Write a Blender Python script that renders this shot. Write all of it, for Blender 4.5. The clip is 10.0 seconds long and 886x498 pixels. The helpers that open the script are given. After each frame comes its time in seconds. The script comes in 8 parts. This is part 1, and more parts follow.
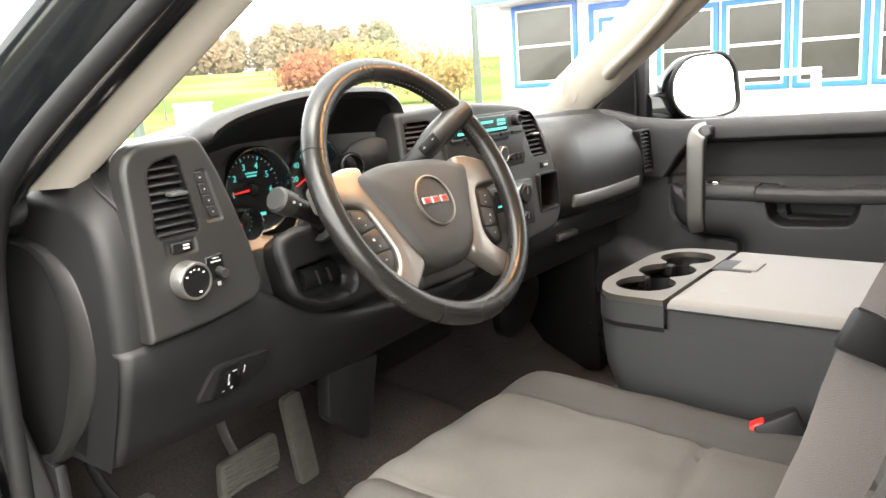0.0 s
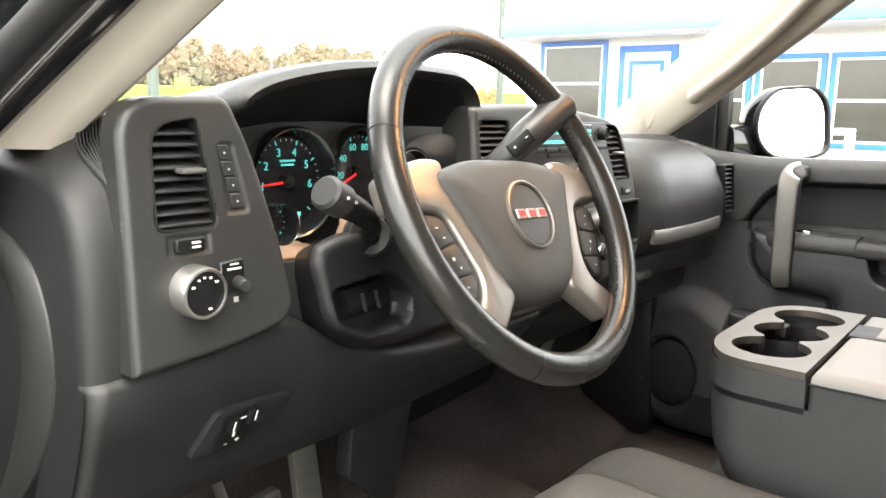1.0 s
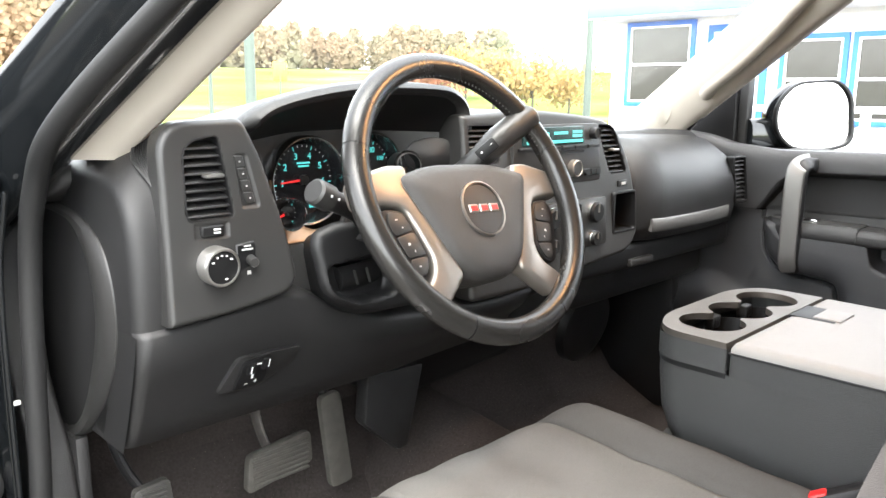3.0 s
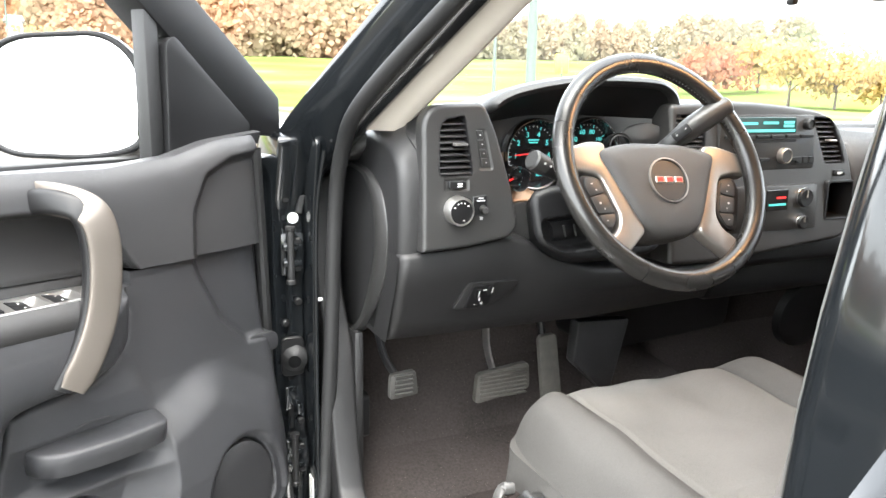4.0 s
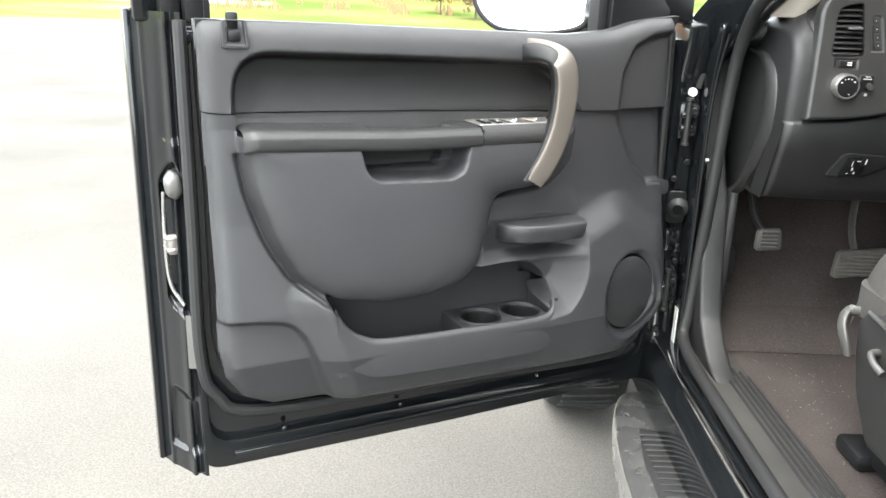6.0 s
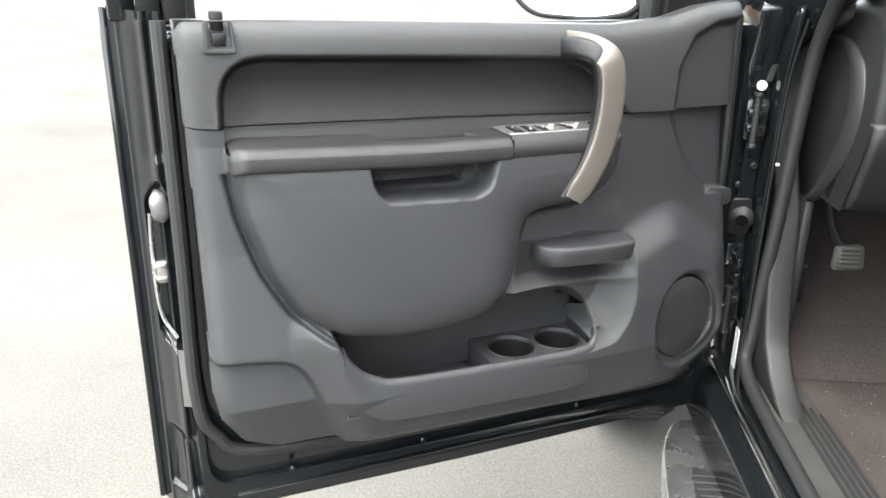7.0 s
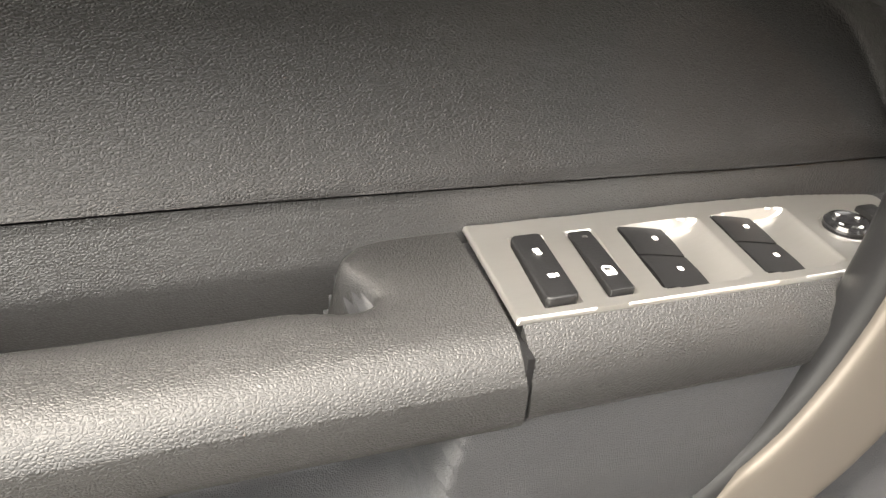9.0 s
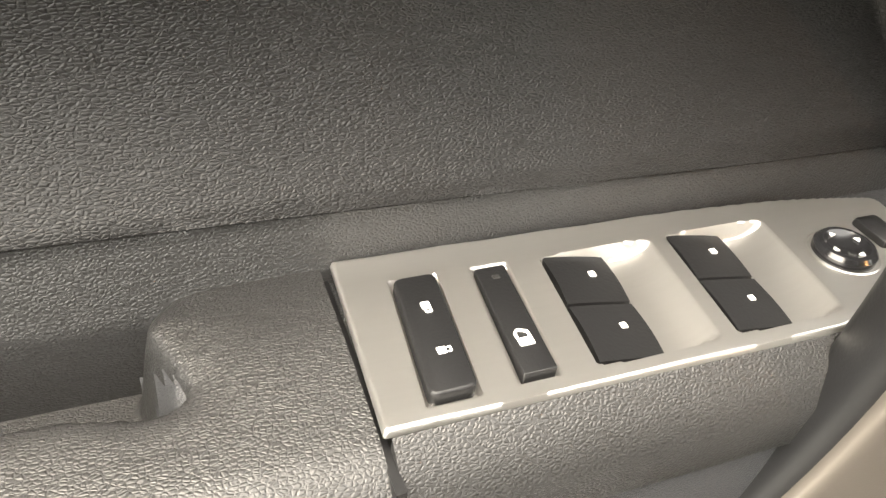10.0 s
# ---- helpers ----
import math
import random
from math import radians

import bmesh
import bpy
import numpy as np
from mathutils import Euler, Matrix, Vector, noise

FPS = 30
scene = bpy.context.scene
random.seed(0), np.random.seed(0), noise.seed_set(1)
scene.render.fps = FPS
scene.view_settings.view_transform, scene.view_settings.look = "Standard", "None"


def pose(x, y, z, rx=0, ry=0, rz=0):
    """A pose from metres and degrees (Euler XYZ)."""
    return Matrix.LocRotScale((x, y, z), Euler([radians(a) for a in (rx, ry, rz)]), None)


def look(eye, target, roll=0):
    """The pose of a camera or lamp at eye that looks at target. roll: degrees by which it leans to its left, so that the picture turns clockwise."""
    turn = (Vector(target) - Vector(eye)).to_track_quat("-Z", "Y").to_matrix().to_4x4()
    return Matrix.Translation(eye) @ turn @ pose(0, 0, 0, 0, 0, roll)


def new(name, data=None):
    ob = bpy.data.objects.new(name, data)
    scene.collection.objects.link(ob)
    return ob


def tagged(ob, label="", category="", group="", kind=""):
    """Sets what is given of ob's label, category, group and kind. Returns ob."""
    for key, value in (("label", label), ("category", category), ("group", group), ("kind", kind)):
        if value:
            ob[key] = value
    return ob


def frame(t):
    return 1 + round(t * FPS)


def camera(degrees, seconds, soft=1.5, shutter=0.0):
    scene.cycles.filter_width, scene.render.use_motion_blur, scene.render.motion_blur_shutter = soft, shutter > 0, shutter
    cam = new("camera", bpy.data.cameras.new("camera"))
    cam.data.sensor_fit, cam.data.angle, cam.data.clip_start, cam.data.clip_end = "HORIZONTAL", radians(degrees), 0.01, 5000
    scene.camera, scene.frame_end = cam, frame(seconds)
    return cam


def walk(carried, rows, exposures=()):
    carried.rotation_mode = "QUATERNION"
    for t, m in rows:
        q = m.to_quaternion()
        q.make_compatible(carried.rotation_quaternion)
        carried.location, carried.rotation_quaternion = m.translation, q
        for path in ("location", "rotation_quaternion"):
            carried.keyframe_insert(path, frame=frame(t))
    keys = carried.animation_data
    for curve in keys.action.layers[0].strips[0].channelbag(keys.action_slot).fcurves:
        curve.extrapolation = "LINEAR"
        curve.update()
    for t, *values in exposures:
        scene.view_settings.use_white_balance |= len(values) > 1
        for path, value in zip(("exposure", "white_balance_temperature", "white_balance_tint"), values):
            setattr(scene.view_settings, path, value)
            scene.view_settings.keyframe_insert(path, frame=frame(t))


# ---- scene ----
cam = camera(59.4, 10.0)
PATH = [
    (0, (-1.1581, -0.0380, 1.4600), (0.3087, 1.1020, 1.0619), -3.9),
    (0.5, (-1.0668, 0.0931, 1.4457), (0.3715, 1.2758, 1.0696), -1.7),
    (1, (-1.0117, 0.1919, 1.4030), (0.4617, 1.3471, 1.0791), 1.2),
    (1.5, (-0.9813, 0.2261, 1.3992), (0.5358, 1.3253, 1.0838), 1.8),
    (2, (-0.9557, 0.2118, 1.4192), (0.5386, 1.3319, 1.0715), 0.8),
    (3.3, (-1.1029, -0.1406, 1.4533), (0.1074, 1.2739, 1.0743), 1.0),
    (3.5, (-1.1191, -0.1947, 1.4562), (-0.0038, 1.2948, 1.0696), 1.2),
    (4, (-1.1657, -0.3363, 1.4486), (-0.3781, 1.3452, 1.0477), 1.1),
    (4.5, (-1.2749, -0.5415, 1.4116), (-0.8256, 1.2578, 0.9992), 1.7),
    (5, (-1.3557, -0.7429, 1.3812), (-1.2169, 1.1048, 0.9612), 2.3),
    (5.5, (-1.3224, -0.8217, 1.3583), (-1.3718, 1.0184, 0.8881), 2.3),
    (5.7, (-1.3566, -0.7885, 1.3545), (-1.3718, 1.0421, 0.8453), 2.0),
    (6.8, (-1.3110, -0.5966, 1.4030), (-1.4278, 1.1884, 0.7637), 1.0),
    (7, (-1.3081, -0.5282, 1.4040), (-1.4563, 1.2521, 0.7589), 0.9),
    (7.5, (-1.3148, -0.3268, 1.3878), (-1.4810, 1.4269, 0.6743), 1.5),
    (8, (-1.3291, -0.0342, 1.3793), (-1.4440, 1.7071, 0.6278), 2.7),
    (8.5, (-1.3100, 0.2688, 1.3517), (-1.4497, 1.9570, 0.4910), 3.8),
    (9, (-1.3062, 0.4617, 1.3270), (-1.5133, 2.0662, 0.3304), 3.9),
    (9.5, (-1.3024, 0.5377, 1.3251), (-1.4687, 2.0738, 0.2193), 4.1),
    (10, (-1.2892, 0.5662, 1.3165), (-1.3832, 2.0586, 0.1452), 5.9),
]
EXPOSURE = [(0.0, 3.68, 7200, 8), (2.0, 3.9, 7000, 8), (3.5, 4.02, 6600, 8), (4.5, 4.15, 6600, 7), (5.0, 4.05, 6750, 7), (5.5, 3.7, 6600, 6), (7.0, 3.68, 6550, 6), (7.5, 3.85, 6650, 7), (8.0, 4.15, 7500, 9), (8.5, 4.35, 7700, 9), (9.0, 4.15, 7500, 9), (10.0, 4.05, 7750, 8)]
walk(cam, [(t, look(eye, target, roll)) for t, eye, target, roll in PATH], EXPOSURE)


# ---- world, sun, exposure ----
world = bpy.data.worlds.new("sky")
scene.world = world
world.use_nodes = True
wn, wl = world.node_tree.nodes, world.node_tree.links
sky = wn.new("ShaderNodeTexSky")
sky.sky_type = "NISHITA"
sky.sun_disc = False
sky.sun_elevation, sky.sun_rotation = radians(70), radians(215)
sky.air_density, sky.dust_density, sky.ozone_density = 1.0, 1.5, 0.5
pale = wn.new("ShaderNodeHueSaturation")
pale.inputs["Saturation"].default_value = 0.22
wl.new(sky.outputs[0], pale.inputs["Color"])
wl.new(pale.outputs[0], wn["Background"].inputs["Color"])
wn["Background"].inputs["Strength"].default_value = 0.15
sun_data = bpy.data.lights.new("sun", "SUN")
sun_data.energy, sun_data.angle, sun_data.color = 0.6, radians(60), (1.0, 0.95, 0.88)
sun = new("sun", sun_data)
sun.matrix_basis = look((math.sin(radians(215)) * 0.45, math.cos(radians(215)) * 0.45, 1.0), (0, 0, 0))


# ---- helpers of this scene ----
def material(name, colour, rough=0.5, metal=0.0, vary=0.15, vary_scale=9.0, grain=0.0, grain_scale=700.0, fine="VORONOI", spec=0.5, coat=0.0, emit=0.0, rough_vary=0.08, stretch=None):
    m = bpy.data.materials.new(name)
    m.use_nodes = True
    n, l = m.node_tree.nodes, m.node_tree.links
    b = n["Principled BSDF"]
    b.inputs["Metallic"].default_value = metal
    b.inputs["Specular IOR Level"].default_value = spec
    b.inputs["Coat Weight"].default_value = coat
    b.inputs["Coat Roughness"].default_value = 0.05
    co = n.new("ShaderNodeTexCoord")
    src = co.outputs["Object"]
    if stretch:
        mp = n.new("ShaderNodeMapping")
        mp.inputs["Scale"].default_value = stretch
        l.new(src, mp.inputs["Vector"])
        src = mp.outputs["Vector"]
    big = n.new("ShaderNodeTexNoise")
    big.inputs["Scale"].default_value, big.inputs["Detail"].default_value = vary_scale, 6.0
    l.new(src, big.inputs["Vector"])
    ramp = n.new("ShaderNodeMix")
    ramp.data_type = "RGBA"
    ramp.inputs["A"].default_value = (*[max(0, c * (1 - vary)) for c in colour[:3]], 1)
    ramp.inputs["B"].default_value = (*[min(1, c * (1 + vary)) for c in colour[:3]], 1)
    l.new(big.outputs["Fac"], ramp.inputs["Factor"])
    l.new(ramp.outputs["Result"], b.inputs["Base Color"])
    rr = n.new("ShaderNodeMapRange")
    rr.inputs["To Min"].default_value, rr.inputs["To Max"].default_value = max(0.02, rough - rough_vary), min(1, rough + rough_vary)
    l.new(big.outputs["Fac"], rr.inputs["Value"])
    l.new(rr.outputs["Result"], b.inputs["Roughness"])
    if grain:
        if fine == "PEBBLE":
            g = n.new("ShaderNodeTexVoronoi")
            g.feature = "SMOOTH_F1"
            g.inputs["Smoothness"].default_value = 0.35
            g.inputs["Scale"].default_value = grain_scale
            l.new(src, g.inputs["Vector"])
            cl = n.new("ShaderNodeMapRange")
            cl.inputs["From Max"].default_value = 0.8
            cl.inputs["To Min"].default_value, cl.inputs["To Max"].default_value = 1.0, 0.0
            l.new(g.outputs["Distance"], cl.inputs["Value"])
            out = cl.outputs["Result"]
        elif fine == "LEATHER":
            bend = n.new("ShaderNodeTexNoise")
            bend.inputs["Scale"].default_value, bend.inputs["Detail"].default_value = grain_scale * 0.45, 2.0
            l.new(src, bend.inputs["Vector"])
            add = n.new("ShaderNodeVectorMath")
            add.operation = "SCALE"
            add.inputs["Scale"].default_value = 0.9 / grain_scale
            l.new(bend.outputs["Color"], add.inputs[0])
            add2 = n.new("ShaderNodeVectorMath")
            l.new(src, add2.inputs[0])
            l.new(add.outputs[0], add2.inputs[1])
            g = n.new("ShaderNodeTexVoronoi")
            g.feature = "DISTANCE_TO_EDGE"
            g.inputs["Scale"].default_value = grain_scale
            l.new(add2.outputs[0], g.inputs["Vector"])
            cl = n.new("ShaderNodeMapRange")
            cl.interpolation_type = "SMOOTHSTEP"
            cl.inputs["From Max"].default_value = 0.30
            l.new(g.outputs["Distance"], cl.inputs["Value"])
            out = cl.outputs["Result"]
        elif fine == "VORONOI":
            g = n.new("ShaderNodeTexVoronoi")
            g.feature = "DISTANCE_TO_EDGE"
            g.inputs["Scale"].default_value = grain_scale
            out = g.outputs["Distance"]
            soft = n.new("ShaderNodeTexNoise")
            soft.inputs["Scale"].default_value = grain_scale * 0.5
            l.new(src, soft.inputs["Vector"])
            add = n.new("ShaderNodeVectorMath")
            add.operation = "SCALE"
            add.inputs["Scale"].default_value = 0.004
            l.new(soft.outputs["Color"], add.inputs[0])
            add2 = n.new("ShaderNodeVectorMath")
            l.new(src, add2.inputs[0])
            l.new(add.outputs[0], add2.inputs[1])
            l.new(add2.outputs[0], g.inputs["Vector"])
            cl = n.new("ShaderNodeMapRange")
            cl.inputs["From Max"].default_value = 0.25
            l.new(out, cl.inputs["Value"])
            out = cl.outputs["Result"]
        else:
            g = n.new("ShaderNodeTexNoise")
            g.inputs["Scale"].default_value, g.inputs["Detail"].default_value = grain_scale, 4.0
            l.new(src, g.inputs["Vector"])
            out = g.outputs["Fac"]
        bp = n.new("ShaderNodeBump")
        bp.inputs["Strength"].default_value = min(1.0, grain)
        bp.inputs["Distance"].default_value = 0.0006
        l.new(out, bp.inputs["Height"])
        l.new(bp.outputs["Normal"], b.inputs["Normal"])
    if emit:
        b.inputs["Emission Color"].default_value = (*colour[:3], 1)
        b.inputs["Emission Strength"].default_value = emit
    return m


def cloth(name, colour, rough, scale, dark=0.55, bump=0.6, speck=None, sheen=0.25, spec=0.25, wear=7.0):
    """Fabric or carpet: a fine mottled weave with broad wear."""
    m = bpy.data.materials.new(name)
    m.use_nodes = True
    n, l = m.node_tree.nodes, m.node_tree.links
    b = n["Principled BSDF"]
    b.inputs["Roughness"].default_value = rough
    b.inputs["Specular IOR Level"].default_value = spec
    b.inputs["Sheen Weight"].default_value = sheen
    co = n.new("ShaderNodeTexCoord")
    a, w = n.new("ShaderNodeTexNoise"), n.new("ShaderNodeTexNoise")
    a.inputs["Scale"].default_value, a.inputs["Detail"].default_value = scale, 3
    w.inputs["Scale"].default_value, w.inputs["Detail"].default_value = wear, 5
    l.new(co.outputs["Object"], a.inputs["Vector"])
    l.new(co.outputs["Object"], w.inputs["Vector"])
    mul = n.new("ShaderNodeMath")
    mul.operation = "MULTIPLY_ADD"
    mul.inputs[1].default_value, mul.inputs[2].default_value = 0.6, 0.0
    l.new(a.outputs["Fac"], mul.inputs[0])
    ad = n.new("ShaderNodeMath")
    ad.operation = "MULTIPLY_ADD"
    ad.inputs[1].default_value = 0.5
    l.new(w.outputs["Fac"], ad.inputs[0])
    l.new(mul.outputs[0], ad.inputs[2])
    mix = n.new("ShaderNodeMix")
    mix.data_type = "RGBA"
    mix.inputs["A"].default_value = (*[max(0.0, c * dark) for c in colour], 1)
    mix.inputs["B"].default_value = (*[c * (2 - dark) for c in colour], 1)
    l.new(ad.outputs[0], mix.inputs["Factor"])
    end = mix.outputs["Result"]
    if speck:
        v = n.new("ShaderNodeTexVoronoi")
        v.inputs["Scale"].default_value = 110
        l.new(co.outputs["Object"], v.inputs["Vector"])
        th = n.new("ShaderNodeMath")
        th.operation = "LESS_THAN"
        th.inputs[1].default_value = 0.06
        l.new(v.outputs["Distance"], th.inputs[0])
        m2 = n.new("ShaderNodeMix")
        m2.data_type = "RGBA"
        m2.inputs["B"].default_value = (*speck, 1)
        l.new(th.outputs[0], m2.inputs["Factor"])
        l.new(end, m2.inputs["A"])
        end = m2.outputs["Result"]
    l.new(end, b.inputs["Base Color"])
    bp = n.new("ShaderNodeBump")
    bp.inputs["Strength"].default_value, bp.inputs["Distance"].default_value = bump, 0.001
    l.new(a.outputs["Fac"], bp.inputs["Height"])
    l.new(bp.outputs["Normal"], b.inputs["Normal"])
    return m


def glass_material(name, tint, rough=0.0, haze=0.0):
    m = bpy.data.materials.new(name)
    m.use_nodes = True
    n, l = m.node_tree.nodes, m.node_tree.links
    n.remove(n["Principled BSDF"])
    clear, shine, mix, fres = n.new("ShaderNodeBsdfTransparent"), n.new("ShaderNodeBsdfGlossy"), n.new("ShaderNodeMixShader"), n.new("ShaderNodeFresnel")
    clear.inputs["Color"].default_value = (*tint, 1)
    shine.inputs["Roughness"].default_value = rough
    fres.inputs["IOR"].default_value = 1.03
    l.new(fres.outputs[0], mix.inputs[0])
    l.new(clear.outputs[0], mix.inputs[1])
    l.new(shine.outputs[0], mix.inputs[2])
    l.new(mix.outputs[0], n["Material Output"].inputs["Surface"])
    # uneven white translucent veil that stands in for glare and haze
    if haze:
        film, veil, noise_, mr = n.new("ShaderNodeBsdfTranslucent"), n.new("ShaderNodeMixShader"), n.new("ShaderNodeTexNoise"), n.new("ShaderNodeMapRange")
        noise_.inputs["Scale"].default_value, noise_.inputs["Detail"].default_value = 3.5, 6.0
        mr.inputs["To Min"].default_value, mr.inputs["To Max"].default_value = haze * 0.6, haze * 1.4
        film.inputs["Color"].default_value = (0.85, 0.85, 0.84, 1)
        l.new(noise_.outputs["Fac"], mr.inputs["Value"])
        l.new(mr.outputs["Result"], veil.inputs[0])
        l.new(mix.outputs[0], veil.inputs[1])
        l.new(film.outputs[0], veil.inputs[2])
        l.new(veil.outputs[0], n["Material Output"].inputs["Surface"])
    return m


PLACE = {}


def thing(name, m, label, category, group="", kind="", local=False):
    """An Empty at the base of a thing. local: its parts are given in its own axes, otherwise in the world's."""
    e = new(name)
    e.empty_display_size = 0.05
    e.matrix_basis = m
    PLACE[e.name] = (m.copy(), local)
    tagged(e, label, category, group, kind)
    return e


def finish(me, mat, angle=35):
    me.materials.append(mat)
    me.polygons.foreach_set("use_smooth", [True] * len(me.polygons))
    me.set_sharp_from_angle(angle=radians(angle))
    me.update()


def hang(ob, parent):
    ob.parent = parent
    if parent.name in PLACE:
        m, local = PLACE[parent.name]
        if not local:
            ob.matrix_parent_inverse = m.inverted()
    return ob


def part(name, bm, mat, parent, label="", angle=35):
    me = bpy.data.meshes.new(name)
    bmesh.ops.recalc_face_normals(bm, faces=bm.faces)
    bm.to_mesh(me)
    bm.free()
    finish(me, mat, angle)
    ob = new(name, me)
    hang(ob, parent)
    if label:
        tagged(ob, label)
    return ob


def single(name, bm, mat, label, category, group="", kind="", angle=35):
    me = bpy.data.meshes.new(name)
    bmesh.ops.recalc_face_normals(bm, faces=bm.faces)
    bm.to_mesh(me)
    bm.free()
    finish(me, mat, angle)
    return tagged(new(name, me), label, category, group, kind)


def bevelled(bm, width, seg=2, angle=25):
    if width > 0:
        es = [e for e in bm.edges if len(e.link_faces) == 2 and e.calc_face_angle(0) > radians(angle)]
        bmesh.ops.bevel(bm, geom=es, offset=width, segments=seg, affect="EDGES", profile=0.5, clamp_overlap=True)
    return bm


def box(x0, x1, y0, y1, z0, z1, bevel=0.0, seg=2):
    bm = bmesh.new()
    bmesh.ops.create_cube(bm, size=1)
    for v in bm.verts:
        v.co = Vector((x0 + (v.co.x + 0.5) * (x1 - x0), y0 + (v.co.y + 0.5) * (y1 - y0), z0 + (v.co.z + 0.5) * (z1 - z0)))
    return bevelled(bm, bevel, seg)


def rounded(pts, r, seg=4):
    """The outline pts with its corners rounded to radius r (one number, or one a corner)."""
    out, k = [], len(pts)
    for i in range(k):
        p, a, b = Vector(pts[i]), Vector(pts[i - 1]), Vector(pts[(i + 1) % k])
        ri = r[i] if isinstance(r, (list, tuple)) else r
        da, db = (a - p), (b - p)
        q = min(ri, da.length * 0.48, db.length * 0.48)
        if q < 1e-5:
            out.append(tuple(p))
            continue
        s, e = p + da.normalized() * q, p + db.normalized() * q
        for j in range(seg + 1):
            t = j / seg
            out.append(tuple((1 - t) ** 2 * s + 2 * t * (1 - t) * p + t * t * e))
    return out


def axis_point(axis, a, b, h):
    return Vector((h, a, b)) if axis == "x" else Vector((a, h, b)) if axis == "y" else Vector((a, b, h))


def prism(pts, lo, hi, axis="y", bevel=0.0, seg=2, angle=25):
    bm = bmesh.new()
    low = [bm.verts.new(axis_point(axis, a, b, lo)) for a, b in pts]
    top = [bm.verts.new(axis_point(axis, a, b, hi)) for a, b in pts]
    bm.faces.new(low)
    bm.faces.new(top[::-1])
    k = len(pts)
    for i in range(k):
        bm.faces.new((low[i], top[i], top[(i + 1) % k], low[(i + 1) % k]))
    bmesh.ops.recalc_face_normals(bm, faces=bm.faces)
    return bevelled(bm, bevel, seg, angle)


def frame_ring(outer, inner, lo, hi, axis="y", bevel=0.0):
    """A flat frame between two outlines of equal length."""
    bm = bmesh.new()
    rows = [[bm.verts.new(axis_point(axis, a, b, h)) for a, b in pts] for pts, h in ((outer, lo), (outer, hi), (inner, hi), (inner, lo))]
    k = len(outer)
    for r in range(4):
        for i in range(k):
            bm.faces.new((rows[r][i], rows[r][(i + 1) % k], rows[(r + 1) % 4][(i + 1) % k], rows[(r + 1) % 4][i]))
    bmesh.ops.recalc_face_normals(bm, faces=bm.faces)
    return bevelled(bm, bevel, 2, 50)


def loft(loops, closed=False, caps=True):
    """A skin over loops of equal length."""
    bm = bmesh.new()
    rows = [[bm.verts.new(p) for p in lp] for lp in loops]
    k = len(loops[0])
    for a, b in zip(rows, rows[1:] + (rows[:1] if closed else [])):
        for i in range(k):
            bm.faces.new((a[i], a[(i + 1) % k], b[(i + 1) % k], b[i]))
    if caps and not closed:
        bm.faces.new(rows[0][::-1])
        bm.faces.new(rows[-1])
    bmesh.ops.recalc_face_normals(bm, faces=bm.faces)
    return bm


def smooth_path(pts, n):
    """n points on a smooth curve through pts."""
    P = [Vector(p) for p in pts]
    P = [2 * P[0] - P[1]] + P + [2 * P[-1] - P[-2]]
    out = []
    m = len(P) - 3
    for i in range(n):
        f = i / (n - 1) * m
        k = min(int(f), m - 1)
        t = f - k
        a, b, c, d = P[k:k + 4]
        out.append(0.5 * ((2 * b) + (c - a) * t + (2 * a - 5 * b + 4 * c - d) * t * t + (3 * b - a - 3 * c + d) * t ** 3))
    return out


def sweep(path, ra, rb=None, up=(0, 0, 1), seg=12, closed=False, caps=True, square=1.0):
    """A tube along a path. ra: half-width across, rb: half-height along up (numbers, or functions of 0..1)."""
    path = [Vector(p) for p in path]
    rb = ra if rb is None else rb
    loops, k = [], len(path)
    for i, p in enumerate(path):
        t = (path[(i + 1) % k] - path[i - 1]) if closed else (path[min(i + 1, k - 1)] - path[max(i - 1, 0)])
        t.normalize()
        s = t.cross(Vector(up))
        s = s.normalized() if s.length > 1e-4 else Vector((1, 0, 0))
        u = s.cross(t)
        f = i / (k - 1)
        wa = ra(f) if callable(ra) else ra
        wb = rb(f) if callable(rb) else rb
        lp = []
        for j in range(seg):
            a = 2 * math.pi * j / seg
            c, q = math.cos(a), math.sin(a)
            c, q = math.copysign(abs(c) ** square, c), math.copysign(abs(q) ** square, q)
            lp.append(p + s * (wa * c) + u * (wb * q))
        loops.append(lp)
    return loft(loops, closed, caps)


def lathe(profile, centre, normal, seg=32, sx=1.0, sy=1.0):
    """profile: (radius, height along normal) pairs turned round centre."""
    nrm = Vector(normal).normalized()
    a = nrm.orthogonal().normalized() if abs(nrm.z) > 0.9 else Vector((0, 0, 1)).cross(nrm).normalized()
    b = nrm.cross(a)
    bm = bmesh.new()
    rows = []
    for r, h in profile:
        rows.append([bm.verts.new(Vector(centre) + nrm * h + (a * (sx * math.cos(2 * math.pi * i / seg)) + b * (sy * math.sin(2 * math.pi * i / seg))) * max(r, 1e-5)) for i in range(seg)])
    for p, q in zip(rows, rows[1:]):
        for i in range(seg):
            bm.faces.new((p[i], p[(i + 1) % seg], q[(i + 1) % seg], q[i]))
    bmesh.ops.remove_doubles(bm, verts=bm.verts, dist=1e-6)
    return bm


def joined(*bms):
    out = bmesh.new()
    for b in bms:
        me = bpy.data.meshes.new("t")
        b.to_mesh(me)
        b.free()
        out.from_mesh(me)
        bpy.data.meshes.remove(me)
    return out


def moved(bm, m):
    bmesh.ops.transform(bm, matrix=m, verts=bm.verts)
    return bm


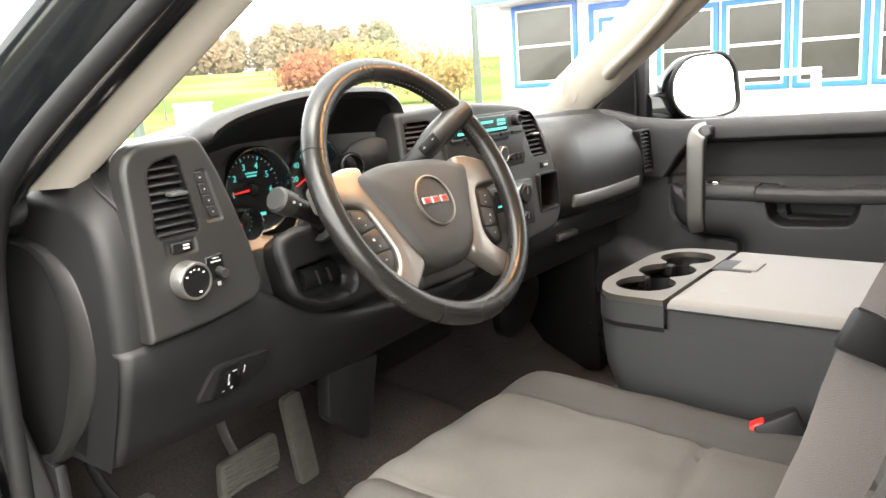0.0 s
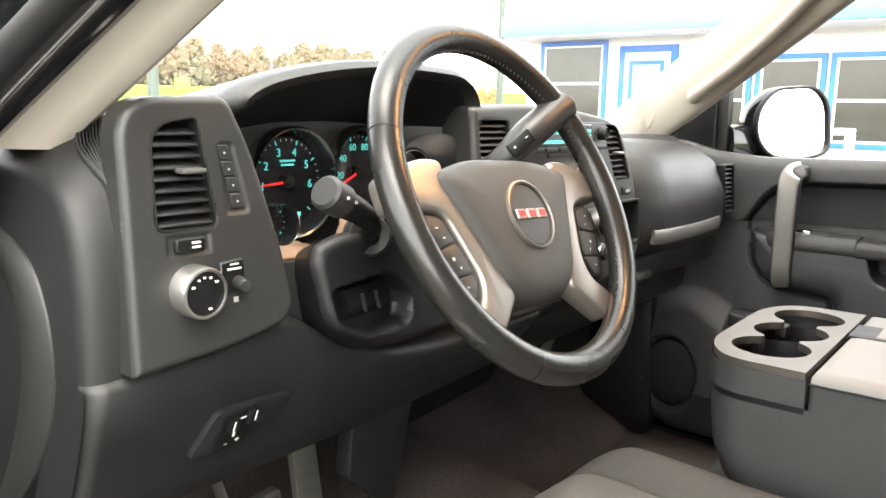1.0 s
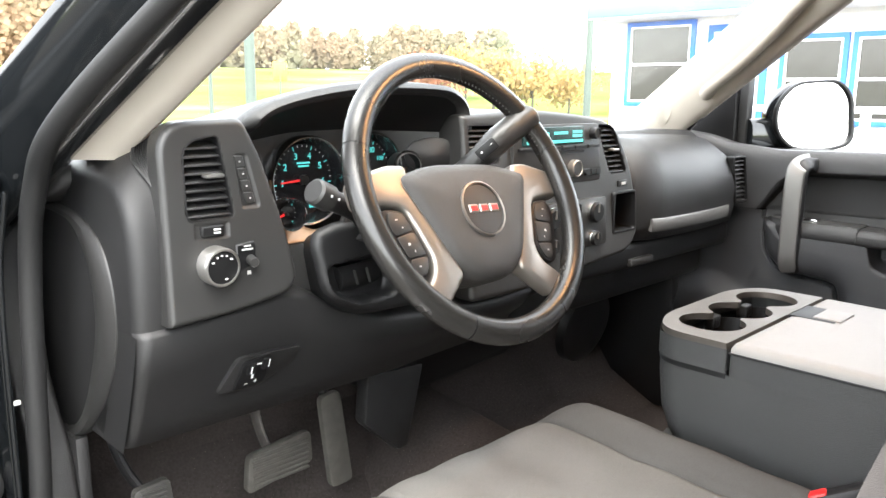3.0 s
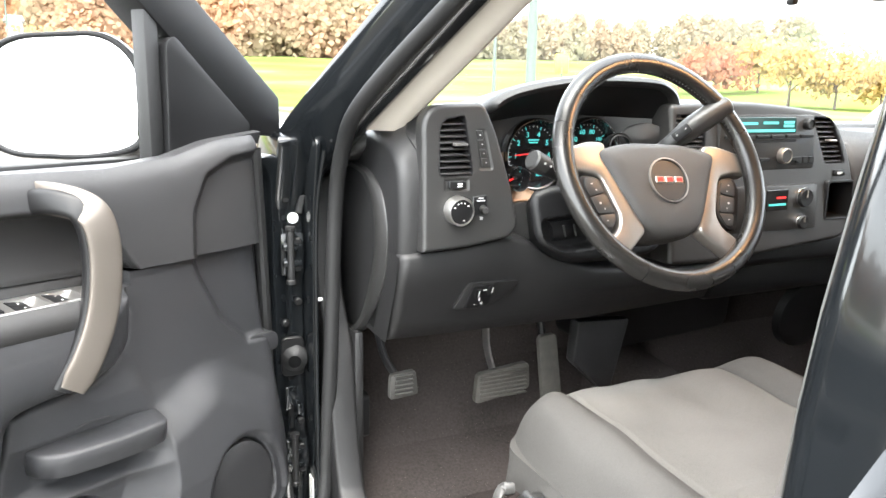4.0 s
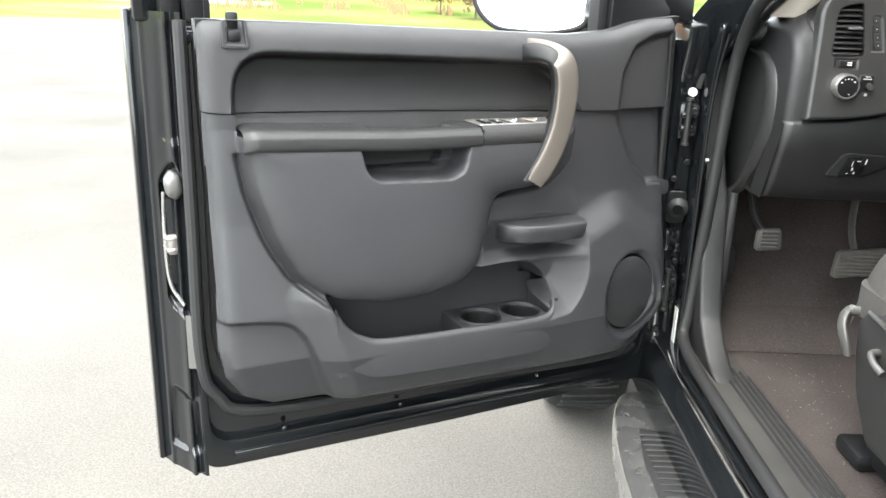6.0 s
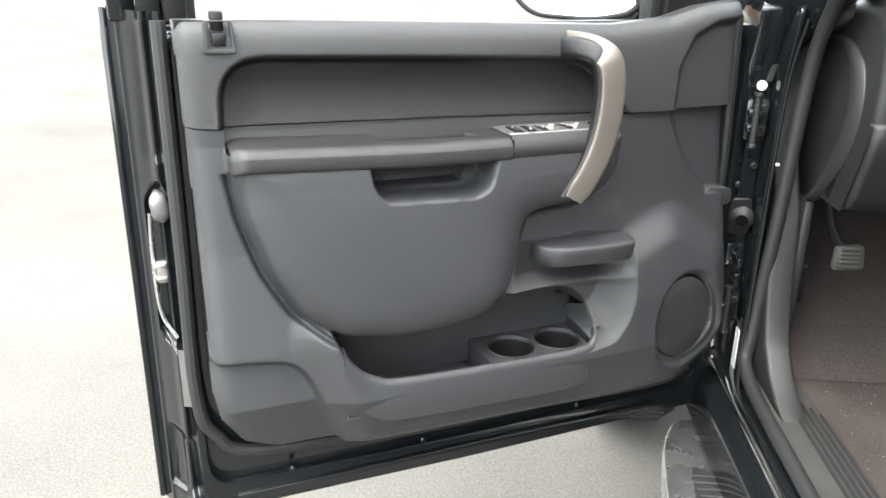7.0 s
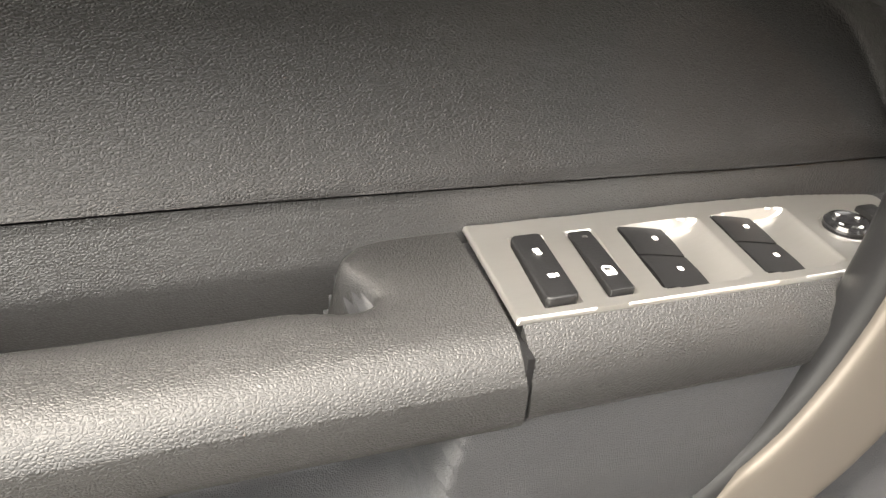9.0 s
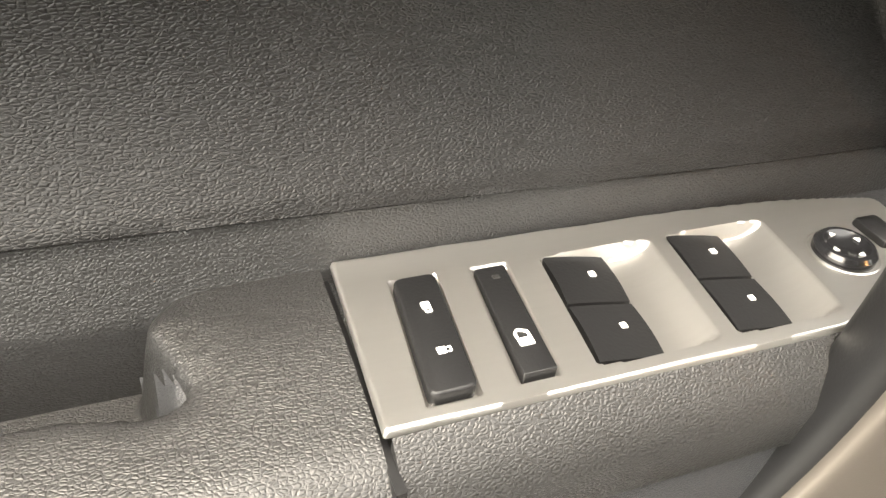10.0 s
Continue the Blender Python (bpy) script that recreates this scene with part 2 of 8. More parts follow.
def text_mesh(body, size, m, depth=0.0004):
    cu = bpy.data.curves.new("t", "FONT")
    cu.body, cu.size, cu.extrude = body, size, depth
    cu.align_x, cu.align_y = "CENTER", "CENTER"
    ob = new("t", cu)
    me = bpy.data.meshes.new_from_object(ob.evaluated_get(bpy.context.evaluated_depsgraph_get()))
    bpy.data.objects.remove(ob)
    bpy.data.curves.remove(cu)
    bm = bmesh.new()
    bm.from_mesh(me)
    bpy.data.meshes.remove(me)
    return moved(bm, m)


def deck(outline, holes, z0, z1, seg=28, cutout=None):
    """A plate with round holes, cut as strips."""
    bm = bmesh.new()
    edges = []
    loops = [outline] + [[(cx + r * math.cos(2 * math.pi * i / seg), cy + r * math.sin(2 * math.pi * i / seg)) for i in range(seg)] for cx, cy, r in holes]
    if cutout:
        loops.append(cutout)
    for lp in loops:
        vs = [bm.verts.new((x, y, z1)) for x, y in lp]
        edges += [bm.edges.new((vs[i], vs[(i + 1) % len(vs)])) for i in range(len(vs))]
    bmesh.ops.triangle_fill(bm, use_beauty=True, edges=edges)
    drop = []
    for f in bm.faces:
        c = f.calc_center_median()
        if cutout and inside(np.array([c.x]), np.array([c.y]), cutout)[0] < 0:
            drop.append(f)
        elif any((c.x - cx) ** 2 + (c.y - cy) ** 2 < (r * 0.98) ** 2 for cx, cy, r in holes):
            drop.append(f)
    bmesh.ops.delete(bm, geom=drop, context="FACES_ONLY")
    geo = bmesh.ops.extrude_face_region(bm, geom=list(bm.faces))
    for v in geo["geom"]:
        if isinstance(v, bmesh.types.BMVert):
            v.co.z = z0
    return bm


# numpy fields for moulded sheets
def inside(U, W, poly):
    """Signed distance to a polygon: negative within."""
    P = np.array(poly, float)
    d = np.full(U.shape, 1e9)
    odd = np.zeros(U.shape, bool)
    for (ax, ay), (bx, by) in zip(P, np.roll(P, -1, 0)):
        ex, ey = bx - ax, by - ay
        t = np.clip(((U - ax) * ex + (W - ay) * ey) / (ex * ex + ey * ey + 1e-12), 0, 1)
        d = np.minimum(d, np.hypot(U - ax - t * ex, W - ay - t * ey))
        cross = (ay > W) != (by > W)
        with np.errstate(divide="ignore", invalid="ignore"):
            odd ^= cross & (U < (bx - ax) * (W - ay) / (by - ay + 1e-15) + ax)
    return np.where(odd, -d, d)


def step(d, w):
    """1 well within a region (d < -w), 0 well outside, smooth between."""
    t = np.clip(0.5 - d / (2 * w), 0, 1)
    return t * t * (3 - 2 * t)


def sheet(X, Y, Z, keep, but=None):
    """A bmesh of a grid of points, with the cells that keep marks."""
    r, c = X.shape
    cells = keep[:-1, :-1] & keep[1:, :-1] & keep[:-1, 1:] & keep[1:, 1:]
    if but is not None:
        cells &= ~(but[:-1, :-1] & but[1:, :-1] & but[:-1, 1:] & but[1:, 1:])
    idx = np.arange(r * c).reshape(r, c)
    f = np.stack([idx[:-1, :-1][cells], idx[:-1, 1:][cells], idx[1:, 1:][cells], idx[1:, :-1][cells]], 1)
    used = np.unique(f)
    ren = np.full(r * c, -1)
    ren[used] = np.arange(len(used))
    me = bpy.data.meshes.new("t")
    me.from_pydata(np.stack([X, Y, Z], -1).reshape(-1, 3)[used].tolist(), [], ren[f].tolist())
    bm = bmesh.new()
    bm.from_mesh(me)
    bpy.data.meshes.remove(me)
    return bm


def faceplate(outline, y0, slope, R, recesses, res=0.0022):
    """A moulded front in the x-z plane: rounded rim of radius R and sunk wells (outline, depth, softness)."""
    P = np.array(outline)
    X, Z = np.meshgrid(np.arange(P[:, 0].min() - 2 * res, P[:, 0].max() + 2 * res, res), np.arange(P[:, 1].min() - 2 * res, P[:, 1].max() + 2 * res, res))
    d = inside(X, Z, outline)
    gz, gx = np.gradient(d, res)
    ln = np.maximum(np.hypot(gx, gz), 1e-6)
    ok = d < 1.5 * res
    out = np.clip(d, 0, None)
    X, Z = X - out * gx / ln, Z - out * gz / ln
    q = np.clip(1 + np.minimum(d, 0) / R, 0, 1)
    Y = y0 + R * (1 - np.sqrt(np.maximum(0, 1 - q * q)))
    for o, depth, soft in recesses:
        Y = Y + depth * step(inside(X, Z, o), soft)
    Y = Y + slope(X, Z)
    return sheet(X, Y, Z, ok)


def skirt_wall(outline, y0, y1, slope):
    """The side wall behind a faceplate."""
    return loft([[Vector((x, y + slope(x, z), z)) for x, z in outline] for y in (y0, y1)], False, False)


# ---- materials ----
M_DASH = material("dash_plastic", (0.0135, 0.0133, 0.0137), 0.40, spec=0.44, vary=0.12, grain=0.30, grain_scale=900)
M_BEZEL = material("bezel_plastic", (0.0205, 0.0202, 0.0198), 0.43, vary=0.10, grain=0.2, grain_scale=1500, fine="NOISE")
M_BLACK = material("black_plastic", (0.0055, 0.0055, 0.006), 0.46, spec=0.34, vary=0.2, grain=0.15, grain_scale=900, fine="NOISE")
M_PIANO = material("gloss_black", (0.010, 0.010, 0.011), 0.16, vary=0.2)
M_PANEL = material("door_plastic", (0.0225, 0.0230, 0.0250), 0.43, vary=0.14, grain=0.38, grain_scale=1000, fine="LEATHER")
M_VINYL = material("door_vinyl", (0.0175, 0.0172, 0.0172), 0.40, spec=0.42, vary=0.22, vary_scale=14, grain=0.36, grain_scale=900, fine="LEATHER", stretch=(0.7, 1, 1), rough_vary=0.10)
M_INSERT = material("insert_vinyl", (0.0095, 0.0092, 0.0092), 0.42, spec=0.27, vary=0.35, vary_scale=7, grain=0.40, grain_scale=1000, fine="LEATHER", stretch=(0.5, 1, 1), rough_vary=0.10)
M_GRILLE = material("speaker_mesh", (0.008, 0.008, 0.009), 0.6, vary=0.1, grain=0.8, grain_scale=700, fine="PEBBLE")
M_BELT = material("belt_plastic", (0.023, 0.023, 0.024), 0.46, vary=0.10, grain=0.40, grain_scale=800)
M_PILLAR = material("pillar_trim", (0.35, 0.315, 0.27), 0.62, vary=0.06, grain=0.25, grain_scale=800, fine="NOISE")
M_SATIN = material("satin_silver", (0.31, 0.285, 0.26), 0.40, metal=0.85, vary=0.05, grain=0.12, grain_scale=1800, fine="NOISE")
M_STRIP = material("satin_grey_strip", (0.15, 0.147, 0.142), 0.42, metal=0.6, vary=0.08, grain=0.12, grain_scale=1800, fine="NOISE")
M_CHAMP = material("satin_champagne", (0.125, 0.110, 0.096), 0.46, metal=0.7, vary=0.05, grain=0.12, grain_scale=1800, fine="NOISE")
M_BRUSHED = material("brushed_aluminium", (0.50, 0.488, 0.468), 0.30, metal=0.92, vary=0.04, vary_scale=30, rough_vary=0.05, stretch=(1, 14, 1))
M_CHROME = material("chrome", (0.80, 0.80, 0.80), 0.10, metal=1.0, vary=0.02, rough_vary=0.03)
M_SCUFF = material("scuffed_chrome", (0.62, 0.62, 0.62), 0.26, metal=0.95, vary=0.25, vary_scale=18, grain=0.25, grain_scale=140, fine="NOISE", rough_vary=0.14)
M_LEATHER = material("black_leather", (0.014, 0.0133, 0.0125), 0.27, vary=0.2, grain=0.05, grain_scale=900)
M_HUB = material("hub_pad", (0.032, 0.030, 0.028), 0.46, vary=0.10, grain=0.4, grain_scale=700)
# champagne trim with a warm reflection painted into its base colour
M_CLUSTERTRIM = material("champagne_trim_warm_reflection", (0.25, 0.165, 0.105), 0.36, metal=0.5, vary=0.06)
M_RUBBER = material("rubber", (0.009, 0.009, 0.0095), 0.60, vary=0.2, grain=0.3, grain_scale=400, fine="NOISE")
M_GREYTRIM = material("grey_trim", (0.050, 0.049, 0.047), 0.5, vary=0.08, grain=0.2, grain_scale=900, fine="NOISE")
M_PEDAL = material("worn_rubber", (0.075, 0.070, 0.062), 0.65, vary=0.4, vary_scale=60, grain=0.4, grain_scale=500, fine="NOISE")
M_PAINT = material("black_paint", (0.006, 0.007, 0.008), 0.14, vary=0.3, spec=0.35, coat=0.25, rough_vary=0.04)
M_SILL = material("sill_plastic", (0.034, 0.033, 0.031), 0.45, vary=0.55, vary_scale=22, grain=0.4, grain_scale=300, fine="NOISE")
M_STEEL = material("steel", (0.42, 0.40, 0.38), 0.35, metal=0.9, vary=0.3, vary_scale=40)
M_RED = material("red_plastic", (0.65, 0.02, 0.02), 0.4)
M_WHITE = material("white_print", (0.75, 0.75, 0.73), 0.5, vary=0.04)
M_GREYPRINT = material("grey_print", (0.40, 0.40, 0.39), 0.5, vary=0.04)
M_TEAL = material("teal_display", (0.07, 0.46, 0.45), 0.4, vary=0.02, emit=0.06)
M_TEALDARK = material("display_glass", (0.006, 0.03, 0.03), 0.15, vary=0.02)
M_NEEDLE = material("needle_red", (0.80, 0.03, 0.03), 0.4, vary=0.02, emit=0.05)
M_LAMP = material("lamp_lens", (1.0, 0.62, 0.30), 0.4, vary=0.0, emit=2.0)
M_MIRROR = material("mirror_glass", (0.86, 0.88, 0.88), 0.02, metal=1.0, vary=0.0, rough_vary=0.0)
M_GLASS = glass_material("clear_glass", (0.97, 0.99, 0.98))
M_SEAT = cloth("seat_fabric", (0.100, 0.0955, 0.089), 0.9, 900, dark=0.25, bump=0.6, wear=5.0, sheen=0.0, spec=0.1)
M_SEATSIDE = cloth("seat_side_fabric", (0.054, 0.052, 0.049), 0.9, 900, dark=0.3, bump=0.6, wear=4.0, sheen=0.0, spec=0.1)
M_CONSOLE = material("console_vinyl", (0.23, 0.218, 0.205), 0.42, vary=0.07, grain=0.4, grain_scale=500)
M_CONSIDE = material("console_side", (0.036, 0.0365, 0.036), 0.44, vary=0.08, grain=0.4, grain_scale=600)
M_CARPET = cloth("carpet", (0.034, 0.0288, 0.0272), 0.95, 190, dark=-0.2, bump=1.0, speck=(0.20, 0.17, 0.14), sheen=0.0, spec=0.08)
M_BELTWEB = cloth("belt_webbing", (0.075, 0.066, 0.062), 0.7, 1500)


# ---- front doors ----
BELT_U = (0.09, 0.121, 0.19, 0.263, 0.377, 0.863, 1.10)
BELT_W = (1.362, 1.359, 1.351, 1.331, 1.320, 1.331, 1.334)
PANEL = [(1.084, 1.345), (1.080, 1.19), (1.076, 1.04), (1.078, 0.83), (1.078, 0.775), (1.069, 0.723), (1.038, 0.672), (0.986, 0.647), (0.854, 0.642),
         (0.578, 0.636), (0.334, 0.627), (0.199, 0.622), (0.135, 0.640), (0.095, 0.70), (0.085, 0.815), (0.088, 0.995), (0.096, 1.175), (0.108, 1.37), (0.3, 1.40)]
INSERT = rounded([(1.034, 1.150), (1.026, 1.281), (0.669, 1.272), (0.41, 1.264), (0.335, 1.150)], [0, 0.085, 0.01, 0.05, 0], 8)
SCOOP = [(0.06, 1.34), (0.122, 1.326), (0.170, 1.320), (0.215, 1.298), (0.240, 1.247), (0.243, 1.179), (0.232, 1.138), (0.195, 1.061), (0.148, 1.013), (0.06, 1.01)]
BOLSTER = rounded([(1.028, 1.16), (1.011, 1.054), (0.984, 0.972), (0.945, 0.905), (0.884, 0.858), (0.791, 0.842), (0.700, 0.844), (0.630, 0.862), (0.590, 0.898), (0.568, 0.984),
                   (0.560, 1.022), (0.520, 1.030), (0.470, 1.033), (0.415, 1.046), (0.384, 1.080), (0.376, 1.16)], 0.018, 3)
POCKET = rounded([(0.595, 0.90), (0.56, 1.036), (0.39, 1.05), (0.352, 1.02), (0.340, 0.973), (0.335, 0.92), (0.335, 0.854), (0.349, 0.811), (0.381, 0.771), (0.44, 0.762), (0.60, 0.762)], 0.015, 3)
TRAY = rounded([(0.93, 0.93), (0.892, 0.867), (0.875, 0.825), (0.853, 0.802), (0.829, 0.790), (0.801, 0.782), (0.701, 0.777), (0.484, 0.773), (0.438, 0.776), (0.424, 0.786), (0.420, 0.807), (0.430, 0.842), (0.460, 0.870), (0.485, 0.877), (0.60, 0.880), (0.62, 0.93)], 0.012, 3)
GRAB = rounded([(0.830, 1.135), (0.820, 1.090), (0.804, 1.075), (0.665, 1.070), (0.638, 1.080), (0.624, 1.135)], 0.012, 3)
CORNER = rounded([(1.20, 0.838), (1.03, 0.832), (0.962, 0.822), (0.936, 0.796), (0.904, 0.715), (0.860, 0.60), (1.2, 0.60)], 0.02, 3)
CUP = rounded([(0.640, -0.02), (0.644, 0.020), (0.655, 0.031), (0.648, 0.047), (0.644, 0.060), (0.652, 0.064), (0.675, 0.058), (0.785, 0.059), (0.807, 0.056), (0.800, 0.030), (0.797, -0.02)], [0, 0.004, 0.006, 0.006, 0.004, 0.004, 0.01, 0.01, 0.006, 0.008, 0], 3)


def door_fields():
    """Depths of the moulded trim over a grid of the door's length and height."""
    u, w = np.arange(0.06, 1.10, 0.0025), np.arange(0.60, 1.372, 0.0025)
    U, W = np.meshgrid(u, w)
    out = inside(U, W, PANEL)
    top = np.interp(U, BELT_U, BELT_W)
    base = np.interp(W, (0.62, 0.75, 0.84, 1.0, 1.16, 1.20, 1.4), (0.066, 0.100, 0.090, 0.060, 0.045, 0.047, 0.047))
    base = base - 0.02 * step(U - 0.24, 0.16) * (W < 1.2)
    # tray front and the swelling round the loudspeaker stand proud
    swell = step(inside(U, W, rounded([(0.94, 0.88), (0.86, 0.64), (0.20, 0.62), (0.11, 0.72), (0.12, 0.90), (0.24, 0.98), (0.36, 0.93), (0.44, 0.89)], 0.03, 4)), 0.035)
    n = base + 0.026 * swell
    n = n - 0.014 * step(inside(U, W, SCOOP), 0.010)
    n = n - 0.016 * step(inside(U, W, CORNER), 0.006)
    # shoulder that falls from a ridge into the pocket and the tray
    pk = inside(U, W, POCKET)
    hollow = np.interp(W, (0.76, 0.872, 0.886, 0.905, 0.930, 0.952, 0.968, 1.0, 1.035), (0.080, 0.080, 0.084, 0.056, 0.054, 0.060, 0.066, 0.064, 0.058))
    n = n + (hollow - n) * np.clip(-pk / np.interp(W, (0.80, 0.93, 0.98), (0.085, 0.060, 0.022)), 0, 1) ** 0.8
    n = n + (0.004 - n) * step(inside(U, W, TRAY), 0.006)
    bol = inside(U, W, BOLSTER)
    puff = 0.108 + 0.018 * np.clip((1.10 - W) / 0.24, 0, 1) - 0.024 * np.exp(-np.maximum(-bol, 0) / 0.020)
    n = n + (puff - n) * step(bol, np.where(U < 0.44, 0.014, 0.008))
    n = n - 0.010 * np.exp(-((bol - 0.010) / 0.0045) ** 2) * (W < 1.12)
    gd = inside(U, W, GRAB)
    n = n + (np.interp(W, (1.07, 1.092, 1.096, 1.13), (0.066, 0.050, 0.056, 0.040)) - n) * step(gd, 0.006)
    # loudspeaker seat
    sp = np.hypot((U - 0.2125) / 0.066, (W - 0.782) / 0.082)
    n = n - 0.022 * step(sp - 1.03, 0.05) - 0.010 * step(np.hypot((U - 0.203) / 0.082, (W - 0.776) / 0.096) - 1.0, 0.10)
    # lip behind the armrest
    lip = (W > 1.150 - 0.066 * step(np.abs(U - 0.735) - 0.078, 0.012)) & (U > 0.36) & (U < 1.03)
    n = np.where(lip, np.minimum(n, np.interp(W, (1.150, 1.16, 1.175, 1.2), (0.024, 0.022, 0.019, 0.018))), n)
    # upper trim
    ins = inside(U, W, INSERT)
    up = np.full(U.shape, 0.047) - 0.040 * step(ins, 0.0075) - 0.006 * step(ins + 0.03, 0.03) + 0.017 * step(ins, 0.012) * np.clip((1.245 - W) / 0.062, 0, 1) ** 1.5
    up = up - 0.016 * step(inside(U, W, SCOOP), 0.009)
    up = up - 0.020 * np.exp(-np.maximum(top - W, 0) / 0.012)
    seam = np.interp(U, (0.09, 0.244, 0.42, 0.68, 1.02, 1.08), (1.1735, 1.172, 1.1735, 1.1805, 1.185, 1.189))
    edge = 0.030 * np.exp(-np.maximum(-out, 0) / 0.007)
    return U, W, n - edge, up - edge * 0.8, out, ins, seam, top


FIELDS = door_fields()
TRAYD = inside(FIELDS[0], FIELDS[1], TRAY)
SPK = np.hypot((FIELDS[0] - 0.2125) / 0.066, (FIELDS[1] - 0.782) / 0.082)


def armrest_profile(u, front):
    """Outline of the switch block across the door at length u. front: how far it reaches into the cab."""
    t = 1.158
    b = t - 0.036
    sunk, rim_n = 0.007, min(0.0918, front - 0.012)
    return [Vector(p) for p in ((u, 0.062, b), (u, 0.0, b), (u, 0.0, t - 0.002), (u, 0.0205, t), (u, 0.0222, t - sunk), (u, 0.040, t - sunk), (u, 0.050, t - sunk), (u, rim_n - 0.0006, t - sunk), (u, rim_n, t + 0.0010),
                                (u, front - 0.007, t - 0.005), (u, front - 0.001, t - 0.016), (u, front, b + 0.006), (u, front - 0.004, b))]


def armrest_skin(du):
    """The armrest's skin from the lip behind it over the rounded front, with the pull cup sunk in its top."""
    prof = [(v, 0.0) for v in np.arange(0.010, 0.0871, du)]
    prof += [(0.088 + 0.0195 * math.sin(a), -0.019 * (1 - math.cos(a))) for a in np.linspace(0.0, 1.45, 12)]
    prof += [(0.1075, -0.024), (0.1072, -0.030), (0.1060, -0.0345), (0.1030, -0.0360), (0.080, -0.0365)]
    pn, pz = np.array(prof).T
    us = np.concatenate([np.arange(0.5995, 0.990, du), np.linspace(0.990, 1.027, 16)])
    U, Nn = np.meshgrid(us, pn)
    e = np.clip((U - 1.003) / 0.024, 0, 1)
    slope = np.clip((Nn - 0.045) / 0.06, 0, 1)
    t = 1.158 + 0.010 * np.clip((U - 0.75) / 0.27, 0, None)
    Z = t + np.meshgrid(us, pz)[1] - 0.0035 * slope ** 2 * (np.meshgrid(us, pz)[1] > -0.012) - 0.007 * e ** 2.5
    cup = inside(U, Nn, CUP)
    Z = Z - 0.034 * step(cup + 0.0020, 0.0045) - 0.004 * np.exp(-np.maximum(cup, 0) / 0.006) * (Nn < 0.08)
    return sheet(U, Nn - 0.020 * e ** 2.5 * np.clip(Nn / 0.108, 0, 1), Z, U > 0)


def rocker(u0, u1, n0, n1, w, tilt=0.0, h=0.006):
    bm = box(u0, u1, n0, n1, w - 0.004, w + h, 0.0018, 2)
    for v in bm.verts:
        v.co.z += tilt * (v.co.y - 0.5 * (n0 + n1))
    return bm


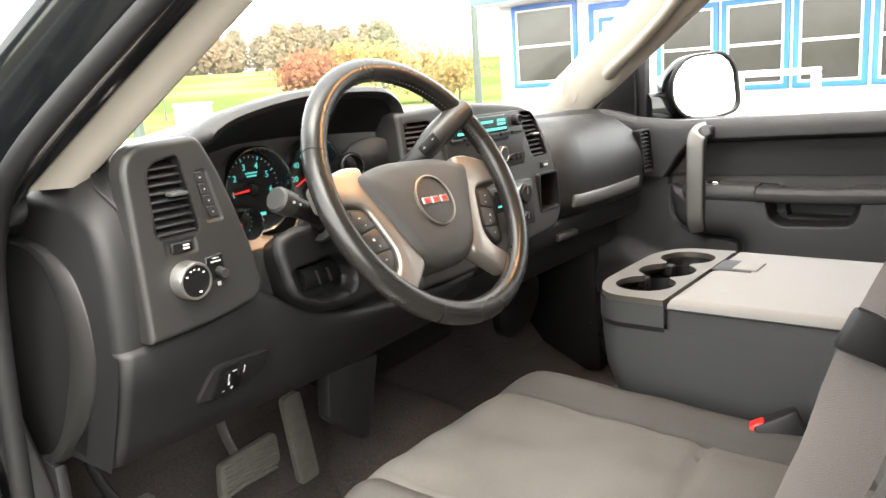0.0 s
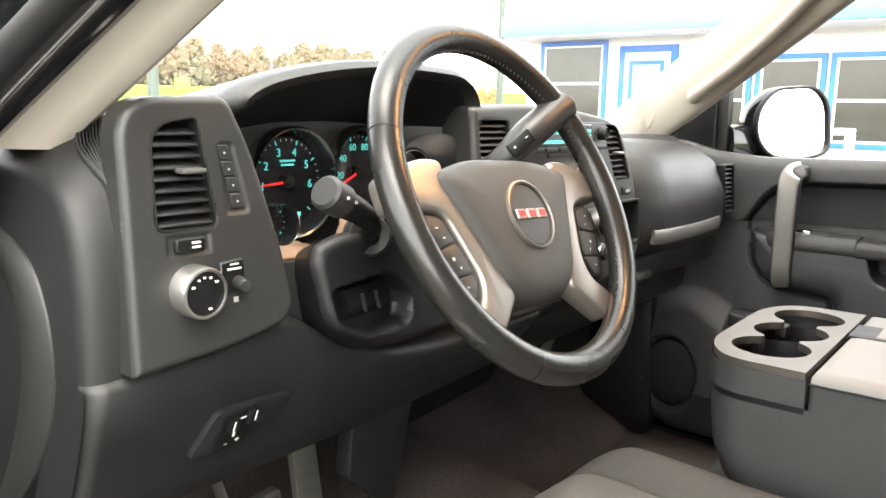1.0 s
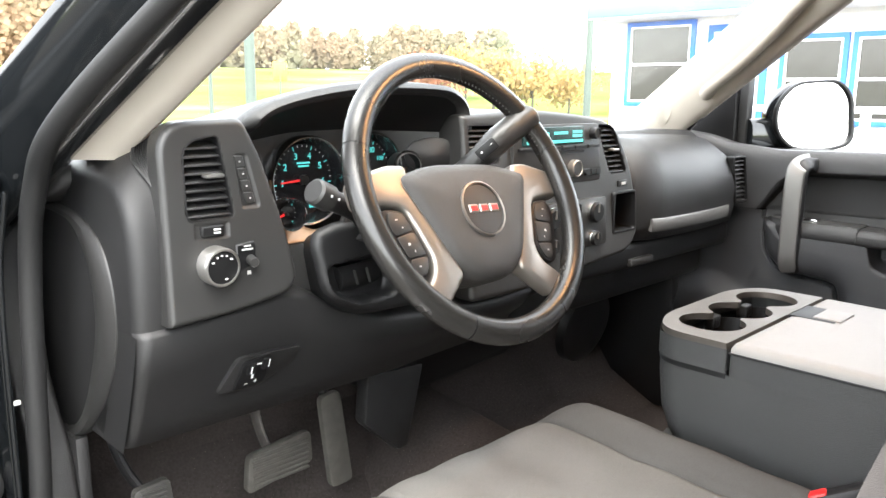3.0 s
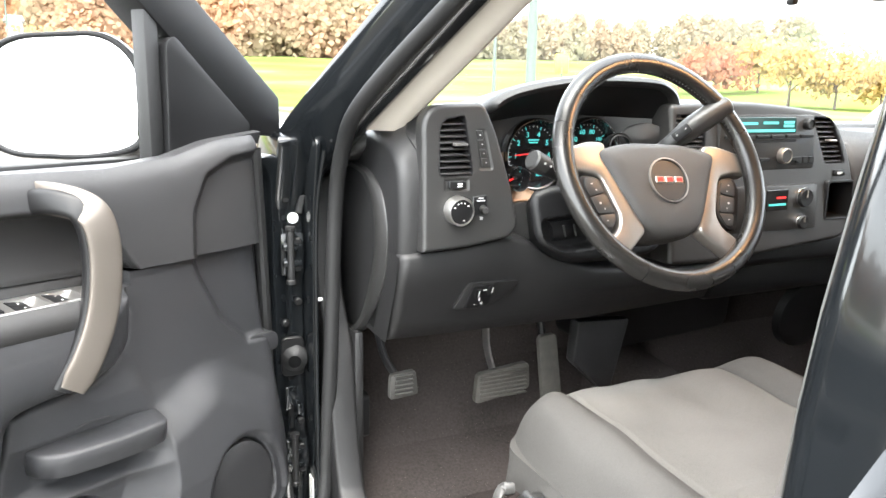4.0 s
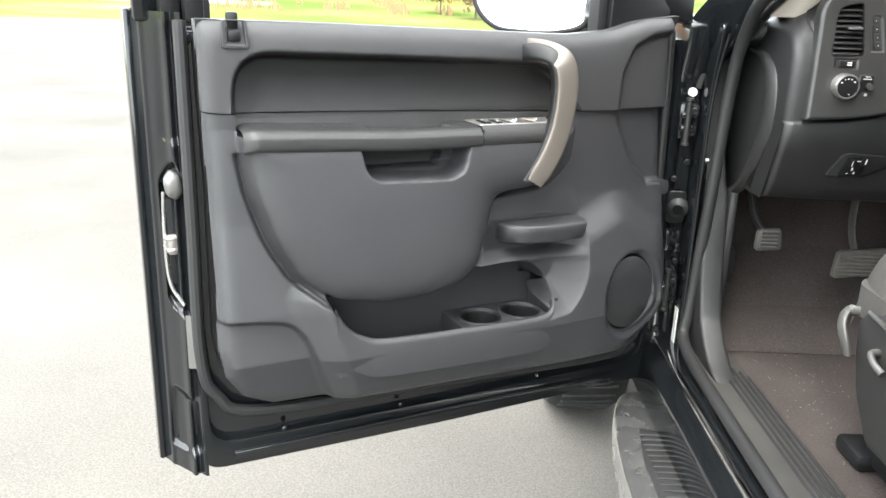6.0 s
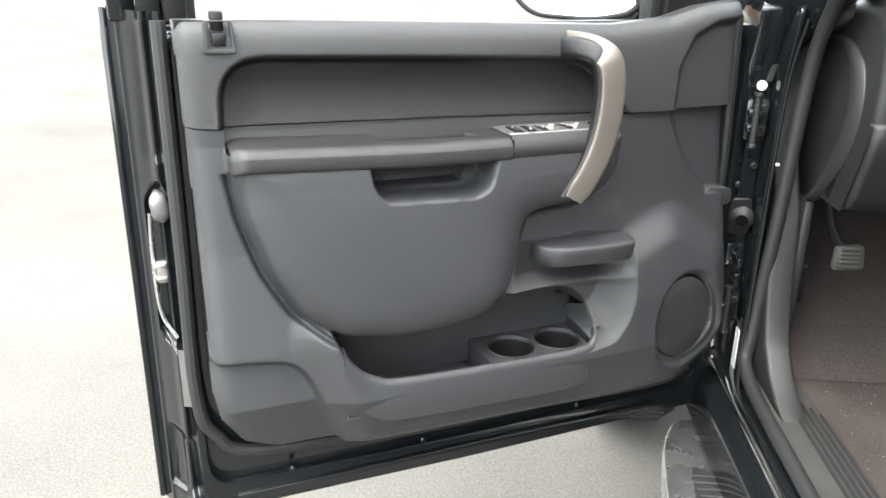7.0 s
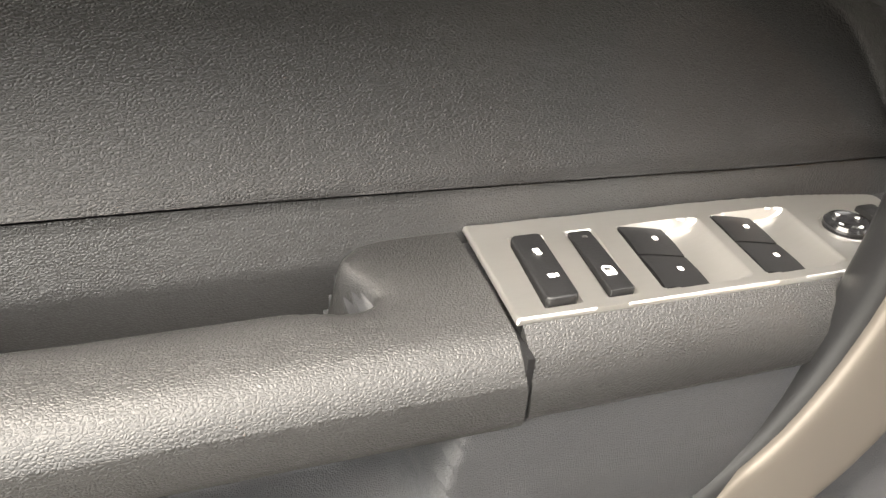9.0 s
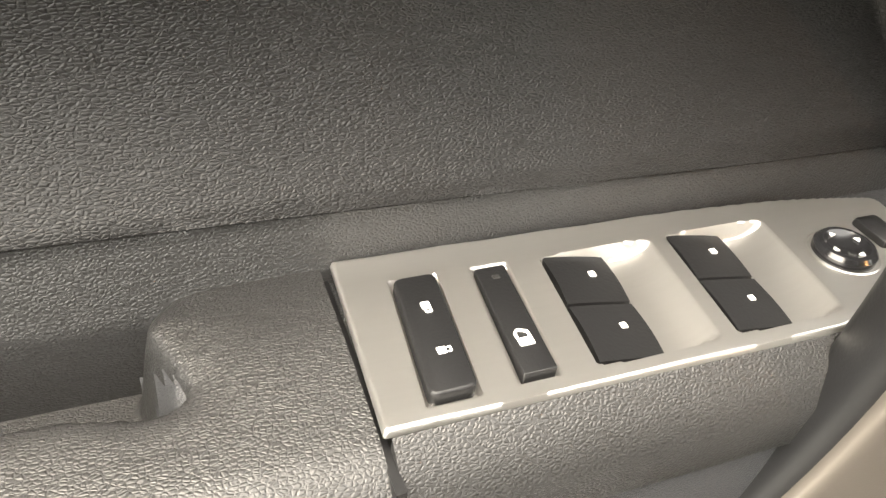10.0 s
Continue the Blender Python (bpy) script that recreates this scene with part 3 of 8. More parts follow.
def front_door(matrix, label, passenger=False):
    d = thing("front_door", matrix, label, "truck door", "front doors", local=True)
    U, W, n, up, out, ins, seam, top = FIELDS
    keep = out < 0.0025
    upper = keep & (W > seam) & (W < top + 0.006)
    Wu = np.where(W > seam, np.minimum(W, top), seam + 0.0004)
    Wl = np.minimum(W, seam - 0.0018)
    upper = keep & (W > seam - 0.0032) & (W < top + 0.0066)
    gw, gu = np.gradient(ins, 0.0025)
    gl = np.maximum(np.hypot(gu, gw), 1e-6)
    near = np.abs(ins) < 0.0017
    U2, W2, on = np.where(near, U - ins * gu / gl, U), np.where(near & (W > seam + 0.004), Wu - ins * gw / gl, Wu), np.where(near, 0.0, ins) >= 0.0
    part("belt_trim", sheet(U2, up, W2, upper & on), M_BELT, d, "charcoal grained plastic belt trim", 60)
    us = np.linspace(0.097, 1.082, 60)
    tp = np.interp(us, BELT_U, BELT_W)
    part("belt_ledge", loft([[Vector(p) for p in ((u, 0.0275, w - 0.0004), (u, 0.010, w + 0.001), (u, -0.012, w - 0.002), (u, -0.014, w - 0.02), (u, 0.02, w - 0.02))] for u, w in zip(us, tp)]), M_BELT, d, "", 60)
    part("insert", sheet(U2, up, W2, upper & (ins < 0.0060), on), M_INSERT, d, "recessed black grained vinyl insert", 60)
    behind = (U > 0.362) & (U < 1.028) & (n < 0.03) & ((W > 1.146) | ((W > 1.09) & (np.abs(U - 0.722) < 0.10))) & keep & (W < seam + 0.0030)
    part("armrest_lip", sheet(U, n, Wl, behind), M_VINYL, d, "grained dark lip behind the armrest", 60)
    part("lower_panel", sheet(U, n, Wl, keep & (W < seam + 0.0030) & ~((U > 0.426) & (U < 0.885) & (W < 0.835) & (TRAYD > -0.012) & (TRAYD < 0.005) & (n < 0.112)) & ~(SPK < 0.90), behind), M_PANEL, d, "moulded charcoal door panel with map pocket", 60)
    part("backing", prism([(1.082, 1.310)] + [(u, w) for u, w in PANEL[1:-2]] + [(0.105, 1.310)], -0.03, -0.002, "y"), M_BLACK, d)
    # armrest pad and switch block
    part("armrest", armrest_skin(0.004 if passenger else 0.0015), M_VINYL, d, "padded dark vinyl armrest with pull cup", 60)
    us = np.concatenate([np.linspace(0.5972, 0.46, 12), np.linspace(0.45, 0.374, 22)])
    loops = [armrest_profile(u, 0.1065 - 0.058 * max(0.0, (0.445 - u) / 0.071) ** 2.4) for u in us]
    block = part("switch_block", loft(loops), M_VINYL, d, "grained end block of the armrest", 50)
    part("block_gap", box(0.5970, 0.5998, 0.020, 0.1045, 1.1235, 1.1535), M_BLACK, d)
    w0 = 1.1585
    plate = rounded([(0.5962, 0.0222), (0.5992, 0.0912), (0.447, 0.0925), (0.412, 0.082), (0.388, 0.058), (0.384, 0.036), (0.42, 0.0285), (0.468, 0.0246)], [0.0008, 0.0008, 0.01, 0.01, 0.01, 0.006, 0.02, 0.02], 4)
    if not passenger:
        z = w0 + 0.0022

        def slant(n):
            return 0.095 * (n - 0.0375)
        pu, pn = np.meshgrid(np.arange(0.378, 0.603, 0.0007), np.arange(0.018, 0.096, 0.0007))
        pu = pu + slant(pn)
        flat = np.full(pu.shape, z)
        wells = ((0.5300, 0.4885), (0.4822, 0.4410))
        for a, b in wells:
            f = (a + slant(pn) - pu) / (a - b)
            arc = 0.0016 * np.sin(math.pi * np.clip(f, 0, 1)) ** 0.8
            ends = np.minimum(pn - (0.0385 - arc), (0.0850 + arc) - pn)
            edge = np.minimum(np.minimum(f, 1 - f) * (a - b), ends)
            bowl = 0.0062 * np.clip(1.0 - np.clip((f - 0.50) / 0.50, 0, 1) ** 3.2, 0, 1) ** 0.85
            bowl = np.where(f < 0.5, 0.0062, bowl) * np.clip(ends / 0.0020, 0, 1) ** 0.7
            flat = flat - np.where(edge > 0, bowl, 0)
        for a0, a1, b0, b1 in ((0.5660, 0.5812, 0.0368, 0.0858), (0.5425, 0.5542, 0.0372, 0.0855)):
            flat = flat - 0.0022 * step(inside(pu, pn, [(a0 + slant(b0), b0), (a1 + slant(b0), b0), (a1 + slant(b1), b1), (a0 + slant(b1), b1)]), 0.0005)
        rim_d = inside(pu, pn, plate)
        flat = flat - 0.0024 * np.clip((rim_d + 0.0007) / 0.0012, 0, 1)
        e = 2e-5
        gx, gy = (inside(pu + e, pn, plate) - inside(pu - e, pn, plate)) / (2 * e), (inside(pu, pn + e, plate) - inside(pu, pn - e, plate)) / (2 * e)
        over = np.clip(rim_d, 0, None)
        pu, pn = pu - over * gx, pn - over * gy
        sp = part("switch_plate", sheet(pu, pn, flat, rim_d < 0.0011), M_BRUSHED, d, "brushed aluminium switch plate", 60)

        def key(u0, u1, n0, n1, h, round_by, dish):
            """A rocker key with slanted sides, its far end dished."""
            o = rounded([(u0 + slant(n0), n0), (u1 + slant(n0), n0), (u1 + slant(n1), n1), (u0 + slant(n1), n1)], round_by, 4)
            bm = prism(o, z - 0.003, z + h, "z", 0.0009, 3, 50)
            for v in bm.verts:
                if v.co.z > z:
                    q = (v.co.y - n0) / (n1 - n0)
                    v.co.z += dish * (2 * q - 1) * abs(2 * q - 1)
            return bm
        part("lock_switch", key(0.5668, 0.5805, 0.0375, 0.0852, 0.0024, 0.0030, 0.0006), M_BLACK, sp, "black door lock rocker with white padlock marks")
        part("lockout_switch", key(0.5433, 0.5535, 0.0380, 0.0848, 0.0014, 0.0006, 0.0010), M_BLACK, sp, "black window lockout rocker")
        for a, b in wells:
            for v0, v1, lift in ((0.0378, 0.0604, 1), (0.0616, 0.0846, -1)):
                g = np.meshgrid(np.linspace(0, 1, 12), np.linspace(0, 1, 10))
                nn = v0 + (v1 - v0) * g[1]
                uu = a + slant(nn) - 0.0005 - 0.0232 * g[0] - 0.0009 * np.sin(math.pi * g[1])
                zz = z + 0.0006 - 0.0042 * g[0] ** 1.2 - 0.0012 * np.sin(math.pi * np.clip((nn - 0.0378) / 0.0468, 0, 1)) + 0.0006 * lift * (2 * g[1] - 1)
                loops = [[Vector((uu[j, i], nn[j, i], zz[j, i])) for i in range(12)] + [Vector((uu[j, i], nn[j, i], z - 0.0068)) for i in (11, 0)] for j in range(10)]
                key_ob = part("window_switch", loft(loops), M_BLACK, sp, "black rocker window switch with a white mark", 50)
                cu, cn = a + slant(0.5 * (v0 + v1)) - 0.0160, 0.5 * (v0 + v1) - 0.0022
                zc = z + 0.0006 - 0.0042 * 0.64 ** 1.2 - 0.0012 * math.sin(math.pi * (cn - 0.0378) / 0.0468)
                part("switch_mark", box(cu - 0.0009, cu + 0.0013, cn - 0.0011, cn + 0.0013, zc - 0.0004, zc + 0.0006, 0.0002, 1), M_WHITE, key_ob)
        part("dial_seat", lathe([(0.0128, 0.0004), (0.0122, 0.0006), (0.0110, -0.002)], (0.4245, 0.0618, z), (0, 0, 1), 36), M_BRUSHED, sp)
        part("mirror_dial", lathe([(0.0108, -0.002), (0.0108, 0.0026), (0.0096, 0.0040), (0.0080, 0.0042), (0.005, 0.0026), (0.0, 0.0022)], (0.4245, 0.0618, z), (0, 0, 1), 32), M_PIANO, sp, "round black mirror adjuster with four arrows")
        for a in range(4):
            m = pose(0.4245, 0.0618, z + 0.0034, 0, 0, 90 * a + 12) @ pose(0, 0.0064, 0)
            tri = prism([(-0.0012, -0.0009), (0.0012, -0.0009), (0, 0.0012)], 0, 0.0004, "z")
            part("arrow", moved(tri, m), M_WHITE, sp)
        part("fold_switch", rocker(0.3975, 0.4085, 0.048, 0.064, z, 0, 0.003), M_BLACK, sp, "small black mirror folding switch")
        # white marks on the lock rockers
        zt = z + 0.0021
        for c, open_ in ((0.0520, True), (0.0706, False)):
            x = 0.5736 + slant(c) - 0.0002
            body = prism(rounded([(x - 0.0013, c - 0.0014), (x + 0.0013, c - 0.0014), (x + 0.0013, c + 0.0012), (x - 0.0013, c + 0.0012)], 0.0003, 2), zt, zt + 0.0006, "z")
            o = -0.0017 if open_ else 0.0
            bow = frame_ring(rounded([(x - 0.0015 + o, c - 0.0012), (x - 0.0030 + o, c - 0.0012), (x - 0.0030 + o, c + 0.0010), (x - 0.0015 + o, c + 0.0010)] if not open_ else [(x - 0.0013, c + 0.0012), (x + 0.0009, c + 0.0012), (x + 0.0009, c + 0.0030), (x - 0.0013, c + 0.0030)], 0.0006, 2),
                             rounded([(x - 0.0015 + o, c - 0.0007), (x - 0.0025 + o, c - 0.0007), (x - 0.0025 + o, c + 0.0005), (x - 0.0015 + o, c + 0.0005)] if not open_ else [(x - 0.0008, c + 0.0012), (x + 0.0004, c + 0.0012), (x + 0.0004, c + 0.0025), (x - 0.0008, c + 0.0025)], 0.0003, 2), zt, zt + 0.0006, "z")
            part("padlock_mark", joined(body, bow), M_WHITE, sp)
        zt, c, x = z + 0.0016, 0.0712, 0.5486 + slant(0.0712)
        part("window_mark", joined(frame_ring(rounded([(x - 0.0022, c - 0.0022), (x + 0.0010, c - 0.0034), (x + 0.0024, c - 0.0020), (x + 0.0024, c + 0.0034), (x - 0.0022, c + 0.0034)], 0.0005, 2), rounded([(x - 0.0015, c - 0.0015), (x + 0.0008, c - 0.0026), (x + 0.0017, c - 0.0016), (x + 0.0017, c + 0.0027), (x - 0.0015, c + 0.0027)], 0.0004, 2), zt, zt + 0.0006, "z"),
             box(x - 0.0012, x + 0.0014, c + 0.0004, c + 0.0024, zt, zt + 0.0006)), M_WHITE, sp)
        part("lockout_lamp", box(0.5472, 0.5496, 0.0428, 0.0444, z + 0.0004, z + 0.0010), M_BEZEL, sp)
    else:
        sp = part("switch_plate", prism(plate, w0, w0 + 0.002, "z", 0.0006, 1), M_BEZEL, d, "plain dark switch plate")
        part("window_switch", rocker(0.47, 0.50, 0.045, 0.075, w0 + 0.002), M_CHROME, sp)
    # grab handle
    path = smooth_path([(0.470, 0.045, 1.290), (0.466, 0.086, 1.292), (0.462, 0.105, 1.278), (0.461, 0.110, 1.22), (0.461, 0.110, 1.14), (0.461, 0.108, 1.075), (0.463, 0.098, 1.040)] if passenger else [(0.486, 0.020, 1.284), (0.470, 0.065, 1.288), (0.450, 0.098, 1.280), (0.440, 0.108, 1.255), (0.438, 0.111, 1.21), (0.446, 0.111, 1.15), (0.466, 0.109, 1.095), (0.492, 0.103, 1.048)], 40)
    flat_face = (0.25, 1, 0.1)
    part("grip", sweep([p + Vector((0.003 * min(1, i / 8), -0.004, 0)) for i, p in enumerate(path)], lambda f: 0.0170 - 0.004 * f, lambda f: 0.0125, flat_face, 20, square=0.55), M_BLACK, d, "black inner side of the grab handle", 50)
    off = [p + Vector((-0.005, 0.0095 * min(1, i / 5), 0.005 * max(0, 1 - i / 8))) for i, p in enumerate(path[2:])]
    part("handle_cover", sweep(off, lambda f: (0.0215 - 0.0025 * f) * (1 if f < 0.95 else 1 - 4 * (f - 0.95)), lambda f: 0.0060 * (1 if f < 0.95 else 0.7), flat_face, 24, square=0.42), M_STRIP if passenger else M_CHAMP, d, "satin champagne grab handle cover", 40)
    # pull ledge with its reflector slot
    shelf_o = rounded([(0.534, 0.050), (0.528, 0.092), (0.500, 0.112), (0.44, 0.120), (0.39, 0.121), (0.352, 0.116), (0.338, 0.050)], 0.014, 5)
    lg = [[Vector((0.435 + (x - 0.435) * k, y - back, zz)) for x, y in shelf_o] for zz, k, back in ((0.922, 0.95, 0.020), (0.928, 0.985, 0.006), (0.946, 1.0, 0.001), (0.9575, 1.0, 0.0), (0.9605, 0.992, 0.0015), (0.962, 0.97, 0.006), (0.963, 0.85, 0.03))]
    part("ledge", loft(lg), M_PANEL, d, "moulded pull ledge", 50)
    part("slot_cover", sweep(smooth_path([(0.466, 0.0675, 0.9720), (0.452, 0.0690, 0.9760), (0.432, 0.0690, 0.9765), (0.413, 0.0675, 0.9740)], 10), 0.0016, 0.0010, (0, 0, 1), 8), M_BELT, d)
    # cup holders standing in the map pocket
    lip = smooth_path([(0.885, 0.112, 0.848), (0.872, 0.114, 0.822), (0.853, 0.115, 0.801), (0.829, 0.116, 0.788), (0.801, 0.117, 0.780), (0.701, 0.117, 0.775), (0.596, 0.117, 0.773), (0.484, 0.116, 0.771), (0.440, 0.114, 0.774), (0.425, 0.110, 0.783), (0.420, 0.104, 0.800)], 60)
    part("tray_lip", loft([[p + Vector(q) for q in ((0, 0.010, -0.010), (0, 0.006, -0.001), (0, 0.001, 0.001), (0, -0.004, -0.002), (0, -0.007, -0.012), (0, -0.008, -0.075), (0, 0.006, -0.075))] for p in lip]), M_PANEL, d, "", 60)
    part("tray_floor", joined(prism([(0.415, 0.002), (0.90, 0.002), (0.88, 0.116), (0.415, 0.116)], 0.715, 0.722, "z"), box(0.41, 0.90, -0.002, 0.003, 0.70, 0.83), box(0.405, 0.412, -0.002, 0.105, 0.71, 0.80)), M_PANEL, d, "dark floor of the door pocket")
    shelf = rounded([(0.418, 0.004), (0.622, 0.004), (0.622, 0.113), (0.60, 0.115), (0.45, 0.113), (0.424, 0.104)], 0.006, 3)
    cups = ((0.562, 0.062, 0.042), (0.468, 0.062, 0.042))
    part("cup_shelf", deck(shelf, cups, 0.700, 0.766), M_PANEL, d, "black moulded shelf with two cup holders", 40)
    for cu, cn, cr in cups:
        part("cup_well", lathe([(cr, 0.766), (cr * 0.98, 0.740), (cr * 0.92, 0.705), (0.0, 0.703)], (cu, cn, 0), (0, 0, 1), 28), M_BLACK, d)
        part("cup_rim", lathe([(cr * 1.06, 0.765), (cr * 1.05, 0.769), (cr * 1.01, 0.769), (cr * 0.985, 0.762)], (cu, cn, 0), (0, 0, 1), 32), M_PANEL, d)
    # loudspeaker
    part("speaker_grille", lathe([(0.0665, -0.03), (0.0660, 0.000), (0.063, 0.0025), (0.035, 0.004), (0.0, 0.0045)], (0.2125, 0.092, 0.782), (0, 1, 0), 48, 1.0, 1.24), M_GRILLE, d, "black mesh loudspeaker grille")
    # lock knob plate on the belt
    part("lock_bezel", frame_ring(rounded([(1.004, 1.290), (1.048, 1.290), (1.046, 1.334), (1.008, 1.334)], 0.005, 3), rounded([(1.010, 1.296), (1.042, 1.296), (1.040, 1.332), (1.013, 1.332)], 0.003, 3), 0.040, 0.0515, "y", 0.001), M_BELT, d)
    part("lock_knob", joined(box(1.017, 1.037, 0.030, 0.050, 1.300, 1.318, 0.003), box(1.018, 1.036, 0.026, 0.042, 1.318, 1.346, 0.004)), M_BLACK, d, "black door lock knob")
    # hinge-side stud on the panel
    part("end_stop", prism(rounded([(0.080, 1.012), (0.145, 1.016), (0.135, 0.982), (0.078, 0.978)], 0.014, 5), 0.004, 0.036, "y", 0.012, 4), M_PANEL, d)
    # painted shell
    shell = rounded([(1.096, 1.312), (1.098, 1.0), (1.096, 0.49), (0.60, 0.483), (0.02, 0.486), (0.0, 0.80), (0.0, 1.312)], [0.01, 0.01, 0.03, 0.01, 0.03, 0.01, 0.01], 4)
    part("shell", prism(shell, -0.150, -0.030, "y", 0.008, 2), M_PAINT, d, "gloss black painted door shell")
    flange_o = rounded([(1.106, 1.312), (1.106, 1.0), (1.104, 0.500), (0.60, 0.494), (0.035, 0.498), (0.012, 0.80), (0.012, 1.312)], 0.03, 4)
    flange_i = rounded([(1.096, 1.310), (1.096, 1.0), (1.092, 0.552), (0.60, 0.546), (0.060, 0.548), (0.040, 0.80), (0.040, 1.310)], 0.05, 4)
    part("inner_flange", frame_ring(flange_o, flange_i, -0.032, -0.018, "y", 0.004), M_PAINT, d)
    seal = [(1.100, -0.018, 1.33), (1.100, -0.018, 1.0), (1.100, -0.018, 0.74), (1.075, -0.018, 0.655), (0.99, -0.018, 0.606), (0.60, -0.018, 0.592), (0.20, -0.018, 0.576), (0.10, -0.018, 0.60), (0.062, -0.018, 0.70), (0.062, -0.018, 1.0), (0.075, -0.018, 1.33)]
    part("weatherstrip", sweep(smooth_path(seal, 90), 0.011, 0.011, (0, 1, 0), 10), M_RUBBER, d)
    part("drain_strip", box(0.10, 1.05, -0.030, -0.010, 0.512, 0.530, 0.004), M_PAINT, d)
    for u in (0.36, 0.70, 0.95):
        part("screw", lathe([(0.006, 0.0), (0.006, 0.003), (0.003, 0.005), (0.0, 0.005)], (u, -0.018, 0.555 + 0.006 * math.sin(40 * u)), (0, 1, 0), 10), M_PAINT, d)
    # sloping rear end of the shell with its sunk latch
    S, V = np.meshgrid(np.linspace(0, 1, 46), np.linspace(0.484, 1.342, 220))
    eu = 1.098 + 0.070 * S
    en = -0.022 - 0.105 * S ** 1.5 + 0.010 * np.exp(-((S - 0.34) / 0.07) ** 2) - 0.008 * np.exp(-((S - 0.18) / 0.06) ** 2) + 0.006 * np.exp(-((S - 0.80) / 0.05) ** 2)
    bed = inside(eu, V, rounded([(1.106, 0.80), (1.140, 0.83), (1.142, 1.06), (1.122, 1.10), (1.106, 1.04)], 0.012, 4))
    en = en - 0.022 * step(bed, 0.004) + 0.003 * np.exp(-(bed / 0.005) ** 2)
    en = en - 0.005 * step(inside(eu, V, rounded([(1.108, 1.13), (1.134, 1.13), (1.128, 1.32), (1.108, 1.32)], 0.012, 4)), 0.008)
    en = en - 0.016 * step(inside(eu, V, rounded([(1.104, 0.53), (1.150, 0.53), (1.144, 0.66), (1.112, 0.64)], 0.012, 4)), 0.008)
    part("rear_edge", sheet(eu, en, V, eu > 0), M_PAINT, d, "gloss black rear end of the door", 60)
    part("edge_skin", box(1.164, 1.176, -0.155, -0.118, 0.484, 1.345, 0.004), M_PAINT, d)
    part("edge_back", box(1.06, 1.170, -0.158, -0.150, 0.484, 1.345, 0.002), M_PAINT, d)
    part("latch_plate", prism(rounded([(1.114, 0.86), (1.136, 0.87), (1.136, 1.03), (1.114, 1.02)], 0.008, 3), -0.078, -0.066, "y", 0.002), M_BLACK, d, "black recessed latch plate")
    part("latch", joined(box(1.118, 1.138, -0.072, -0.056, 0.925, 0.962, 0.004), box(1.122, 1.142, -0.066, -0.050, 0.952, 0.960, 0.003), box(1.122, 1.140, -0.066, -0.052, 0.930, 0.938, 0.003)), M_STEEL, d, "bare steel door latch")
    for w in (0.90, 1.0):
        part("latch_screw", lathe([(0.006, 0.0), (0.006, 0.003), (0.003, 0.005), (0.0, 0.005)], (1.137, -0.072, w), (0.4, 1, 0), 10), M_PAINT, d)
    part("latch_cap", loft([[Vector((1.123 + 0.015 * k * cx, -0.046 + dn, 1.054 + 0.026 * k * cw)) for cx, cw in rounded([(-1, -0.5), (-0.3, -1), (0.8, -0.7), (1, 0.3), (0.3, 1), (-0.7, 0.8)], 0.3, 3)] for dn, k in ((-0.020, 1.0), (0.002, 1.0), (0.008, 0.8), (0.010, 0.4))]), M_STRIP, d, "worn pale cap over the door latch", 50)
    part("latch_rail", sweep(smooth_path([(1.138, -0.066, 1.040), (1.1405, -0.068, 0.985), (1.1405, -0.068, 0.905), (1.135, -0.064, 0.862), (1.118, -0.050, 0.830)], 24), 0.0035, 0.0035, (0, 1, 0), 8), M_SCUFF, d, "bright worn edge of the latch recess")
    part("edge_sticker", moved(box(-0.010, 0.010, -0.0006, 0.0006, -0.052, 0.052), Matrix.Translation((1.1115, -0.026, 0.765)) @ Matrix.Rotation(radians(-28), 4, "Z")), M_STRIP, d, "pale paper label on the door edge")
    # window frame
    post = part("rear_window_post", box(1.058, 1.090, -0.085, -0.022, 1.325, 1.80, 0.006), M_BLACK, d, "black upright of the window frame")
    part("post_rib", box(1.091, 1.124, -0.105, -0.044, 1.325, 1.80, 0.007), M_BLACK, post)
    part("post_rib", box(1.125, 1.163, -0.125, -0.078, 1.325, 1.80, 0.007), M_PAINT, post)
    part("rear_glass_channel", box(1.045, 1.064, -0.085, -0.045, 1.32, 1.80, 0.003), M_RUBBER, d)
    lean = [(0.012, 1.345), (0.012, 1.415), (0.425, 1.80), (0.52, 1.80), (0.075, 1.352)]
    part("front_window_post", prism(lean, -0.115, -0.020, "y", 0.007, 2), M_BLACK, d, "black sloping front of the window frame")
    part("top_rail", box(0.43, 1.155, -0.115, -0.022, 1.775, 1.83, 0.012), M_PAINT, d)
    part("sail_panel", prism(rounded([(0.245, 1.318), (0.240, 1.500), (0.225, 1.510), (0.085, 1.370), (0.10, 1.335)], 0.008, 3), -0.045, -0.012, "y", 0.005, 2), M_BLACK, d, "dark triangular mirror sail panel")
    part("glass_run", box(0.244, 0.268, -0.060, -0.025, 1.315, 1.548, 0.004), M_RUBBER, d)
    part("belt_seal", box(0.26, 1.06, -0.060, -0.012, 1.300, 1.317, 0.005), M_RUBBER, d)
    g = part("window_glass", prism([(0.25, 1.25), (1.055, 1.25), (1.055, 1.30), (0.25, 1.30)], -0.060, -0.056, "y"), M_GLASS, d)
    part("outer_belt", box(0.02, 1.165, -0.150, -0.115, 1.300, 1.317, 0.006), M_RUBBER, d)
    return d


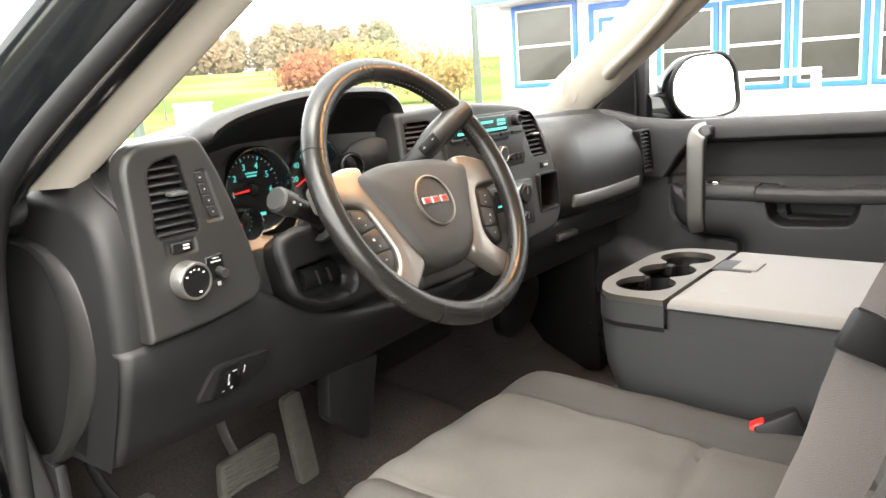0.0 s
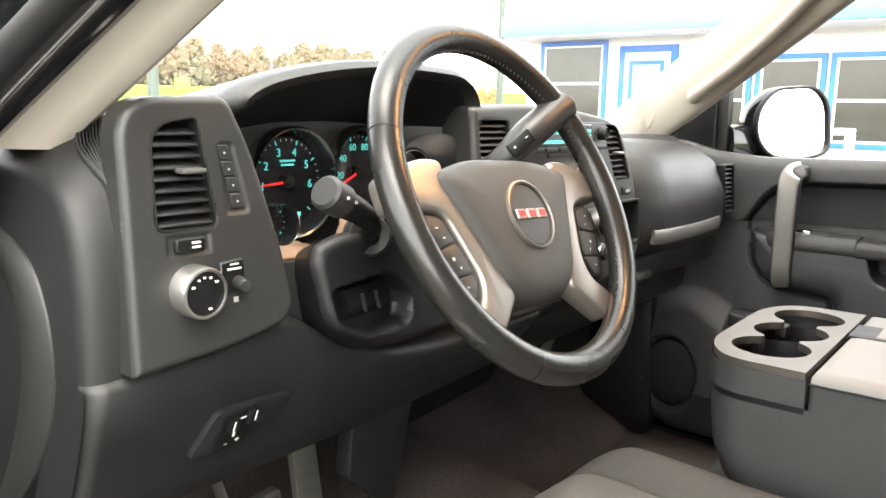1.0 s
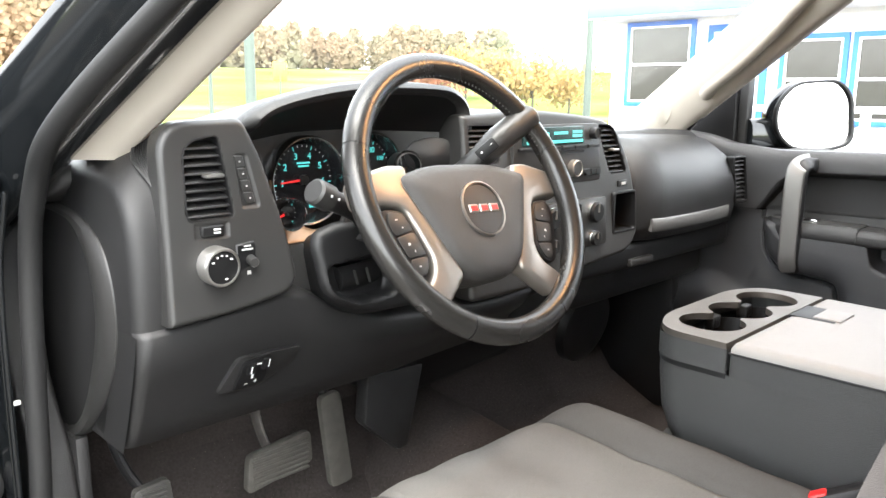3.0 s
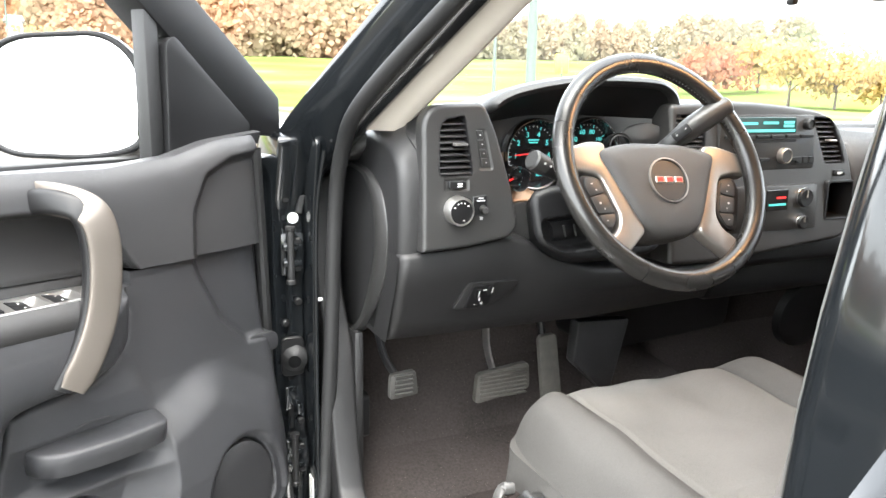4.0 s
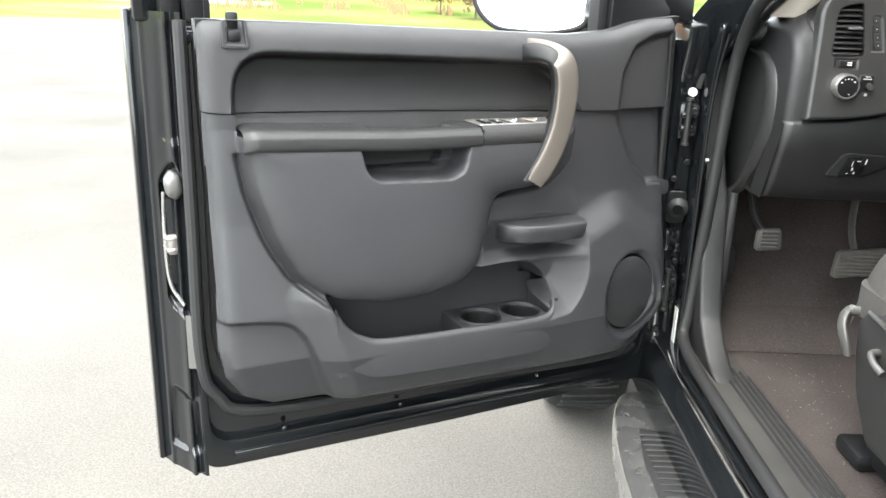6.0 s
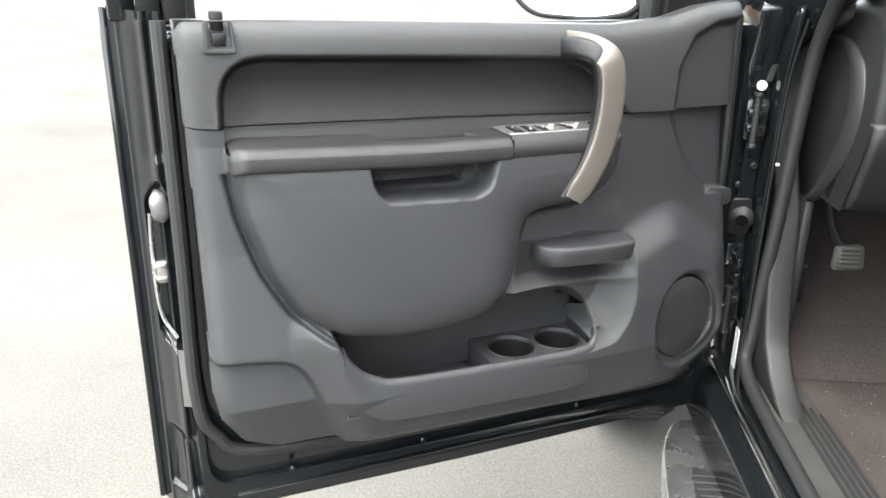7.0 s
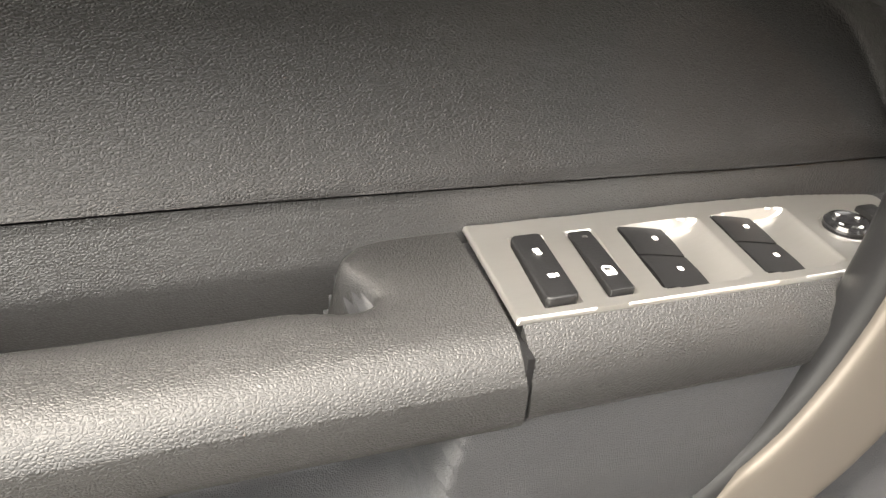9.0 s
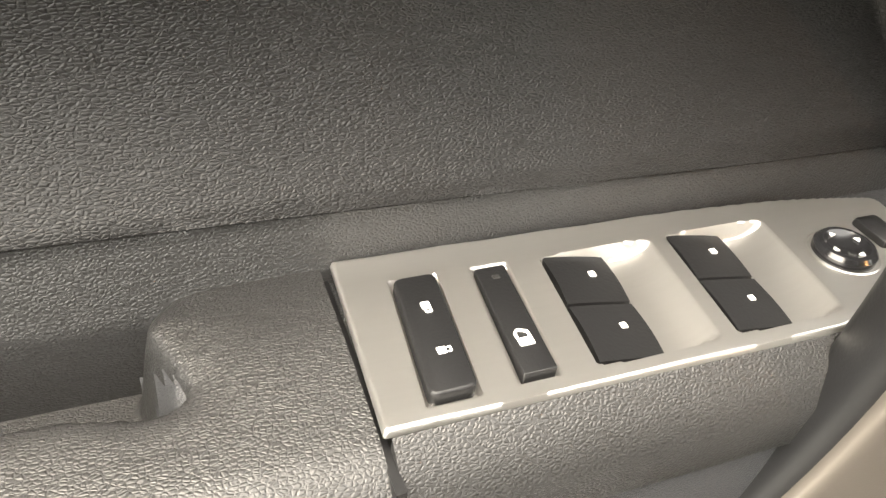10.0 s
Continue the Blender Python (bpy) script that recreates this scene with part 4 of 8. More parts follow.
def side_mirror(door_matrix, yaw, label):
    """A door mirror, built with its glass facing +y of its own axes."""
    m = thing("side_mirror", door_matrix, label, "side mirror", "side mirrors", local=True)
    r = rounded([(-0.145, -0.085), (-0.135, 0.055), (-0.085, 0.098), (0.060, 0.088), (0.120, 0.03), (0.125, -0.045), (0.075, -0.098), (-0.06, -0.105)], 0.045, 6)

    def ring(k, y, dx=0.0):
        return [Vector((a * k + dx, y, b * k)) for a, b in r]
    part("housing", loft([ring(1.03, -0.003), ring(1.06, -0.012), ring(1.05, -0.04), ring(0.90, -0.075), ring(0.5, -0.10)]), M_PAINT, m, "gloss black mirror housing")
    part("bezel", frame_ring([(a * 1.04, b * 1.04) for a, b in r], [(a * 0.955, b * 0.955) for a, b in r], -0.004, 0.012, "y", 0.003), M_BLACK, m)
    part("mirror_glass", prism([(a * 0.96, b * 0.96) for a, b in r], -0.002, 0.004, "y"), M_MIRROR, m, "silvered mirror glass")
    return m


# ---- doors and mirrors in place ----
DRIVER = pose(-0.817, 1.045, 0, 0, 0, 180 + math.degrees(math.atan2(0.405, 0.78)))
front_door(DRIVER, "open driver's door with black paint and moulded charcoal trim panel")
PASS = Matrix.Translation((0.897, 1.103, 0)) @ Matrix(((0, -1, 0, 0), (-1, 0, 0, 0), (0, 0, 1, 0), (0, 0, 0, 1)))
front_door(PASS, "closed passenger door with charcoal trim and satin grab handle", True)
dm = side_mirror(DRIVER @ pose(0.315, -0.225, 1.418, 4, 0, -38), 0, "black side mirror on the open driver's door")
part("mirror_arm", sweep([(-0.09, -0.06, -0.055), (-0.14, -0.04, -0.06), (-0.175, 0.02, -0.06), (-0.195, 0.075, -0.055)], 0.035, 0.05, (0, 0, 1), 14, square=0.7), M_PAINT, dm)
pm = side_mirror(Matrix.Translation((1.080, 0.735, 1.404)) @ Matrix.Rotation(radians(150), 4, "Z") @ Matrix.Rotation(radians(4), 4, "X") @ Matrix.Scale(0.90, 4), 0, "side mirror outside the closed passenger door")
part("mirror_arm", sweep([(0.09, -0.05, -0.055), (0.13, -0.04, -0.06), (0.20, -0.03, -0.06)], 0.035, 0.05, (0, 0, 1), 14, square=0.7), M_PAINT, pm)

# ---- dashboard ----
dash = thing("dashboard", pose(0, 0.9, 1.02), "charcoal plastic pickup dashboard with silver accents", "dashboard")


def slats(x0, x1, z0, z1, y, count, parent, lean=0.0, depth=0.030, tilt=0.35, ylean=0.0, shape=None):
    """An air vent: a dark well, its frame and its louvres. lean: how far the top is shifted."""
    h = z1 - z0
    zm = 0.5 * (z0 + z1)

    def set_back(bm):
        for q in bm.verts:
            q.co.y += ylean * (q.co.z - zm)
        return bm
    v = part("air_vent", set_back(prism([(x0 - 0.001, z0), (x1, z0), (x1 + lean, z1), (x0 + lean, z1)], y + depth * 0.9, y + depth, "y")), M_BLACK, parent, "black louvred air vent")
    o = rounded([(x0 - 0.004, z0 - 0.004), (x1 + 0.004, z0 - 0.004), (x1 + lean + 0.004, z1 + 0.004), (x0 + lean - 0.004, z1 + 0.004)], 0.008, 3)
    i = rounded([(x0, z0), (x1, z0), (x1 + lean, z1), (x0 + lean, z1)], 0.006, 3)
    if shape:
        i = shape
        mx, mz = sum(p[0] for p in i) / len(i), sum(p[1] for p in i) / len(i)
        o = [(mx + (a - mx) * 1.06, mz + (b - mz) * 1.045) for a, b in i]
    part("vent_frame", set_back(frame_ring(o, i, y - 0.0035, y + depth, "y", 0.0008)), M_BLACK, v)
    for k in range(count):
        f = (k + 0.5) / count
        zc, s = z0 + f * h, lean * f
        bm = box(x0 + s, x1 + s, y + 0.0005, y + min(0.018, depth * 0.8), zc - 0.0015, zc + 0.0015, 0.0012, 2)
        for q in bm.verts:
            q.co.z += tilt * (q.co.y - y - 0.01)
        part("louvre", set_back(bm), M_DASH, v)
    for k in range(3 if depth > 0.02 else 0):
        xx = x0 + (x1 - x0) * (0.2 + 0.3 * k) + lean * 0.5
        part("vane", box(xx - 0.001, xx + 0.001, y + 0.020, y + 0.029, z0 + 0.004, z1 - 0.004), M_BLACK, v)
    return v


M_RING = material("dim_chrome", (0.42, 0.42, 0.42), 0.18, metal=1.0, vary=0.1)


# top pad, from the pods to the windscreen
def top_height(x, y):
    return 1.372 - 0.10 * max(0, y - 1.0) + 0.015 * math.exp(-((x + 0.35) / 0.22) ** 2) - 0.05 * max(0, abs(x) - 0.55) ** 1.2


xs, ys = np.linspace(-0.755, 0.80, 90), np.linspace(0.86, 1.42, 26)
X, Y = np.meshgrid(xs, ys)
Z = np.vectorize(top_height)(X, Y)
Z = Z - 0.10 * np.clip((0.875 - Y) / 0.015, 0, 1) ** 2 * 0.3
Z = Z - 1.2 * np.clip(np.abs(X) - 0.70, 0, 1) ** 1.5
part("top_pad", sheet(X, Y, Z, ~((X > -0.56) & (X < -0.155) & (Y < 1.07)) & ((X > -0.60) | (Y > 1.02))), M_DASH, dash, "grained charcoal top pad", 60)
# left pod with light switches
pod_o = rounded([(-0.675, 1.412), (-0.566, 1.416), (-0.546, 1.372), (-0.520, 1.285), (-0.506, 1.215), (-0.520, 1.196), (-0.590, 1.184), (-0.681, 1.178), (-0.677, 1.30)], [0.040, 0.012, 0.02, 0.05, 0.012, 0.02, 0.03, 0.003, 0.05], 6)


def pod_slope(x, z):
    return 0.10 * (z - 1.24) - 0.03 * (x + 0.60)


VENT1 = rounded([(-0.648, 1.300), (-0.589, 1.300), (-0.602, 1.396), (-0.646, 1.388)], [0.008, 0.008, 0.006, 0.022], 5)
part("light_switch_pod", faceplate(pod_o, 0.778, pod_slope, 0.0075, [(VENT1, 0.034, 0.0012), (rounded([(-0.577, 1.309), (-0.553, 1.309), (-0.566, 1.373), (-0.581, 1.373)], 0.003, 2), 0.0025, 0.001), ([(-0.640, 1.277), (-0.598, 1.277), (-0.598, 1.294), (-0.640, 1.294)], 0.002, 0.001)], 0.0018),
     M_BEZEL, dash, "smooth charcoal panel round the vent and light switches", 60)
part("pod_wall", skirt_wall(pod_o, 0.7850, 0.806, pod_slope), M_BEZEL, dash)
# rounded outer end of the dash
def end_rise(x, z):
    return 0.042 * max(0.0, min(1.0, (x + 0.700) / 0.06)) * max(0.0, min(1.0, (z - 1.31) / 0.04))


END = smooth_path([(0, 0.800, 1.166), (0, 0.7975, 1.21), (0, 0.7985, 1.262), (0, 0.8055, 1.305), (0, 0.822, 1.335), (0, 0.852, 1.353), (0, 0.90, 1.361), (0, 1.00, 1.363), (0, 1.27, 1.345)], 44)
loops = []
for x, o in ((-0.600, 0.0), (-0.625, 0.0), (-0.640, 0.0), (-0.650, 0.0), (-0.660, 0.0), (-0.670, 0.0), (-0.680, 0.0), (-0.692, 0.0008), (-0.700, 0.003), (-0.7055, 0.0072), (-0.7085, 0.0125), (-0.7100, 0.020)):
    lp_ = []
    for i, q in enumerate(END):
        t = (END[min(i + 1, 43)] - END[max(i - 1, 0)]).normalized()
        lp_.append(Vector((x, q.y + t.z * o, q.z - t.y * o + end_rise(x, q.z))))
    loops.append(lp_ + [Vector((x, 1.27, 1.166))])
part("dash_end", loft(loops), M_DASH, dash, "rounded grained end of the dashboard", 50)
# end cap: a raised crescent rim round a flat cover
cap_o = rounded([(1.26, 1.297), (1.018, 1.303), (0.932, 1.295), (0.879, 1.267), (0.857, 1.225), (0.851, 1.176), (0.864, 1.122), (0.906, 1.058), (0.970, 1.000), (1.020, 0.973), (1.10, 0.962), (1.26, 0.962)], 0.03, 4)
cap_i = [(y + 0.046 * math.exp(-((y - 0.85) / 0.10) ** 2) + 0.012, z + (1.15 - z) * 0.07) for y, z in cap_o]
CAPX = -0.716
cap_side = loft([[Vector((CAPX + dx, y + dy, z)) for y, z in lp] for lp, dx, dy in ((cap_o, 0.016, 0.002), (cap_o, 0.010, 0.0), (cap_o, 0.004, 0.002))], False, False)
ec = part("end_cap", prism(cap_i, CAPX + 0.004, CAPX + 0.03, "x", 0.003, 2), M_DASH, dash, "removable grained cover on the dash end")
rim_loops = [[Vector((CAPX + 0.004, y + 0.002, z)) for y, z in cap_o], [Vector((CAPX - 0.003, 0.8 * y + 0.2 * yi, 0.8 * z + 0.2 * zi)) for (y, z), (yi, zi) in zip(cap_o, cap_i)], [Vector((CAPX - 0.004, 0.4 * y + 0.6 * yi, 0.4 * z + 0.6 * zi)) for (y, z), (yi, zi) in zip(cap_o, cap_i)], [Vector((CAPX + 0.002, yi, zi)) for yi, zi in cap_i], [Vector((CAPX + 0.008, yi, zi)) for yi, zi in cap_i]]
part("cap_rim", joined(cap_side, loft(rim_loops, False, False)), M_BEZEL, ec, "lighter crescent rim", 50)
PB = ((0.962, -0.714, 1.335, 1.354), (0.980, -0.728, 1.320, 1.358), (1.005, -0.755, 1.306, 1.360), (1.27, -0.768, 1.29, 1.350))
part("pillar_base", loft([[Vector((x, y, z)) for x, z in rounded([(-0.690, z0), (x0, z0), (x0, z1 - 0.012), (x0 + 0.010, z1), (-0.690, z1 + 0.002)], 0.005, 2)] for y, x0, z0, z1 in PB]), M_DASH, dash, "dark top of the dash end under the pillar cover", 60)
# knee panel
kx = np.linspace(-0.7092, 0.00, 90)
rows = []
for x in kx:
    ztop = float(np.interp(x, (-0.712, -0.68, -0.59, -0.52, -0.475, -0.42, -0.34, -0.25, -0.10, 0.0), (1.171, 1.174, 1.180, 1.191, 1.182, 1.150, 1.124, 1.112, 1.108, 1.112)))
    back = 0.012 * max(0, (-0.7035 - x) / 0.0057) ** 2
    drop = float(np.interp(x, (-0.735, -0.3, 0.0), (1.004, 0.998, 1.010)))
    y0 = 0.795 + back
    rows.append([Vector(p) for p in ((x, 0.98, ztop + 0.01), (x, y0 + 0.035, ztop + 0.006), (x, y0 + 0.004, ztop), (x, y0 - 0.003, ztop - 0.008), (x, y0 + 0.018, 0.62 * ztop + 0.38 * drop), (x, y0 + 0.046, drop + 0.04),
                                     (x, y0 + 0.062, drop + 0.008), (x, y0 + 0.085, drop), (x, 1.0, drop + 0.02))])
part("knee_panel", loft(rows), M_DASH, dash, "grained knee panel under the steering column", 85)
side = [[Vector((-0.7105 + 0.004 * f, 0.803 + 0.20 * f, z + 0.0 * f)) for z in np.linspace(1.004 - 0.004 * f, 1.168, 8)] for f in np.linspace(0, 1, 8)]
for lp_ in side:
    for v in lp_:
        v.y += 0.060 * max(0.0, (1.165 - v.z) / 0.16) ** 1.2
bm = bmesh.new()
grid = [[bm.verts.new(v) for v in lp_] for lp_ in side]
for a, b in zip(grid, grid[1:]):
    for i in range(7):
        bm.faces.new((a[i], a[i + 1], b[i + 1], b[i]))
part("knee_end", bm, M_DASH, dash, "", 60)
# pedal switch set in the knee panel
PS = Matrix.Translation((-0.012, 0.818, 0)) @ Matrix(((1, 0, 0, 0), (0, 1, -0.42, 0.42 * 1.085), (0, 0, 1, 0), (0, 0, 0, 1)))
pb = part("pedal_switch_bezel", moved(prism(rounded([(-0.590, 1.062), (-0.566, 1.112), (-0.466, 1.108), (-0.482, 1.082), (-0.530, 1.058)], 0.010, 4), -0.002, 0.02, "y", 0.003, 2), PS), M_DASH, dash, "recessed surround of the pedal switch")
part("pedal_switch", moved(prism(rounded([(-0.568, 1.062), (-0.560, 1.106), (-0.518, 1.108), (-0.522, 1.066)], 0.004, 2), -0.006, 0.01, "y", 0.002, 2), PS), M_BLACK, pb, "black adjustable-pedal rocker switch")
part("rocker", moved(box(-0.554, -0.543, -0.012, 0.0, 1.085, 1.100, 0.002), PS), M_BLACK, pb)
part("rocker", moved(box(-0.532, -0.524, -0.012, 0.0, 1.088, 1.105, 0.002), PS), M_BLACK, pb)
for b4 in ((-0.551, -0.5495, 1.087, 1.098, -0.0125), (-0.540, -0.533, 1.0965, 1.0985, -0.0065), (-0.545, -0.542, 1.077, 1.083, -0.0065), (-0.553, -0.549, 1.0695, 1.0705, -0.0065), (-0.540, -0.535, 1.071, 1.072, -0.0065), (-0.538, -0.5370, 1.069, 1.074, -0.0065), (-0.526, -0.5245, 1.092, 1.103, -0.0125)):
    part("switch_print", moved(box(b4[0], b4[1], b4[4], b4[4] + 0.002, b4[2], b4[3]), PS), M_WHITE, pb)
slats(-0.647, -0.590, 1.301, 1.390, 0.7925, 9, dash, -0.003, 0.026, 0.35, 0.10, VENT1)
part("vent_tab", box(-0.624, -0.600, 0.781, 0.796, 1.3475, 1.3525, 0.002), M_STRIP, dash)
# strip of four buttons
for k in range(4):
    z0 = 1.3135 + 0.0148 * k
    bm = prism([(-0.571 - 0.0033 * k, z0), (-0.559 - 0.0033 * k, z0), (-0.5625 - 0.0033 * k, z0 + 0.0140), (-0.5740 - 0.0033 * k, z0 + 0.0140)], 0.7840 + 0.0015 * k, 0.80, "y", 0.001, 1)
    part("dash_button", bm, M_BEZEL, dash, "small black dash button with a grey mark")
    part("button_print", box(-0.5674 - 0.0033 * k, -0.5656 - 0.0033 * k, 0.7833 + 0.0015 * k, 0.786 + 0.0015 * k, z0 + 0.0058, z0 + 0.0076), M_GREYPRINT, dash)
part("hazard_switch", prism(rounded([(-0.634, 1.279), (-0.634, 1.292), (-0.604, 1.292), (-0.604, 1.279)], 0.002, 2), 0.780, 0.80, "y", 0.0015, 1), M_BLACK, dash, "narrow black dash dimmer switch")
part("switch_print", joined(box(-0.619, -0.611, 0.778, 0.7815, 1.2870, 1.2885), box(-0.619, -0.611, 0.778, 0.7815, 1.2830, 1.2845)), M_WHITE, dash)
# headlamp knob
kn = part("headlamp_knob", lathe([(0.0235, 0.020), (0.0235, -0.006), (0.0220, -0.009), (0.0200, -0.0095), (0.0195, -0.006)], (-0.620, 0.768, 1.245), (0, 1, 0), 40), M_BRUSHED, dash, "round silver headlamp knob with black face")
part("knob_face", lathe([(0.0200, 0.01), (0.0200, -0.0075), (0.0, -0.0085)], (-0.620, 0.768, 1.245), (0, 1, 0), 32), M_BLACK, kn)
for a, w in ((150, 0.003), (118, 0.002), (95, 0.0024), (70, 0.002), (40, 0.003), (-75, 0.003)):
    m = pose(-0.620, 0.7595, 1.245, 90, 0, 0) @ pose(0.0145 * math.cos(radians(a)), 0.0145 * math.sin(radians(a)), 0)
    part("knob_print", moved(box(-w / 2, w / 2, -0.0009, 0.0009, -0.0006, 0.0006), m), M_WHITE, kn)
wd = part("lever_bezel", prism([(-0.592, 1.222), (-0.592, 1.266), (-0.566, 1.268), (-0.562, 1.224)], 0.777, 0.79, "y", 0.0015, 1), M_BLACK, dash, "black cargo-lamp switch plate")
part("lever_knob", lathe([(0.0062, 0.0), (0.0062, -0.018), (0.0050, -0.020), (0.0, -0.020)], (-0.573, 0.779, 1.246), (0.25, 1, 0.05), 20), M_BEZEL, wd)
for q in (box(-0.585, -0.570, 0.7757, 0.7775, 1.258, 1.2600), box(-0.582, -0.573, 0.7757, 0.7775, 1.2625, 1.2640), box(-0.579, -0.574, 0.7757, 0.7775, 1.2275, 1.2325)):
    part("bezel_print", q, M_GREYPRINT, wd)
# side window vent on the rounded end beside the pod
UPV = Vector((-0.45, -0.45, 0.77)).normalized()
vent = []
for y, xa, xb in ((0.816, -0.673, -0.668), (0.824, -0.678, -0.666), (0.834, -0.681, -0.663), (0.845, -0.681, -0.659), (0.857, -0.676, -0.652), (0.870, -0.668, -0.645), (0.884, -0.657, -0.638), (0.896, -0.646, -0.634)):
    z = float(np.interp(y, [q.y for q in END[12:]], [q.z for q in END[12:]]))
    vent.append([Vector((x, y, z + end_rise(x, z))) + UPV * 0.003 for x in np.linspace(xa, xb, 9)])
bm = bmesh.new()
vr = [[bm.verts.new(p) for p in r] for r in vent]
for a, b in zip(vr, vr[1:]):
    for i in range(8):
        bm.faces.new((a[i], a[i + 1], b[i + 1], b[i]))
sv = part("side_vent", bm, M_BLACK, dash, "black louvred side window vent", 60)
for i in range(0, 9):
    part("louvre", sweep([vent[j][i] + UPV * 0.0015 for j in range(8)], 0.0010, 0.0022, UPV, 6), M_DASH, sv)
rim_p = [vent[0][i] for i in range(9)] + [vent[j][8] for j in range(1, 8)] + [vent[7][i] for i in range(7, -1, -1)] + [vent[j][0] for j in range(6, 0, -1)]
part("vent_frame", sweep([p + UPV * 0.001 for p in rim_p], 0.0022, 0.0022, UPV, 6, closed=True), M_DASH, sv)

# instrument hood
hood_line = [(-0.574, 1.372), (-0.548, 1.400), (-0.520, 1.422), (-0.478, 1.436), (-0.405, 1.449), (-0.330, 1.455), (-0.215, 1.453), (-0.176, 1.444), (-0.154, 1.424), (-0.146, 1.390)]
hl = smooth_path([(x, 0, z) for x, z in hood_line], 44)
loops = []
for i, p in enumerate(hl):
    t = (hl[min(i + 1, 43)] - hl[max(i - 1, 0)]).normalized()
    nrm = Vector((-t.z, 0, t.x))
    f = i / 43
    yf = 0.808 + 0.05 * max(0, (0.16 - f) / 0.16)
    loops.append([p + Vector((0, y, 0)) + nrm * h for y, h in ((yf, 0.0), (yf + 0.006, 0.007), (yf + 0.03, 0.009), (1.08, -0.03), (1.08, -0.045), (yf + 0.03, -0.012), (yf + 0.004, -0.008))])
part("instrument_hood", loft(loops), M_DASH, dash, "arched hood over the gauges", 60)
def panel_y(x):
    return 0.912 - 0.072 * min(1.15, max(0.0, (x + 0.265) / 0.11)) ** 1.5


def panel_top(x):
    return float(np.interp(x, (-0.552, -0.50, -0.42, -0.33, -0.24, -0.165), (1.352, 1.378, 1.390, 1.392, 1.388, 1.386)))


bm = bmesh.new()
rows = []
for g in np.linspace(0, 1, 5):
    rows.append([bm.verts.new((p.x, (1 - g) * 0.822 + g * panel_y(p.x), (1 - g) * (p.z - 0.010) + g * min(p.z - 0.012, panel_top(p.x)))) for p in hl])
for a, b in zip(rows, rows[1:]):
    for i in range(43):
        bm.faces.new((a[i], a[i + 1], b[i + 1], b[i]))
part("hood_lining", bm, M_BLACK, dash, "black lining under the hood", 60)
# gauge cluster
gx, gz = np.meshgrid(np.linspace(-0.555, -0.140, 60), np.linspace(0, 1, 20))
gtop = np.vectorize(panel_top)(gx)
gc = part("cluster_panel", sheet(gx, np.vectorize(panel_y)(gx), 1.20 + (gtop - 1.20) * gz, gx > -9), M_BEZEL, dash, "grey gauge cluster with lit dials", 60)


def dial(cx, cz, r, y, numbers, needle):
    face = part("dial", lathe([(r * 0.97, 0.004), (r * 0.97, -0.002), (r * 0.55, 0.001), (0.0, 0.001)], (cx, y, cz), (0, 1, 0), 48), M_PIANO, dash, "black dial with teal figures")
    part("dial_cone", lathe([(r * 1.14, -0.021), (r * 1.06, -0.010), (r * 0.97, 0.002)], (cx, y, cz), (0, 1, 0), 56), M_PIANO, face)
    part("dial_ring", lathe([(r * 1.19, 0.0), (r * 1.20, -0.020), (r * 1.17, -0.0235), (r * 1.125, -0.022), (r * 1.11, -0.019)], (cx, y, cz), (0, 1, 0), 56), M_RING, face, "chrome dial ring")
    for k, nb in enumerate(numbers):
        a = radians(225 - 270 * k / (len(numbers) - 1))
        if nb:
            m = pose(cx + r * 0.66 * math.cos(a), y - 0.0032, cz + r * 0.66 * math.sin(a), 90)
            part("figure", text_mesh(nb, r * (0.25 if len(nb) < 3 else 0.19), m), M_TEAL, face)
    for k in range(4 * (len(numbers) - 1) + 1):
        a = radians(225 - 270 * k / (4 * (len(numbers) - 1)))
        big = k % 4 == 0
        l0 = r * (0.83 if big else 0.88)
        bm = box(l0, r * 0.93, -0.0004, 0.0004, -0.0006 if big else -0.0003, 0.0006 if big else 0.0003)
        part("tick", moved(bm, pose(cx, y - 0.003, cz) @ Matrix.Rotation(-a, 4, "Y")), M_TEAL if big else M_GREYPRINT, face)
    bm = prism([(r * 0.05, -0.0016), (r * 0.72, -0.0008), (r * 0.72, 0.0008), (r * 0.05, 0.0016)], -0.001, 0.0006, "y")
    part("needle", moved(bm, pose(cx, y - 0.0045, cz) @ Matrix.Rotation(-radians(needle), 4, "Y")), M_NEEDLE, face)
    part("needle_hub", lathe([(r * 0.14, 0.0), (r * 0.13, -0.007), (0, -0.008)], (cx, y - 0.002, cz), (0, 1, 0), 20), M_BLACK, face)
    return face


dial(-0.406, 1.321, 0.0545, 0.906, ["", "1", "2", "3", "4", "5", "6", ""], 184)
dial(-0.288, 1.328, 0.0500, 0.904, ["", "20", "40", "60", "80", "100", "120", ""], 205)
dial(-0.479, 1.285, 0.0185, 0.845, ["", "", "", ""], 200)
